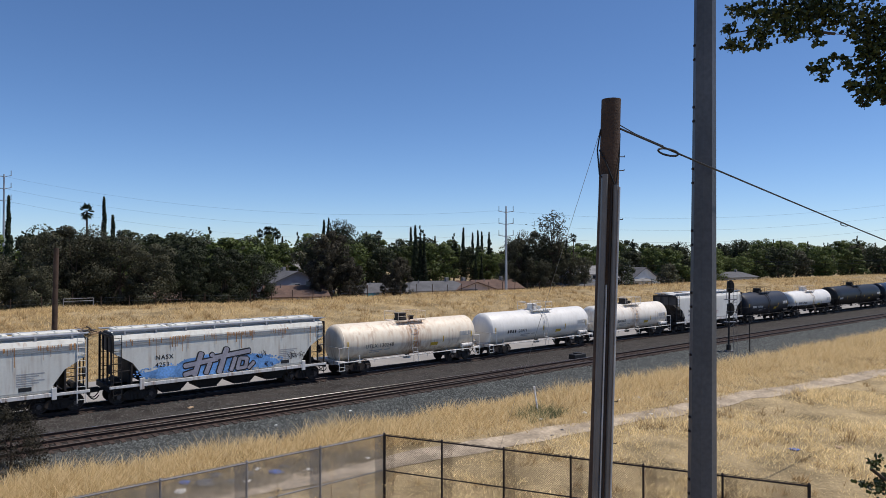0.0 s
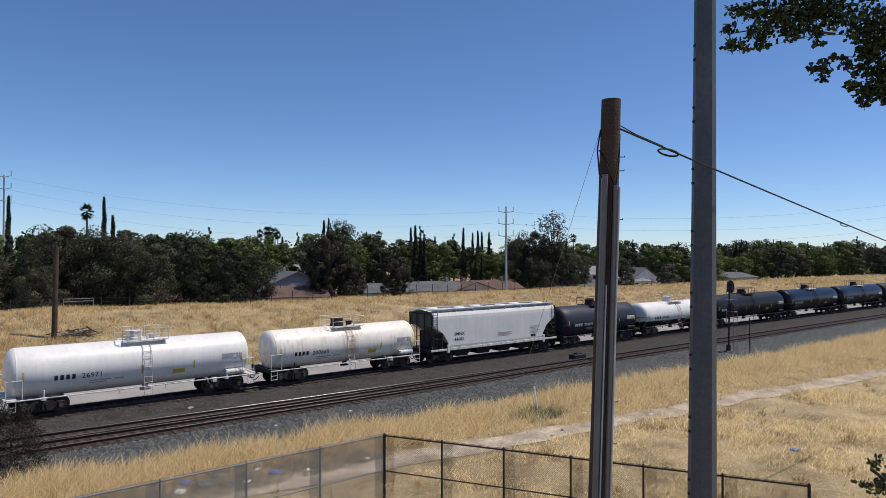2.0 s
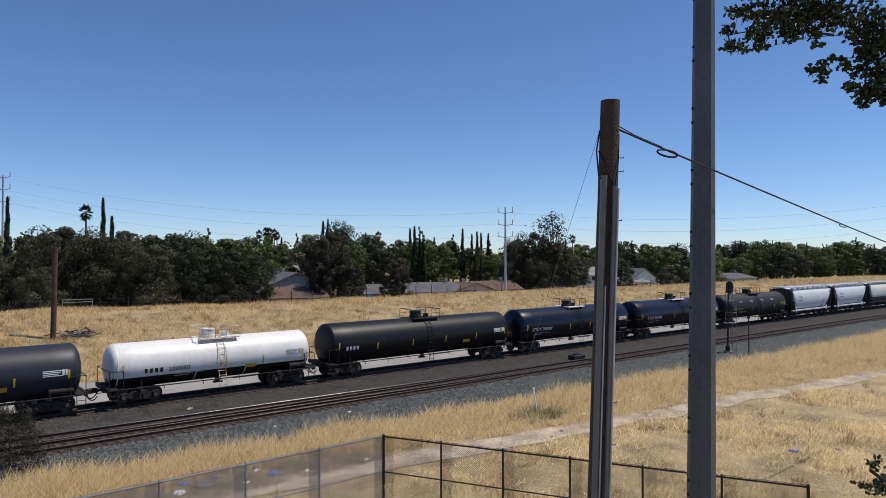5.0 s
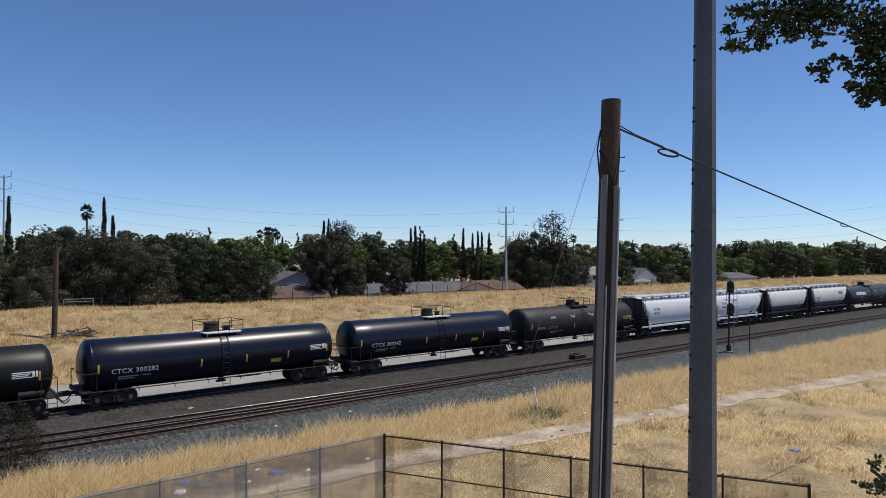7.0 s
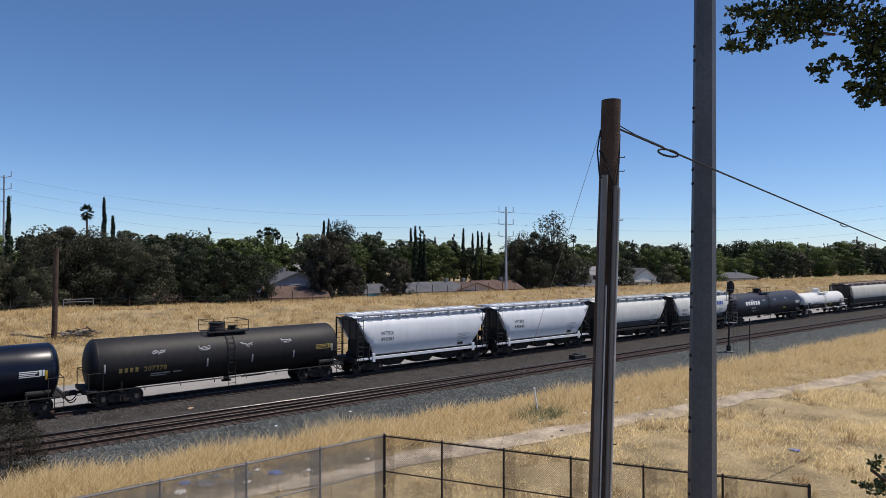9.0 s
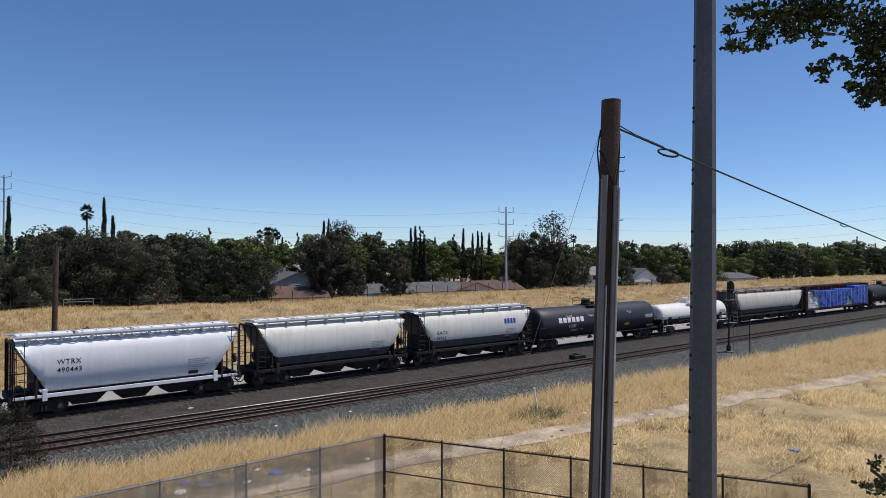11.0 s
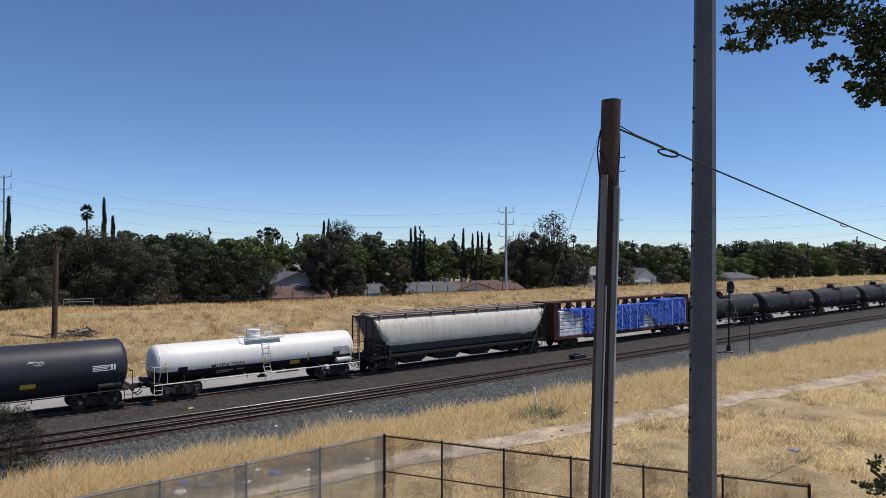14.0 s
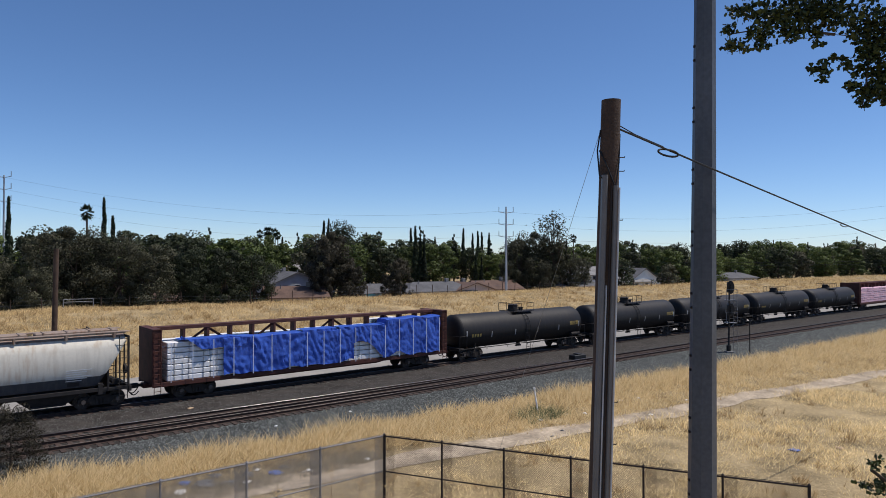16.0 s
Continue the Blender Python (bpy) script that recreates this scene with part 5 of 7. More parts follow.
def chain_link(a, b, bays, mat, mesh_mat, wire_r, label, tension=True):
    fe = thing("chain_link_fence", label, "fence", group="yard fence")
    up = Vector((0, 0, 1))
    d = (b - a) / bays
    n = d.normalized()
    for k in range(bays + 1):
        p = a + d * k
        bm = B()
        rod(bm, p + up * FBOT, p + up * (FTOP + 0.04), 0.048 if k in (0, bays) else 0.036, 8)
        rod(bm, p + up * (FTOP + 0.04), p + up * (FTOP + 0.09), 0.05, 8, 0.02)
        part("post", bm, mat, fe, smooth=True)
    for k in range(bays):
        p, q = a + d * k, a + d * (k + 1)
        tube("top_rail", [p + up * FTOP, q + up * FTOP], 0.030, mat, fe, 8)
        tube("middle_rail", [p + up * FMID, q + up * FMID], 0.024, mat, fe, 8)
        w, h = d.length, FTOP - FBOT - 0.1
        vs, fs = [], []
        step = 0.075
        side = Vector((-n.y, n.x, 0))
        m = int((w + h) / step)
        for j in range(m):
            for sg_ in (1, -1):
                x0 = -h + j * step
                t0, t1 = max(0.0, -x0), min(h, w - x0)
                if t1 <= t0:
                    continue
                pts = []
                for t in (t0, t1):
                    x = x0 + t
                    if sg_ < 0:
                        x = w - x
                    pts.append(p + n * x + up * (FBOT + 0.08 + t))
                wid = Vector((0, 0, wire_r)) - n * (wire_r * sg_)
                e = side * 0.004 * sg_
                i = len(vs)
                vs += [pts[0] - wid + e, pts[0] + wid + e, pts[1] + wid + e, pts[1] - wid + e]
                fs.append((i, i + 1, i + 2, i + 3))
        part("wire_mesh", (vs, [], fs), mesh_mat, fe)
    for k in range(bays):                # narrow strips of denser wire beside the posts
        p = a + d * k
        vs, fs = [], []
        for j in range(60):
            for sg_ in (1, -1):
                z0 = FBOT + 0.1 + j * 0.042
                z1 = min(z0 + 0.36, FTOP)
                x0, x1 = (0.05, 0.05 + (z1 - z0)) if sg_ > 0 else (0.41, 0.41 - (z1 - z0))
                i = len(vs)
                for x, z in ((x0, z0 - wire_r * 1.6), (x0, z0 + wire_r * 1.6), (x1, z1 + wire_r * 1.6), (x1, z1 - wire_r * 1.6)):
                    vs.append(p + n * x + up * z + Vector((-n.y, n.x, 0)) * 0.012 * sg_)
                fs.append((i, i + 1, i + 2, i + 3))
        part("dense_mesh_strip", (vs, [], fs), mesh_mat, fe)
    if tension:                          # twisted selvedge along the top
        tube("tension_wire", [a + d * bays * (i / 60) + up * (FTOP + 0.045 + 0.012 * (i % 2)) for i in range(61)], 0.008, mat, fe, 4)
    return fe


chain_link(F_CORNER, F_LEFT, 8, "galv", "galv", 0.0036, "grey galvanised chain-link fence beside the path")
chain_link(F_CORNER + Vector((0.02, -0.06, 0)), F_RIGHT, 6, "fence_dark", "fence_mesh", 0.0021, "dark rusty chain-link fence round the yard")

# ---- houses behind the levee ----
MAT["stucco_grey"] = material("grey_stucco", (0.36, 0.38, 0.42), 0.9, 0, 0.1, 1, 10, 0.1)
MAT["stucco_tan"] = material("tan_stucco", (0.55, 0.42, 0.36), 0.9, 0, 0.1, 1, 10, 0.1)
MAT["stucco_white"] = material("white_siding", (0.72, 0.72, 0.70), 0.8, 0, 0.1, 1, 10, 0.1)
MAT["roof_brown"] = material("brown_shingles", (0.12, 0.075, 0.057), 0.9, 0, 0.25, 0.8, 4, 0.4)
MAT["roof_grey"] = material("grey_shingles", (0.105, 0.105, 0.11), 0.9, 0, 0.2, 0.8, 4, 0.4)
MAT["roof_pale"] = material("pale_shingles", (0.22, 0.215, 0.21), 0.9, 0, 0.2, 0.8, 4, 0.4)
MAT["glass"] = material("dark_window_glass", (0.03, 0.035, 0.045), 0.12, 0, 0.1, 2, 10, 0.0, spec=0.6)
MAT["trim"] = material("white_trim", (0.75, 0.75, 0.73), 0.7, 0, 0.08, 2, 10, 0.0)
MAT["teal"] = material("teal_board", (0.12, 0.36, 0.42), 0.7, 0, 0.12, 2, 10, 0.0)


def house(x, y, w, d, eave, ridge, wall, roof, turn, label, gable_in=0.0, chimney=True):
    ho = thing("house", label, "house", pose(x, y, 0, 0, 0, turn), group="houses behind the levee")
    bm = B()
    box(bm, -w / 2, w / 2, -d / 2, d / 2, -0.6, eave)
    vs = []
    for sx in (-1, 1):
        f = [bm.verts.new((sx * (w / 2 - 0.02), -d / 2, eave)), bm.verts.new((sx * (w / 2 - 0.02), d / 2, eave)), bm.verts.new((sx * (w / 2 - 0.02 - gable_in), 0, ridge - 0.12))]
        bm.faces.new(f)
    part("wall", bm, wall, ho)
    bm = B()
    o = 0.5
    zo = eave - o * (ridge - eave) / (d / 2)
    pr = [(-d / 2 - o, zo), (0, ridge), (d / 2 + o, zo)]
    for (ya, za), (yb, zb) in zip(pr, pr[1:]):
        ga_, gb_ = (gable_in if za == ridge else 0), (gable_in if zb == ridge else 0)
        q = [(-w / 2 - 0.4 + ga_, ya, za), (w / 2 + 0.4 - ga_, ya, za), (w / 2 + 0.4 - gb_, yb, zb), (-w / 2 - 0.4 + gb_, yb, zb)]
        lo_ = [bm.verts.new((a, b, c - 0.14)) for a, b, c in q]
        hi_ = [bm.verts.new((a, b, c)) for a, b, c in q]
        bm.faces.new(hi_)
        bm.faces.new(list(reversed(lo_)))
        for i in range(4):
            j = (i + 1) % 4
            bm.faces.new((lo_[i], lo_[j], hi_[j], hi_[i]))
    if gable_in:
        for sx in (-1, 1):
            bm.faces.new([bm.verts.new(v) for v in ((sx * (w / 2 + 0.4), -d / 2 - o, zo), (sx * (w / 2 + 0.4), d / 2 + o, zo), (sx * (w / 2 + 0.4 - gable_in), 0, ridge))])
    bmesh.ops.recalc_face_normals(bm, faces=bm.faces[:])
    rf = part("roof", bm, roof, ho)
    if chimney:
        bm = B()
        box(bm, w * 0.2, w * 0.2 + 0.6, -0.5, 0.1, ridge - 0.8, ridge + 0.6, 0.03)
        part("chimney", bm, "roof_pale", rf)
        part("vent_pipe", rod(B(), (-w * 0.25, -0.9, ridge - 0.6), (-w * 0.25, -0.9, ridge + 0.25), 0.08, 8), "roof_pale", rf)
    for k in range(3):
        xx = -w / 2 + w * (k + 0.5) / 3
        win = part("window", box(B(), xx - 0.65, xx + 0.65, -d / 2 - 0.06, -d / 2 + 0.02, eave - 1.55, eave - 0.45), "trim", ho)
        part("pane", box(B(), xx - 0.56, xx + 0.56, -d / 2 - 0.08, -d / 2 - 0.05, eave - 1.46, eave - 0.54), "glass", win)
    win = part("window", box(B(), -w / 2 - 0.06, -w / 2 + 0.02, -0.5, 0.5, eave - 1.5, eave - 0.4), "trim", ho)
    part("pane", box(B(), -w / 2 - 0.08, -w / 2 - 0.05, -0.42, 0.42, eave - 1.42, eave - 0.48), "glass", win)
    return ho


house(-27.0, 116, 9, 8, 4.3, 6.0, "stucco_grey", "roof_grey", 125, "grey two-storey house with a steep gable")
house(-23.5, 106, 9, 8, 2.5, 3.9, "stucco_tan", "roof_brown", 20, "tan bungalow with a brown shingle roof")
house(-33, 172, 12, 9, 5.4, 8.0, "stucco_white", "roof_pale", 20, "far pale house among trees")
house(-29, 150, 9, 8, 4.0, 5.8, "stucco_white", "roof_pale", 110, "far pale house among trees")
house(-11, 118, 9, 8, 2.5, 3.8, "stucco_grey", "roof_grey", 25, "grey bungalow with a low shingle roof", 2.0)
house(-2.0, 124, 13, 9, 2.5, 3.9, "stucco_grey", "roof_grey", 28, "long bungalow with a grey shingle roof", 2.5)
house(4.5, 126, 7, 8, 2.5, 3.8, "stucco_tan", "roof_brown", 118, "brown-roofed bungalow with a gable")
house(9.5, 131, 9, 8, 2.5, 3.9, "stucco_tan", "roof_brown", 28, "brown-roofed bungalow beyond the levee")
house(27, 142, 12, 9, 2.5, 3.7, "stucco_grey", "roof_grey", 30, "low bungalow with a grey shingle roof", 2.0)
house(37, 176, 10, 8, 4.0, 5.9, "stucco_white", "roof_pale", 30, "pale house behind parked cars")
house(49, 172, 8, 8, 3.3, 5.6, "stucco_white", "roof_grey", 120, "white house with a grey gable")
house(57.5, 178, 10, 8, 2.6, 4.2, "stucco_white", "roof_pale", 30, "white house with a pale roof")
house(46, 168, 10, 7, 2.4, 3.3, "stucco_white", "roof_pale", 30, "low white outbuilding with a pale roof")
house(82, 192, 14, 9, 2.6, 3.9, "stucco_grey", "roof_grey", 35, "long low house with a grey roof", 2.0)
house(-79, 132, 10, 8, 3.6, 5.4, "stucco_white", "roof_pale", 15, "pale house behind trees")
house(-44, 102, 8, 7, 2.2, 3.1, "stucco_tan", "roof_brown", 15, "small brown shed-roofed house")
tb = thing("board_fence", "teal board fence behind a bungalow", "fence")
bm = B()
for k in range(24):
    box(bm, k * 0.2, k * 0.2 + 0.18, 0, 0.03, 0, 2.1 + 0.05 * (k % 3))
f_ = part("board_run", bm, "teal", tb)
f_.matrix_basis = pose(-12.8, 111.8, 0.1, 0, 0, 20)


def parked_car(x, y, turn, z=0.0):
    ca = thing("parked_car", "white parked car far behind the levee", "car", pose(x, y, z, 0, 0, turn), group="parked cars")
    bm = B()
    loft(bm, [[(xx, -0.88, 0.35), (xx, 0.88, 0.35), (xx, 0.9, zz), (xx, -0.9, zz)] for xx, zz in ((-2.2, 0.75), (-2.0, 0.95), (-0.9, 1.0), (1.3, 1.0), (2.2, 0.9))])
    bmesh.ops.recalc_face_normals(bm, faces=bm.faces[:])
    part("body", bm, "trim", ca)
    bm = B()
    loft(bm, [[(xx, -yy, zz), (xx, yy, zz), (xx2, yy - 0.15, 1.5), (xx2, -yy + 0.15, 1.5)] for xx, xx2, yy, zz in ((-1.2, -0.6, 0.85, 1.0), (1.9, 1.3, 0.85, 1.0))])
    bmesh.ops.recalc_face_normals(bm, faces=bm.faces[:])
    part("cabin", bm, "glass", ca)
    for xx in (-1.4, 1.4):
        for yy in (-0.85, 0.85):
            bm = B()
            rod(bm, (xx, yy - 0.1, 0.33), (xx, yy + 0.1, 0.33), 0.33, 12)
            part("wheel", bm, "signal", ca)


parked_car(50.5, 240, 20)
parked_car(55.5, 242, 20)

# ---- vegetation ----
def leaf_material(name, base, bright=None, rough=0.65, through_light=0.25, spread_=0.5):
    m = bpy.data.materials.new(name)
    m.use_nodes = True
    nt = m.node_tree
    n, li = nt.nodes, nt.links
    b = n["Principled BSDF"]
    b.inputs["Roughness"].default_value = rough
    b.inputs["Specular IOR Level"].default_value = 0.25
    geo, info = n.new("ShaderNodeNewGeometry"), n.new("ShaderNodeObjectInfo")
    ramp = n.new("ShaderNodeValToRGB")
    hi = bright or [c * (1 + spread_) for c in base]
    ramp.color_ramp.elements[0].color = (*[c * (1 - spread_) for c in base], 1)
    ramp.color_ramp.elements[1].color = (*hi, 1)
    li.new(geo.outputs["Random Per Island"], ramp.inputs["Fac"])
    mr = n.new("ShaderNodeMapRange")
    mr.inputs["To Min"].default_value, mr.inputs["To Max"].default_value = 0.7, 1.3
    li.new(info.outputs["Random"], mr.inputs["Value"])
    mx = n.new("ShaderNodeMixRGB")
    mx.blend_type = "MULTIPLY"
    mx.inputs[0].default_value = 1
    li.new(ramp.outputs[0], mx.inputs[1])
    li.new(mr.outputs[0], mx.inputs[2])
    li.new(mx.outputs[0], b.inputs["Base Color"])
    if through_light:
        tr = n.new("ShaderNodeBsdfTranslucent")
        li.new(mx.outputs[0], tr.inputs["Color"])
        ms = n.new("ShaderNodeMixShader")
        ms.inputs[0].default_value = through_light
        li.new(b.outputs[0], ms.inputs[1])
        li.new(tr.outputs[0], ms.inputs[2])
        li.new(ms.outputs[0], n["Material Output"].inputs["Surface"])
    return m


MAT["leaf_green"] = leaf_material("town_tree_leaves", (0.054, 0.078, 0.023), (0.105, 0.142, 0.040))
MAT["leaf_dark"] = leaf_material("dark_tree_leaves", (0.030, 0.040, 0.021), (0.058, 0.074, 0.035))
MAT["leaf_olive"] = leaf_material("olive_grey_leaves", (0.062, 0.064, 0.038), (0.108, 0.109, 0.066))
MAT["leaf_lime"] = leaf_material("fresh_green_leaves", (0.085, 0.118, 0.030), (0.150, 0.195, 0.055))
MAT["leaf_brown"] = leaf_material("brownish_dark_leaves", (0.036, 0.034, 0.024), (0.070, 0.063, 0.043))
MAT["leaf_bush"] = leaf_material("dark_bush_sprays", (0.024, 0.022, 0.013), (0.050, 0.044, 0.026), 0.7, 0.1)
MAT["leaf_cypress"] = leaf_material("cypress_foliage", (0.018, 0.030, 0.016), (0.034, 0.050, 0.024))
MAT["leaf_oak"] = leaf_material("oak_leaves", (0.022, 0.034, 0.012), (0.07, 0.09, 0.028), 0.45, 0.12)
MAT["leaf_weed"] = leaf_material("weed_leaves", (0.075, 0.095, 0.035), (0.17, 0.185, 0.085))
MAT["straw"] = leaf_material("straw_blades", (0.54, 0.395, 0.185), (0.80, 0.66, 0.39), 0.8, 0.45, 0.35)
MAT["straw_pale"] = leaf_material("pale_oat_grass", (0.68, 0.48, 0.215), (1.0, 0.82, 0.50), 0.8, 0.5, 0.32)
MAT["straw_brown"] = leaf_material("brown_old_grass", (0.26, 0.17, 0.075), (0.46, 0.32, 0.16), 0.8, 0.3, 0.4)
MAT["straw_dark"] = leaf_material("tawny_blades", (0.45, 0.32, 0.145), (0.74, 0.56, 0.30), 0.8, 0.42, 0.4)
MAT["dead_weed"] = leaf_material("grey_dead_weeds", (0.17, 0.145, 0.105), (0.34, 0.29, 0.20), 0.8, 0.3, 0.4)
MAT["bark"] = material("tree_bark", (0.075, 0.055, 0.042), 0.9, 0, 0.3, 2, 12, 0.5)

RNG = np.random.default_rng(11)


def leaf_quads(centres, radii, counts, size, rng, aspect=0.6, hollow=0.55, flat=0.0):
    """Leaf cards in ellipsoidal clumps, thicker toward the outside."""
    P = []
    for c, r, k in zip(centres, radii, counts):
        v = rng.normal(size=(k, 3))
        v /= np.linalg.norm(v, axis=1)[:, None]
        d = hollow + (1 - hollow) * rng.random((k, 1)) ** 0.7
        P.append(np.array(c) + v * d * np.array(r))
    P = np.concatenate(P)
    k = len(P)
    a = rng.normal(size=(k, 3))
    a[:, 2] *= 1 - flat
    a /= np.linalg.norm(a, axis=1)[:, None]
    b = np.cross(a, rng.normal(size=(k, 3)))
    b /= np.linalg.norm(b, axis=1)[:, None]
    s = size * rng.uniform(0.6, 1.4, (k, 1))
    a, b = a * s * 0.5, b * s * 0.5 * aspect
    out = np.concatenate([np.broadcast_to(np.array(c, float), (q, 3)) for c, q in zip(centres, counts)])
    out = (P - out) / np.concatenate([np.broadcast_to(np.array(r, float), (q, 3)) for r, q in zip(radii, counts)])
    flip = np.where((np.cross(a, b) * out).sum(1) < 0, -1.0, 1.0)[:, None]
    b = b * flip                                # cards face outward from their clump
    V = np.stack([P - a, P - b, P + a, P + b * 0.9], 1).reshape(-1, 3)
    V = V if np.cross(V[1] - V[0], V[2] - V[0]) @ out[0] > 0 else np.stack([P - a, P + b * 0.9, P + a, P - b], 1).reshape(-1, 3)
    card = np.cross(a, b)
    card /= np.linalg.norm(card, axis=1)[:, None]
    N = out + 0.55 * card + np.array((0, 0, 0.25))
    N /= np.linalg.norm(N, axis=1)[:, None]
    LEAF_NORMALS[len(V)] = np.repeat(N, 4, axis=0)
    return V, np.arange(4 * k).reshape(-1, 4)


LEAF_NORMALS = {}                               # bent leaf normals of the newest crown, by its size


def leaves(name, V, F, mat, parent=None, label="", normals=None):
    me = bpy.data.meshes.new(name)
    me.vertices.add(len(V))
    me.vertices.foreach_set("co", V.astype(np.float32).ravel())
    w = F.shape[1]
    me.loops.add(F.size)
    me.loops.foreach_set("vertex_index", F.astype(np.int32).ravel())
    me.polygons.add(len(F))
    me.polygons.foreach_set("loop_start", np.arange(0, F.size, w, dtype=np.int32))
    me.polygons.foreach_set("loop_total", np.full(len(F), w, dtype=np.int32))
    me.update(calc_edges=True)
    if normals is None:
        normals = LEAF_NORMALS.pop(len(V), None)
    if normals is not None:
        me.normals_split_custom_set_from_vertices(normals.tolist())
    me.materials.append(MAT[mat])
    ob = new(name, me)
    if parent is not None:
        ob.parent = parent
    if label:
        ob["label"] = label
    return ob


def make_tree(kind, height, seed, leaf, label, n_clump=16, per=330, size=0.42, spread_x=0.42, low=0.22, name="tree", droop=0.0, hollow=0.5, clump=1.0):
    rng = np.random.default_rng(seed)
    t = thing(name, label, "tree", group="trees of the town")
    cs, rs = [], []
    for k in range(n_clump):
        f = low + (0.93 - low) * ((k + 0.5) / n_clump)
        rad = spread_x * height * math.sqrt(max(0.05, math.sin(math.pi * min(1, 0.12 + 0.80 * (f - low) / (0.95 - low)) ** 0.8)))
        a = k * 2.4 + rng.uniform(-0.5, 0.5)
        q = rad * rng.uniform(0.3, 0.98)
        r = height * clump * rng.uniform(0.07, 0.17)
        cs.append((q * math.cos(a), q * math.sin(a), f * height - droop * q))
        rs.append((r * 1.15, r * 1.15, r * rng.uniform(0.7, 1.0)))
    V, F = leaf_quads(cs, rs, [int(per * rng.uniform(0.7, 1.3)) for _ in cs], size, rng, hollow=hollow)
    leaves("crown", V, F, leaf, t)
    bm = B()
    tr = height * 0.022
    top = Vector((rng.uniform(-0.3, 0.3), rng.uniform(-0.3, 0.3), height * 0.55))
    pts = [Vector((0, 0, -0.4)), Vector((rng.uniform(-0.15, 0.15), 0, height * 0.2)), top]
    rod(bm, pts[0], pts[1], tr * 1.3, 8, tr)
    rod(bm, pts[1], pts[2], tr, 8, tr * 0.55)
    for c in cs[::2]:
        f = rng.uniform(0.3, 0.9)
        a = pts[1].lerp(pts[2], f)
        rod(bm, a, Vector(c), tr * 0.4, 5, tr * 0.12)
    part("trunk", bm, "bark", t)
    return t


def make_cypress(height, radius, seed, label):
    rng = np.random.default_rng(seed)
    t = thing("cypress_tree", label, "cypress", group="cypresses of the town")
    cs, rs = [], []
    n = 14
    for k in range(n):
        f = (k + 0.5) / n
        r = radius * (0.55 + 0.45 * math.sin(math.pi * min(1, f * 1.3 + 0.15))) * (1 - 0.75 * max(0, f - 0.55) / 0.45)
        cs.append((rng.uniform(-0.1, 0.1), rng.uniform(-0.1, 0.1), f * height))
        rs.append((r, r, height / n * 0.9))
    V, F = leaf_quads(cs, rs, [300] * n, 0.42, rng, 0.5, 0.5)
    leaves("crown", V, F, "leaf_cypress", t)
    part("trunk", rod(B(), (0, 0, -0.4), (0, 0, height * 0.8), 0.2, 6, 0.05), "bark", t)
    return t


def make_pine(height, seed, label):
    rng = np.random.default_rng(seed)
    t = thing("conifer_tree", label, "conifer", group="conifers of the town")
    cs, rs = [], []
    for k in range(15):
        f = 0.15 + 0.83 * k / 14
        r = height * 0.20 * (1.04 - f) + 0.15
        for q in range(3 if f < 0.8 else 1):
            a = k * 1.9 + q * 2.1
            cs.append((r * 0.6 * math.cos(a), r * 0.6 * math.sin(a), f * height - 0.2 * r))
            rs.append((r * 0.62, r * 0.62, height * 0.03))
    V, F = leaf_quads(cs, rs, [70] * len(cs), 0.45, rng, 0.5, 0.3)
    leaves("crown", V, F, "leaf_cypress", t)
    part("trunk", rod(B(), (0, 0, -0.4), (0, 0, height * 0.97), 0.25, 6, 0.04), "bark", t)
    return t


def make_palm(height, seed, label):
    rng = np.random.default_rng(seed)
    t = thing("palm_tree", label, "palm tree", group="palms of the town")
    bm = B()
    rod(bm, (0, 0, -0.4), (0.15, 0, height * 0.5), 0.28, 8, 0.22)
    rod(bm, (0.15, 0, height * 0.5), (0.1, 0, height - 1.0), 0.22, 8, 0.2)
    part("trunk", bm, "bark", t)
    vs, fs = [], []
    for k in range(44):
        a, e = k * 2.4, rng.uniform(-0.9, 1.2)
        d = Vector((math.cos(a) * math.cos(e), math.sin(a) * math.cos(e), math.sin(e)))
        side = Vector((-math.sin(a), math.cos(a), 0))
        base = Vector((0.1, 0, height - 1.0))
        L = rng.uniform(1.1, 1.6)
        for q in range(7):
            g = (q - 3) / 3
            tip = base + d * L * (1.25 - 0.3 * abs(g)) + side * g * 0.65 - Vector((0, 0, 0.12 * abs(g) + 0.15))
            root = base + d * L * 0.45
            i = len(vs)
            w_ = side * 0.09 + Vector((0, 0, 0.07))
            m_ = root.lerp(tip, 0.55)
            vs += [root, m_ + w_, tip, m_ - w_]
            fs.append((i, i + 1, i + 2, i + 3))
    part("crown", (vs, [], fs), "leaf_cypress", t)
    return t


def plant(src, x, y, h, h0, wide=1.0, turn=0.0, z=0.0, leaf=None):
    k = h / h0
    return copy_thing(src, Matrix.Translation((x, y, z)) @ pose(0, 0, 0, 0, 0, turn) @ Matrix.Diagonal((k * wide, k * wide, k, 1)))


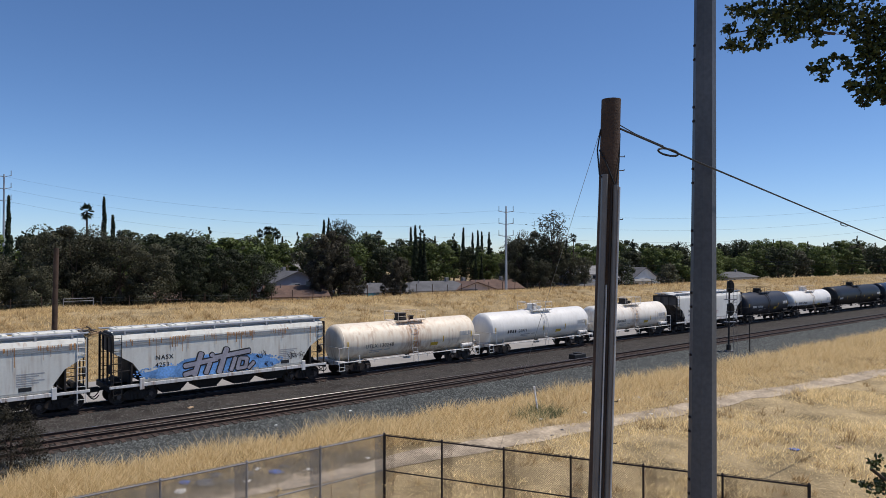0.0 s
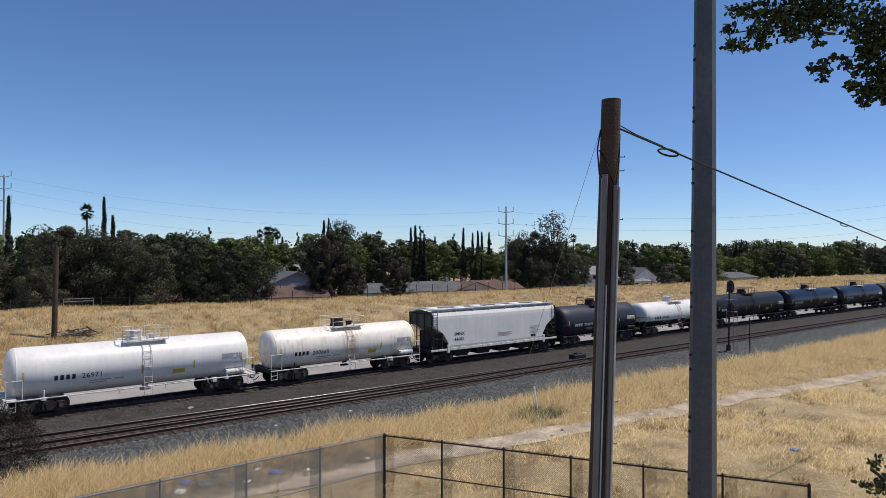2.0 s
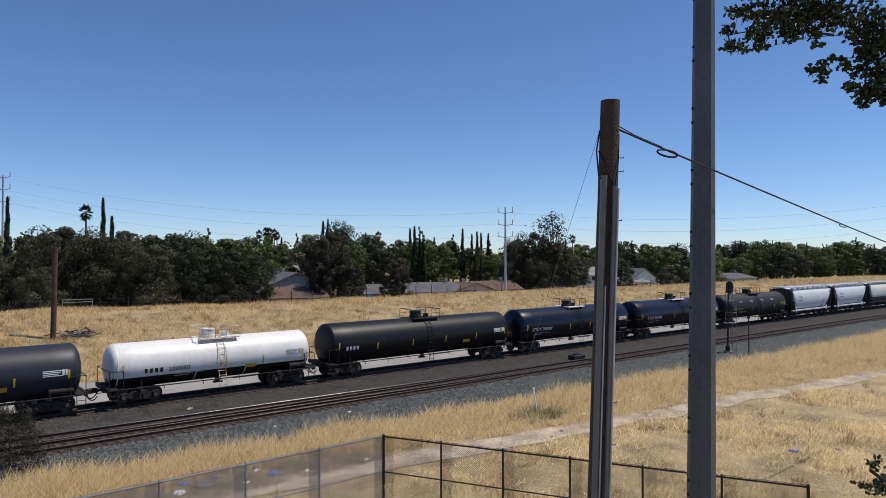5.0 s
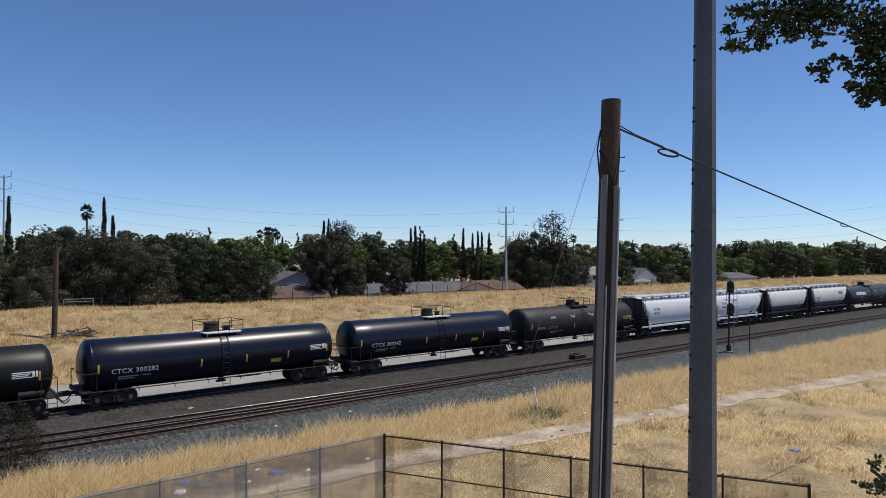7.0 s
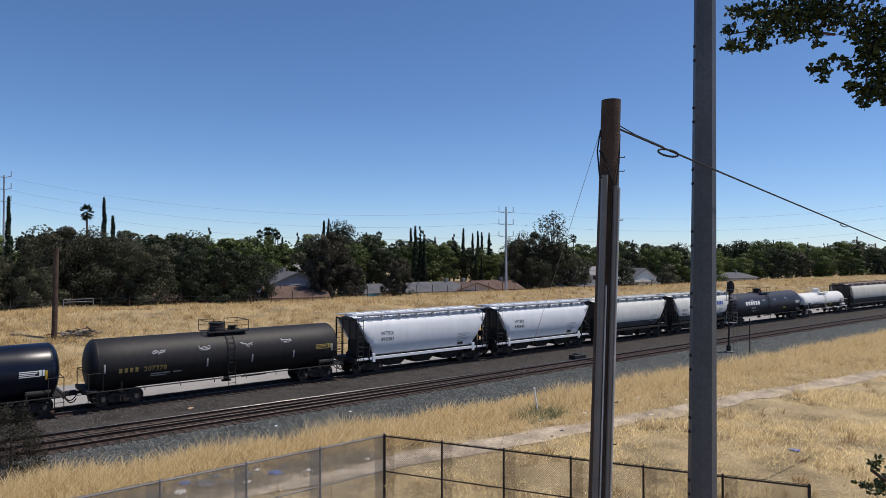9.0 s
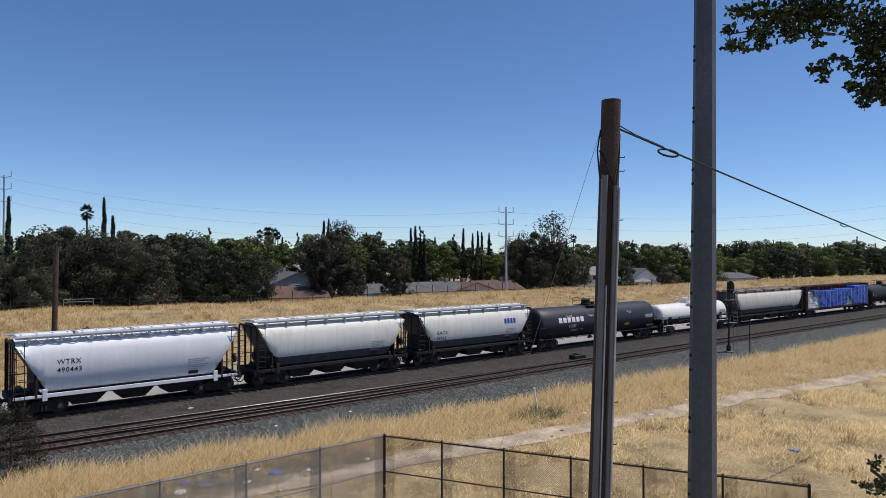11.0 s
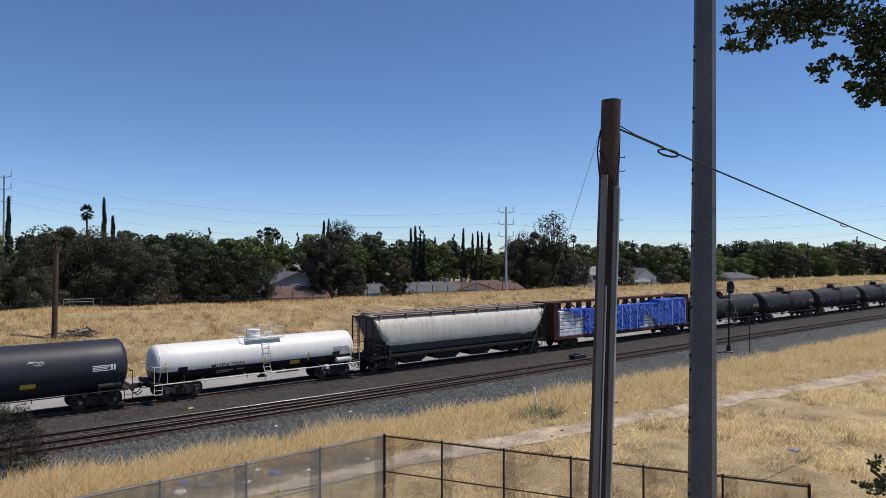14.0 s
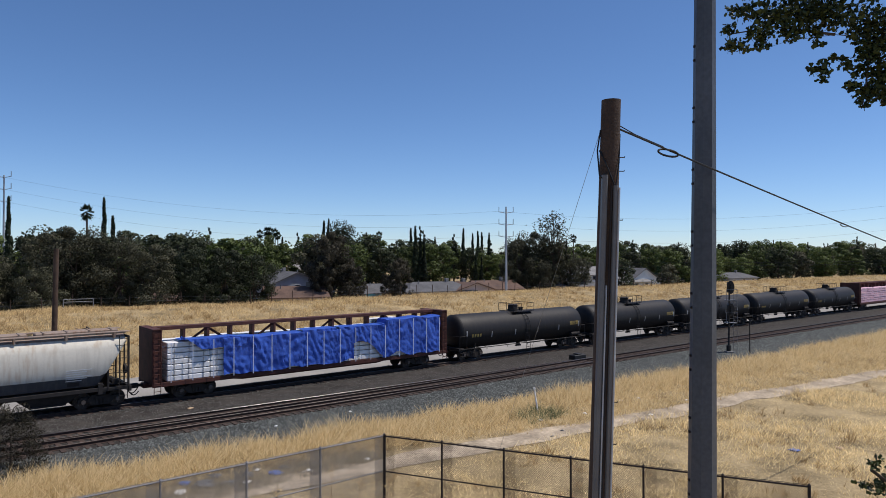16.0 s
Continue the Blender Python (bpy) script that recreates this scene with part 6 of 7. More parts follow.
rnd = random.Random(77)
TOWN = [make_tree("broad", 10, 100 + k, ("leaf_green", "leaf_dark", "leaf_lime", "leaf_green", "leaf_dark", "leaf_olive", "leaf_green")[k], "leafy green street tree among the houses", 22, 250, 0.42, 0.42 - 0.02 * (k % 3), 0.15 + 0.04 * (k % 2)) for k in range(7)]
EUC = [make_tree("euc", 12, 200 + k, "leaf_olive" if k % 2 == 0 else "leaf_dark", "large dark olive tree behind the levee", 44, 420, 0.25, 0.36, 0.06, droop=0.12, hollow=0.3, clump=0.8) for k in range(4)]
BUSHY = [make_tree("bushy", 10, 300 + k, "leaf_brown", "dense brownish dark bushy tree behind the levee", 34, 360, 0.28, 0.44, 0.06, hollow=0.35, clump=0.75) for k in range(2)]
CYP = [make_cypress(16, 1.15, 400 + k, "slim dark cypress standing above the trees") for k in range(2)]
PINE = [make_pine(14, 500 + k, "dark pointed conifer rising over the town trees") for k in range(2)]
PALM = make_palm(16, 600, "tall fan palm above the trees")
used = {}


def put(src, x, y, h, h0, wide=1.0):
    """The first call moves the model tree itself, later ones copy it."""
    turn = rnd.uniform(0, 360)
    if src.name not in used:
        used[src.name] = True
        src.matrix_basis = Matrix.Translation((x, y, 0)) @ pose(0, 0, 0, 0, 0, turn) @ Matrix.Diagonal((h / h0 * wide, h / h0 * wide, h / h0, 1))
        return src
    keep = src.matrix_basis.copy()
    src.matrix_basis = Matrix.Identity(4)
    ob = plant(src, x, y, h, h0, wide, turn)
    src.matrix_basis = keep
    return ob


# trees along the far foot of the levee: x, y, height
FRONT = [(-53, 88, 11.8), (-47.5, 86, 12.9), (-42.5, 88, 11.8), (-38, 87, 10.6), (-50, 93, 12), (-57, 84, 9.0), (-49, 81, 7.5)]
for k, (x, y, h) in enumerate(FRONT):
    put(EUC[(k % 2) * 2 if k != 4 else 1], x, y, h, 12, 1.05)
FRONT2 = [(-34, 92, 9.8), (-30.5, 93, 10.2), (-27.5, 97, 9.0), (-32, 89, 7.2), (-71, 92, 8.0), (-66, 86, 7.0), (-63, 90, 6.5)]
for k, (x, y, h) in enumerate(FRONT2):
    put(EUC[1 + 2 * (k % 2)], x, y, h, 12, 1.15)
FRONT3 = [(-18.2, 108, 12.9), (-16.0, 109, 9.0), (-19.8, 106, 7.0), (-14.4, 108, 7.5), (-7.5, 112, 8.6), (-8.8, 111, 6.0)]
for k, (x, y, h) in enumerate(FRONT3):
    put(BUSHY[k % 2], x, y, h, 10, 0.78)
FRONT4 = [(15.5, 136, 12.5), (18.5, 138, 14.2), (22.5, 139, 12.0), (26, 137, 9.5), (13, 134, 8.0), (29.5, 141, 8.5), (20.5, 133, 7.5)]
for k, (x, y, h) in enumerate(FRONT4):
    put(EUC[(k * 2) % 4], x, y, h, 12, 0.85)
sparse = make_tree("sparse", 17, 909, "leaf_olive", "tall thin-leaved tree with gaps in its crown", 22, 75, 0.40, 0.15, 0.45, name="tall_tree", hollow=0.1)
sparse.matrix_basis = pose(22.9, 138, 0, 0, 0, 40) @ Matrix.Diagonal((1.25, 1.25, 1.06, 1))
crown_pine = make_tree("stone_pine", 16, 911, "leaf_dark", "tall round-topped pine behind the trees", 12, 200, 0.4, 0.16, 0.72, name="pine_tree")
crown_pine.matrix_basis = pose(-26.0, 168, 0) @ Matrix.Diagonal((1, 1, 1.08, 1))
RIGHT = [(60, 176, 10.5), (66, 178, 9), (72, 182, 11), (95, 205, 10.5), (104, 208, 11), (112, 212, 10), (122, 214, 11.5), (132, 216, 11), (142, 218, 12), (88, 198, 8.5), (150, 222, 11), (42, 158, 8.0), (54, 160, 6.5)]
for k, (x, y, h) in enumerate(RIGHT):
    put(TOWN[k % 7], x, y, h, 10, 1.15)
for x, y, h in [(-71.4, 110, 18.1), (-55.7, 110, 17.9), (-30.3, 170, 17.2), (-29.1, 170, 17.7), (-9.1, 190, 16.2), (-6.2, 150, 15.0), (-5.1, 150, 12.7), (-4.2, 150, 12.1), (6.4, 210, 16.9), (9.7, 220, 15.7), (11.5, 220, 16.4)]:
    put(CYP[rnd.randrange(2)], x, y, h, 16, 0.75 if h > 17.5 else 1.0)
for x, y, h in [(12.8, 220, 16.0), (15.1, 220, 15.9), (-48, 200, 14.0), (-21.8, 190, 15.0), (-2.4, 200, 14.0), (22.6, 200, 14.4), (36.8, 200, 13.2), (7.3, 150, 8.9), (8.6, 150, 8.3), (17.4, 170, 11.8), (-56.7, 115, 15.2)]:
    put(CYP[rnd.randrange(2)], x, y, h, 16)
for x, y, h in [(-66.4, 190, 16.6), (-36.9, 170, 14.4), (-6.8, 200, 17.4), (-5.5, 190, 15.7), (3.4, 210, 15.4), (15.4, 220, 14.6), (65.3, 230, 14.0), (80.8, 230, 13.3), (109.6, 250, 14.1), (111.5, 250, 14.5), (113.2, 250, 13.2)]:
    put(PINE[rnd.randrange(2)], x, y, h, 14, rnd.uniform(0.7, 1.0))
for x, y, h in [(117.8, 250, 13.2), (121, 250, 13.7), (123.3, 250, 14.5), (126.3, 250, 14.1), (136.4, 250, 13.7), (142.3, 250, 13.2), (143.6, 250, 13.2), (142.4, 230, 15.2), (105.2, 250, 13.2), (161.7, 250, 13.2)]:
    put(PINE[rnd.randrange(2)], x, y, h, 14, rnd.uniform(0.6, 0.9))
for x, y, h in [(-61.3, 115, 17.2), (-52.0, 190, 15.8), (-50.1, 190, 16.6), (-49.1, 190, 16.5), (-47.7, 190, 16.2), (-46.9, 190, 15.4), (-17.2, 180, 15.0), (37.1, 190, 14.4)]:
    put(PALM, x, y, h, 16, 0.68)
# rows of street trees
for row, (l, gap) in enumerate(((126, 9.5), (140, 10), (156, 11), (176, 12))):
    s = 0.06 * l - 8
    while s < 3.0 * l:
        ll = l + rnd.uniform(-5, 5)
        p = sl(0, 0) + ALONG * s + ACROSS * ll
        dist = p.y
        h = 8.7 + dist * rnd.uniform(0.002, 0.024) + (0 if row else -1.2) + 2.2 * smooth01(5, -30, p.x)
        u = p.x / p.y
        gap_ = (-0.245 < u < -0.195 and p.y < 165) or (0.20 < u < 0.235 and p.y < 240) or (0.27 < u < 0.35 and p.y < 185)
        if not (row == 0 and -12 < p.x < 12) and not gap_:
            put(TOWN[rnd.randrange(7)], p.x, p.y, h, 10, rnd.uniform(0.95, 1.3))
        s += gap * rnd.uniform(0.8, 1.3) * (1 + s / 900)
# far woods
cs, rs, ks = [], [], []
for k in range(420):
    l = rnd.uniform(195, 420)
    s = rnd.uniform(0.0, 3.3) * l - 10
    p = ALONG * s + ACROSS * l
    h = 9.4 + p.y * rnd.uniform(-0.004, 0.014) + 2.0 * smooth01(0, -40, p.x)
    w = rnd.uniform(3.0, 5.0)
    cs += [(p.x, p.y, h * 0.62), (p.x + rnd.uniform(-2, 2), p.y, h * 0.30)]
    rs += [(w, w, h * 0.38), (w * 1.2, w, h * 0.34)]
    ks += [110, 60]
V, F = leaf_quads(cs, rs, ks, 1.15, RNG, 0.8, 0.6)
tagged(leaves("far_woods", V, F, "leaf_green"), "hazy band of green town trees at the horizon", "woods", kind="stuff")
# scrub along the back foot of the levee
cs, rs, ks = [], [], []
for k in range(90):
    s = rnd.uniform(0, 190)
    p = sl(s, rnd.uniform(97, 106))
    h = rnd.uniform(1.2, 3.2)
    cs.append((p.x, p.y, h * 0.5))
    rs.append((h * 0.7, h * 0.6, h * 0.55))
    ks.append(130)
V, F = leaf_quads(cs, rs, ks, 0.4, RNG, 0.6, 0.4)
tagged(leaves("scrub", V, F, "leaf_dark"), "dark green garden scrub behind the levee", "shrubs", kind="stuff")


# ---- grass ----
def blades(name, S, L, height, width, mat, label, zf=ground_z, lean=0.35, tall=None):
    n = len(S)
    rng = np.random.default_rng(len(name) * 7 + n)
    base = np.array([sl(a, b, zf(a, b) - 0.02) for a, b in zip(S, L)])
    ang = rng.uniform(0, 2 * math.pi, n)
    h = height * rng.uniform(0.5, 1.35, n)
    if tall is not None:
        h = h * tall
    d = np.stack([np.cos(ang), np.sin(ang), np.zeros(n)], 1)
    lean_v = rng.normal(0, lean, (n, 2)) * h[:, None]
    w = width * rng.uniform(0.6, 1.4, n)[:, None]
    tip = base + np.stack([lean_v[:, 0] + 0.12 * h, lean_v[:, 1], h], 1)
    side = np.cross(2 * d, tip - base)
    side /= np.linalg.norm(side, axis=1)[:, None]
    face_way = np.array(Vector((0, 0, 1)) - ACROSS)
    turn = np.where(side @ face_way < 0, -1.0, 1.0)[:, None]
    d, side = d * turn, side * turn
    V = np.stack([base - d * w, base + d * w, tip], 1).reshape(-1, 3)
    F = np.arange(3 * n).reshape(-1, 3)
    N = np.array((0, 0, 1.0)) + 0.75 * side
    N /= np.linalg.norm(N, axis=1)[:, None]
    return tagged(leaves(name, V, F, mat, normals=np.repeat(N, 3, axis=0)), label, "grass", kind="stuff")


def tufted(n, s0, s1, l0, l1, rng, clump=0.0, ease=1.0):
    s = s0 + (s1 - s0) * rng.random(n) ** ease
    l = rng.uniform(l0, l1, n)
    if clump:
        k = max(1, n // 14)
        cs_, cl_ = s[:k], l[:k]
        i = rng.integers(0, k, n)
        s = cs_[i] + rng.normal(0, clump, n)
        l = np.clip(cl_[i] + rng.normal(0, clump, n), l0, l1)
    return s, l


# tall fringe between ballast and path
S, L = tufted(190000, -4, 125, 18.5, 31.8, RNG, 0.22, 1.5)
edge = np.array([path_line(a, 24.4) + 24.45 for a in S])
edge = np.maximum(edge, np.array([27.5 - 0.28 * max(0, a - 14) for a in S]))
ok = (L > edge + RNG.normal(-0.12, 0.35, len(L))) & (L < np.array([31.3 + edge_shift(a) for a in S]))
S, L = S[ok], L[ok]
tallness = np.array([0.55 + 0.9 * smooth01(25, 28, b + 0.05 * a - 1) * (0.6 + 0.6 * noise.noise(Vector((a * 0.25, b * 0.25, 0)))) for a, b in zip(S, L)])
blades("grass_fringe", S, L, 0.56, 0.020, "straw_pale", "tall dry straw grass along the ballast edge", tall=np.clip(tallness, 0.25, 1.6), lean=0.7)
# field right of the path, short and trampled
S, L = tufted(150000, 6, 100, 2, 22.5, RNG, 0.3, 1.3)
edge = np.array([path_line(a, 22.2) + 22.15 for a in S])
ok = L < edge + RNG.normal(0.3, 0.35, len(L))
S, L = S[ok], L[ok]
patchy = np.array([max(0.15, 0.5 + 1.3 * noise.noise(Vector((a * 0.16, b * 0.16, 3)))) for a, b in zip(S, L)])
blades("field_grass", S, L, 0.34, 0.017, "straw", "trampled dry straw grass field", tall=patchy, lean=0.7)
# levee
S, L = tufted(170000, -2, 190, 53.0, 81.0, RNG, 0.35, 1.6)
patchy = np.array([max(0.35, 0.8 + 0.9 * noise.noise(Vector((a * 0.12, b * 0.2, 8)))) for a, b in zip(S, L)])
blades("levee_grass", S, L, 0.36, 0.024, "straw_dark", "dry golden grass covering the levee slope", tall=patchy, lean=0.7)
S, L = tufted(60000, 0, 170, 54.0, 80.0, RNG, 0.16, 1.4)
keep_ = np.array([noise.noise(Vector((a * 0.22, b * 0.45, 4))) + 0.5 * noise.noise(Vector((a * 0.9, b * 0.9, 1))) > 0.05 for a, b in zip(S, L)])
blades("levee_tufts", S[keep_], L[keep_], 0.50, 0.028, "straw_brown", "older brown grass tufts on the levee slope", lean=0.5)
S, L = tufted(26000, 8, 90, 2, 28, RNG, 0.14, 1.3)
keep_ = np.array([noise.noise(Vector((a * 0.2, b * 0.3, 14))) + 0.5 * noise.noise(Vector((a * 0.8, b * 0.8, 11))) > 0.12 and not 22.2 < b - path_line(a, b) < 24.6 for a, b in zip(S, L)])
blades("field_tufts", S[keep_], L[keep_], 0.36, 0.02, "straw_brown", "brown old grass tufts scattered in the dry field", lean=0.6)
S, L = tufted(30000, 150, 420, 55.0, 84.5, RNG, 0.7, 1.3)
blades("levee_grass_far", S, L, 0.45, 0.05, "straw_dark", "dry golden grass on the far levee slope", lean=0.45)
# green weeds by the marker post and along the yard fence
S, L = tufted(650, 26.8, 29.6, 25.0, 27.0, RNG, 0.25)
blades("weeds", S, L, 0.5, 0.02, "leaf_weed", "grey-green weeds in the dry grass", lean=0.6)
S, L = tufted(16000, -4, 17, 24.9, 27.9, RNG, 0.22)
blades("fence_weeds", S, L, 0.26, 0.014, "dead_weed", "dead weeds along the yard fence", lean=0.5)

# ballast stones
n = 185000
s = 0 + 130 * RNG.random(n) ** 1.4
l = RNG.uniform(28.0, 46.3, n)
keep_ = (~((np.minimum(np.abs(l - L_NEAR), np.abs(l - L_TRAIN)) < 1.4) & (RNG.random(n) < 0.82))) & (l > 31.3 + np.array([edge_shift(a) for a in s]))
s, l = s[keep_], l[keep_]
n = len(s)


def scatter_stones(s, l, r, mat, label):
    n = len(s)
    c = np.array([sl(a, b, ballast_z(a, b) + 0.012) for a, b in zip(s, l)])
    octa = np.array([(1, 0, 0), (0, 1, 0), (-1, 0, 0), (0, -1, 0), (0, 0, 1)], float)
    a = RNG.uniform(0, 2 * math.pi, n)
    rot = np.stack([np.stack([np.cos(a), -np.sin(a), 0 * a], 1), np.stack([np.sin(a), np.cos(a), 0 * a], 1), np.stack([0 * a, 0 * a, 1 + 0 * a], 1)], 1)
    off = np.einsum("nij,kj->nki", rot, octa) * (r[:, None, None] * RNG.uniform(0.6, 1.3, (n, 5, 1)))
    V = (c[:, None, :] + off).reshape(-1, 3)
    tri = np.array([(0, 1, 4), (1, 2, 4), (2, 3, 4), (3, 0, 4)])
    F = (tri[None] + 5 * np.arange(n)[:, None, None]).reshape(-1, 3)
    tagged(leaves("ballast_stones", V, F, mat), label, "ballast", kind="stuff")


r = RNG.uniform(0.022, 0.058, n)
near_ = l < L_NEAR - 1.3
scatter_stones(s[near_], l[near_], r[near_] * 1.15, "stone", "loose grey-green ballast stones on the bank")
scatter_stones(s[~near_], l[~near_], r[~near_], "stone_dark", "grimy dark ballast stones between the tracks")

# ---- oak boughs hanging into view, bush, weeds, litter ----
def oak_leaf_cards(pts, rng, size):
    """Small lobed leaves: six-sided cards, cupped a little."""
    V, F = [], []
    for p in pts:
        a = Vector(rng.normal(size=3)).normalized()
        b = a.cross(Vector(rng.normal(size=3))).normalized()
        nn = a.cross(b)
        L_ = size * rng.uniform(0.7, 1.3)
        W = L_ * 0.40
        i = len(V)
        for u, v, w in ((0, 0, 0), (0.25, 0.85, 0.10), (0.5, 0.6, 0.05), (0.85, 0.8, 0.12), (1.0, 0.0, 0.0), (0.85, -0.8, 0.12), (0.5, -0.6, 0.05), (0.25, -0.85, 0.10)):
            V.append(p + a * (u * L_) + b * (v * W) + nn * (w * L_))
        F += [(i, i + 1, i + 2, i + 6, ), (i, i + 6, i + 7, i), ]
        F[-1] = (i, i + 6, i + 7, i + 7)
        F += [(i + 2, i + 3, i + 4, i + 6), (i + 4, i + 5, i + 6, i + 6)]
    return V, [tuple(dict.fromkeys(f)) for f in F]


oak = thing("oak_tree", "oak boughs with dark lobed leaves hanging into view", "tree")
rng = np.random.default_rng(31)
bm = B()
rod(bm, (11.5, 7.5, -0.6), (11.0, 7.5, 6.0), 0.42, 10, 0.32)
rod(bm, (11.0, 7.5, 6.0), (10.2, 7.6, 11.5), 0.32, 10, 0.2)
part("trunk", bm, "bark", oak)
OAK_Y = 8.0


def bough_point(u, v, dy=0.0):
    """Point of the bough sheet: u to the right of and v above a corner at (3.4, 11.7), in centimetres."""
    return Vector((3.4 + u * 0.01, OAK_Y + dy, 11.75 + v * 0.01))


BOUGHS = [[(10.3, 7.6, 11.0), bough_point(310, -60), bough_point(208, -47), bough_point(130, -40), bough_point(76, -47), bough_point(54, -54)],
          [bough_point(130, -40), bough_point(62, -27, 0.1), bough_point(10, -36, 0.1)],
          [(10.4, 7.6, 10.2), bough_point(310, -80), bough_point(210, -73), bough_point(170, -67), bough_point(130, -67), bough_point(103, -80)],
          [bough_point(170, -67), bough_point(167, -100), bough_point(162, -126)],
          [bough_point(208, -47), bough_point(157, -13, 0.1), bough_point(90, -10, 0.1), bough_point(16, -8, 0.1)]]
for pts in BOUGHS:
    bm = B()
    r = 0.018
    for a, b in zip(pts, pts[1:]):
        rod(bm, a, b, r, 6, r * 0.6)
        r *= 0.6
    part("limb", bm, "bark", oak)
CLUMPS = [(11, -12, 9), (3, -34, 9), (7, -53, 10), (17, -55, 7), (33, -13, 15), (40, -37, 16), (42, -53, 9), (60, -20, 20), (77, -37, 15), (87, -13, 23), (114, -17, 24), (104, -39, 9),
          (110, -51, 5), (144, -17, 27), (175, -24, 27), (158, -40, 15), (181, -54, 20), (165, -64, 12), (175, -81, 17), (187, -94, 17), (158, -84, 8), (151, -101, 9), (163, -111, 10),
          (178, -108, 15), (163, -124, 6), (144, -74, 8), (114, -76, 9), (104, -82, 5), (118, -86, 7), (116, -94, 4), (130, -67, 5), (192, -118, 9), (225, -40, 54), (225, -101, 40),
          (280, -27, 68), (77, 20, 27), (130, 27, 40), (185, 34, 40), (30, 14, 16)]
CLUMPS = [(*bough_point(u, v), r * 0.0092, int((0.5 if u < 140 or v < -50 else 0.3) * r * r) + 10) for u, v, r in CLUMPS]
LOW = [(5.02, 8.0, 5.98, 0.07, 24), (5.15, 8.0, 6.22, 0.09, 40), (5.22, 8.0, 5.92, 0.12, 80), (5.4, 8.0, 6.0, 0.13, 90), (5.6, 8.0, 5.8, 0.2, 60)]
pts = []
for x, y, z, r, k in CLUMPS + LOW:
    v = rng.normal(size=(k, 3))
    v /= np.linalg.norm(v, axis=1)[:, None]
    v *= r * rng.random((k, 1)) ** 0.45
    pts += [Vector((x + q[0] * 1.25, y + q[1], z + q[2] * 0.9)) for q in v]
V, F = oak_leaf_cards(pts, rng, 0.060)
part("crown", (V, [], F), "leaf_oak", oak)
part("limb", pipe(B(), [(10.8, 7.6, 6.0), (7.0, 8.0, 5.6), (5.5, 8.0, 5.85), (5.1, 8.0, 6.15)], 0.02), "bark", oak)

bush = thing("juniper_bush", "dark brownish green bush beside the tracks", "bush")
cs, rs, ks = [], [], []
for k in range(26):
    a, f = k * 2.4, k / 26
    q = 1.05 * math.sqrt(1 - f * f)
    cs.append((-17.7 + q * 1.0 * math.cos(a), 27.5 + q * math.sin(a), -0.3 + 2.7 * f))
    rs.append((0.62 - 0.28 * f, 0.62 - 0.28 * f, 0.42))
    ks.append(330)
V, F = leaf_quads(cs, rs, ks, 0.13, RNG, 0.22, 0.2)
leaves("crown", V, F, "leaf_bush", bush)
part("trunk", rod(B(), (-17.7, 27.5, -0.6), (-17.7, 27.5, 1.6), 0.07, 6, 0.02), "bark", bush)

# tall dead weeds by the fence
for k, (s, l, h) in enumerate(((11.6, 20.2, 2.3), (9.3, 19.6, 2.2), (12.6, 20.0, 1.7), (10.4, 19.2, 1.6), (13.4, 19.4, 1.4))):
    we = thing("dead_weed", "tall dry brown weed stalk by the fence", "weed", group="weeds by the fence")
    p = sl(s, l, -0.65)
    bm = B()
    rod(bm, p, p + Vector((0.05, 0, h)), 0.014, 5, 0.006)
    for q in range(9):
        z = h * (0.35 + 0.065 * q)
        a = q * 2.4
        rod(bm, p + Vector((0.02, 0, z)), p + Vector((0.02 + 0.28 * math.cos(a), 0.28 * math.sin(a), z + 0.22)), 0.007, 4, 0.003)
    part("stalk", bm, "litter_tan" if k != 1 else "bark", we)
    V, F = leaf_quads([(p.x, p.y, p.z + h * 0.85)], [(0.25, 0.25, 0.3)], [70 if k == 1 else 30], 0.06, RNG, 0.5, 0.1)
    leaves("seed_head", V, F, "straw_dark", we)

# litter
rl = random.Random(8)


def litter(s, l, size, mat, label, name="litter_scrap", flat=0.35):
    bm = B()
    n = 7
    z = ground_z(s, l) if not 31 < l < 46.5 else ballast_z(s, l)
    p = sl(s, l, z + size * flat * 0.5)
    rings = []
    for f, rr in ((-0.5, 0.55), (-0.1, 1.0), (0.25, 0.85), (0.5, 0.35)):
        rings.append([p + Vector((size * rr * rl.uniform(0.25, 1.25) * math.cos(2 * math.pi * k / n), size * rr * rl.uniform(0.25, 1.25) * math.sin(2 * math.pi * k / n), size * flat * 2 * f + 0.02)) for k in range(n)])
    loft(bm, rings)
    bmesh.ops.recalc_face_normals(bm, faces=bm.faces[:])
    return tagged(part(name, bm, mat), label, "litter", group="litter on the ground")


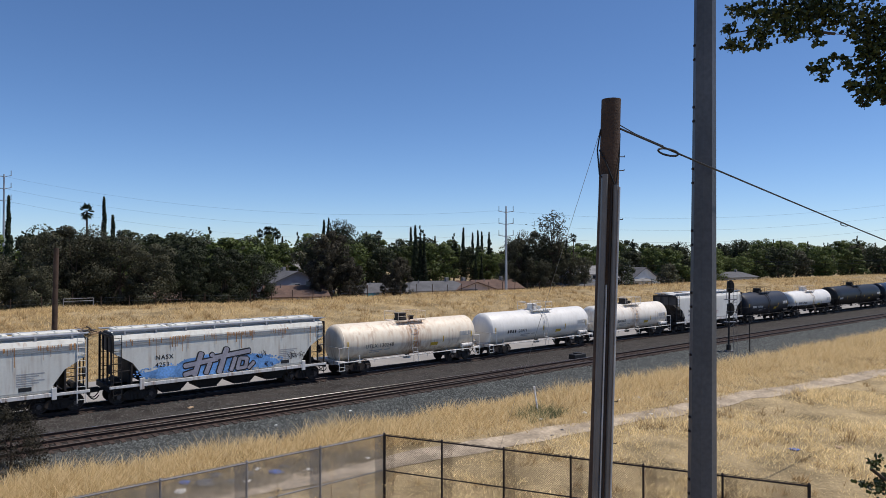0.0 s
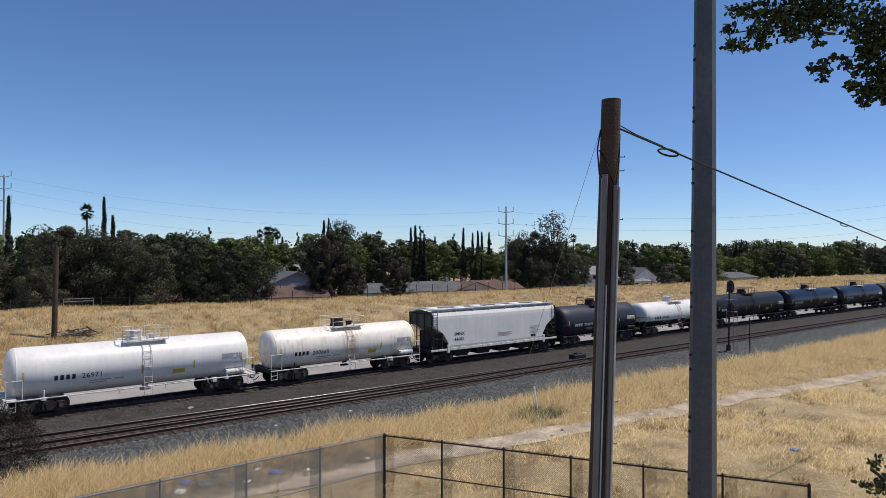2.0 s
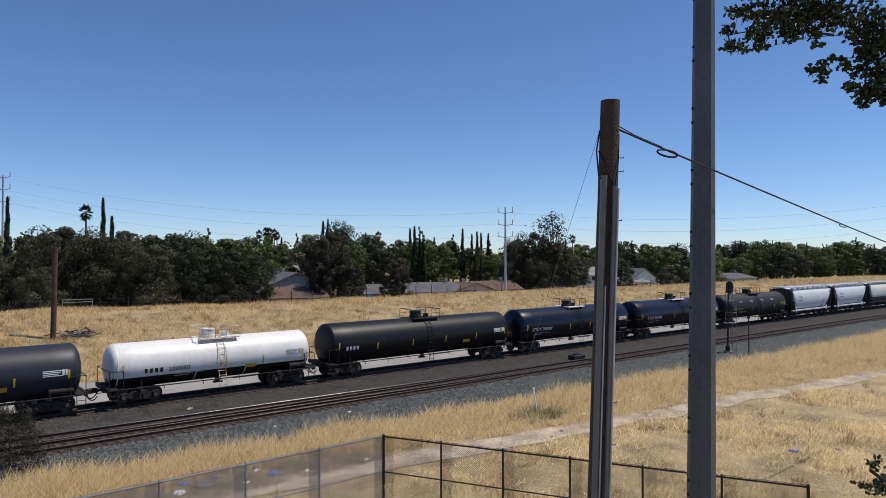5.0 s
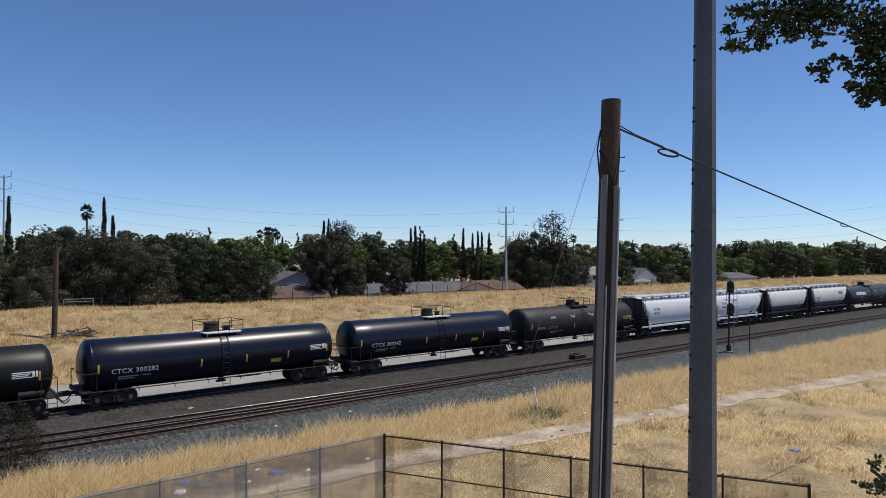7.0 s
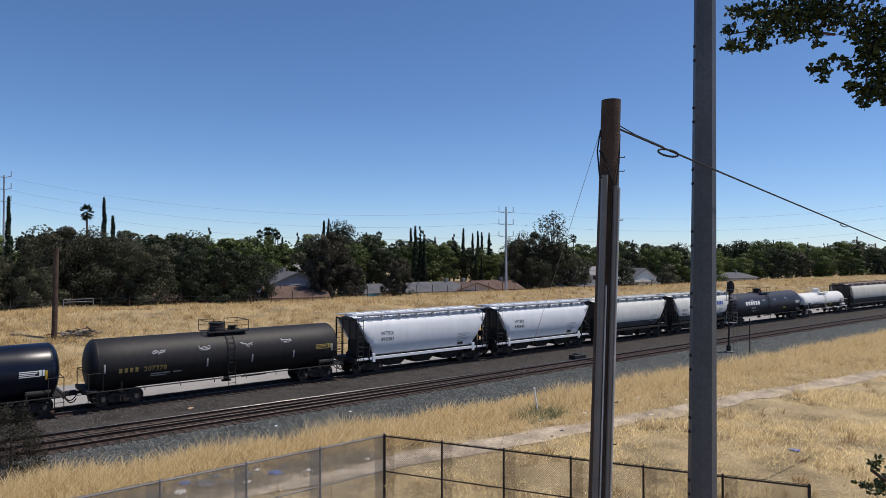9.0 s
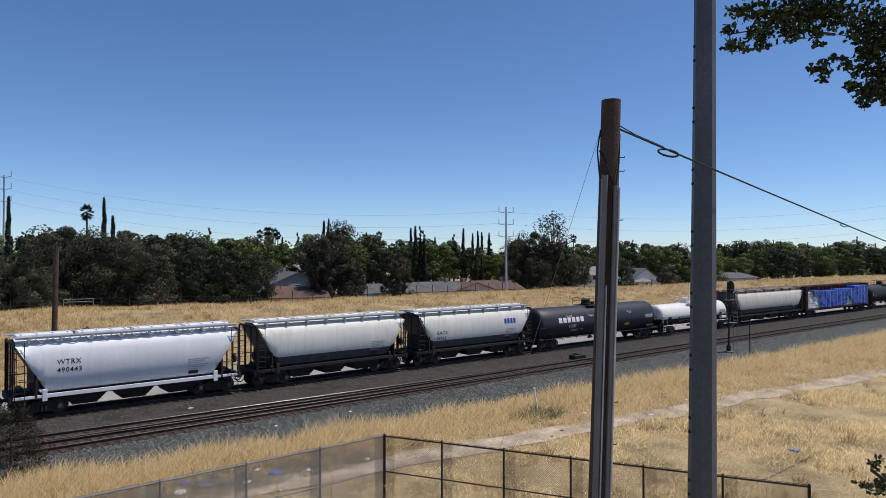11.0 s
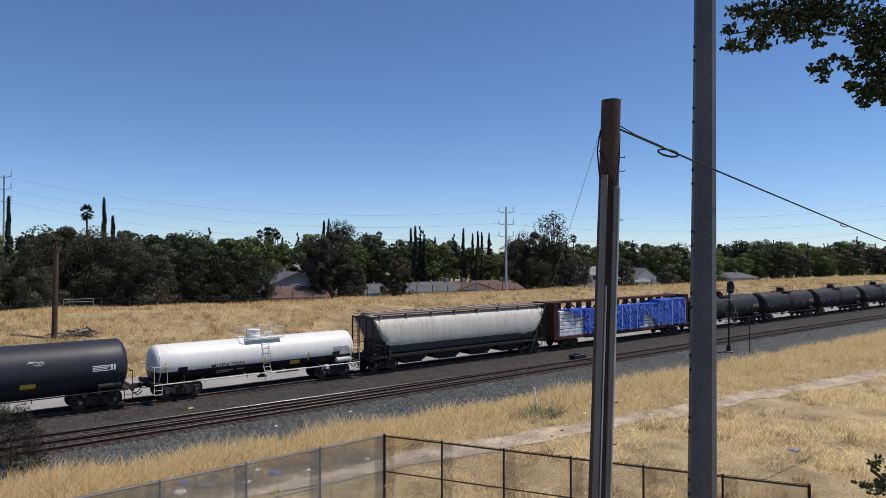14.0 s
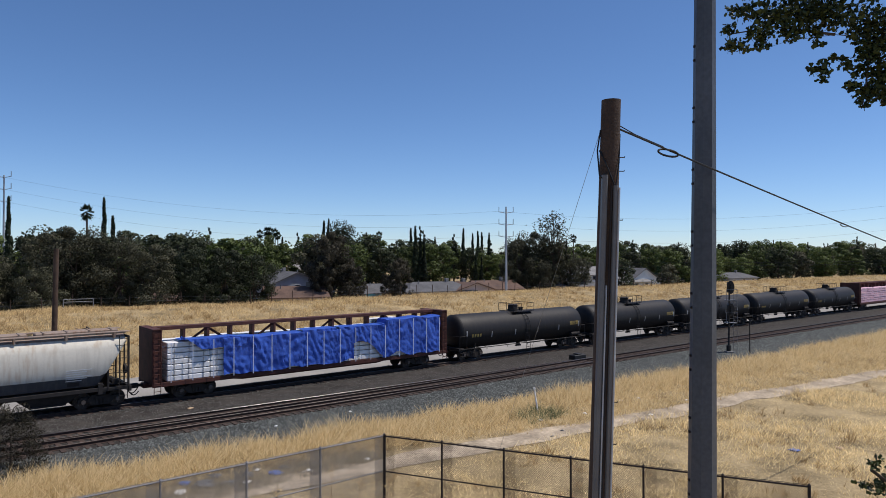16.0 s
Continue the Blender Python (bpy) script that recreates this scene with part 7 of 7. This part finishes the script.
for s, l, z in ((27.6, 25.2, 0.16), (29.7, 25.2, 0.13), (30.6, 24.6, 0.17), (35.2, 25.6, 0.2), (36.8, 25.3, 0.12), (33.5, 22.2, 0.13), (20.3, 33.2, 0.1), (15.6, 32.9, 0.12), (38.5, 23.0, 0.12)):
    litter(s, l, z, "litter_white", "crumpled white paper scrap lying in dry grass")
for s, l, z, mt in ((12.4, 26.2, 0.34, "litter_blue"), (11.4, 26.6, 0.42, "litter_grey"), (10.4, 26.1, 0.36, "litter_grey"), (9.6, 26.6, 0.5, "litter_grey"), (8.6, 26.3, 0.3, "litter_white"), (12.0, 27.1, 0.22, "litter_white"),
                    (13.6, 25.6, 0.26, "litter_white"), (10.2, 27.3, 0.4, "litter_grey"), (9.0, 27.2, 0.34, "litter_blue"), (13.0, 26.7, 0.3, "litter_grey"), (11.0, 25.8, 0.25, "litter_white"), (16.4, 25.4, 0.2, "litter_white")):
    litter(s, l, z, mt, "heap of dumped rubbish beside the fence", "rubbish", 0.22)
litter(33.2, 14.2, 0.3, "litter_blue", "flattened blue and white rubbish in the field", "rubbish", 0.15)
litter(35.3, 13.0, 0.3, "litter_tan", "flattened cardboard in the field", "cardboard", 0.12)
litter(13.6, 40.1, 0.2, "litter_tan", "tan scrap lying on ballast", "litter_scrap", 0.3)
litter(25.6, 22.6, 0.12, "litter_grey", "dark scrap on the dirt path")
litter(26.8, 23.0, 0.12, "litter_grey", "dark scrap on the dirt path")

# brush pile at the levee foot, old sleepers by the ballast
bp_ = thing("brush_pile", "pile of dry broken branches at the levee foot", "brush pile")
for k in range(40):
    p = sl(12.5 + rl.uniform(-1.6, 1.6), 66.6 + rl.uniform(-0.8, 0.8), 0)
    p.z = ground_z(12.5, 66.6) + rl.uniform(0, 0.5)
    a = rl.uniform(0, 6.3)
    tube("branch", [p, p + Vector((1.1 * math.cos(a), 1.1 * math.sin(a), rl.uniform(-0.2, 0.35)))], rl.uniform(0.03, 0.07), rl.choice(["bark", "litter_grey", "litter_tan"]), bp_, 5)
for k, (s, l) in enumerate(((36.5, 28.6), (37.1, 28.9), (37.8, 28.4))):
    bm = B()
    box(bm, -0.9, 0.9, -0.12, 0.12, 0, 0.2, 0.02)
    ob = tagged(part("timber", bm, "litter_tan"), "weathered old timber lying in dry grass", "timber", group="old timbers")
    ob.matrix_basis = Matrix.Translation(sl(s, l, ground_z(s, l) + 0.1 * k)) @ pose(0, 0, 0, 0, 4, 20 + 25 * k)


# ---- what moves ----
def train_way(t):
    """Metres that the train has run by t seconds."""
    return 17.25 * t + 0.015 * t * abs(t)


def motions():
    ticks = [-1, -0.5] + [0.5 * k for k in range(33)] + [16.5, 17]
    for ob, s0 in TRAIN:
        rows = []
        for t in ticks:
            s = s0 - train_way(t)
            rows.append((t, Matrix.Translation(sl(s, L_TRAIN)) @ pose(0, 0, 0, 0, 0, math.degrees(heading(s)))))
        walk(ob, rows)
    # wheels roll: one run of keys for the leading and one for the trailing axle of a truck, shared by all trucks
    keyed = {}
    for w, wx in WHEELSETS:
        if wx not in keyed:
            rows = []
            for k in range(0, 16 * FPS + 1):
                t = k / FPS
                rows.append((t, pose(wx, 0, WHEEL_R, 0, -math.degrees(train_way(t) / WHEEL_R) % 360, 0)))
            walk(w, rows)
            keyed[wx] = w
        else:
            src = keyed[wx].animation_data
            w.rotation_mode = "QUATERNION"
            w.animation_data_create()
            w.animation_data.action = src.action
            w.animation_data.action_slot = src.action_slot


motions()
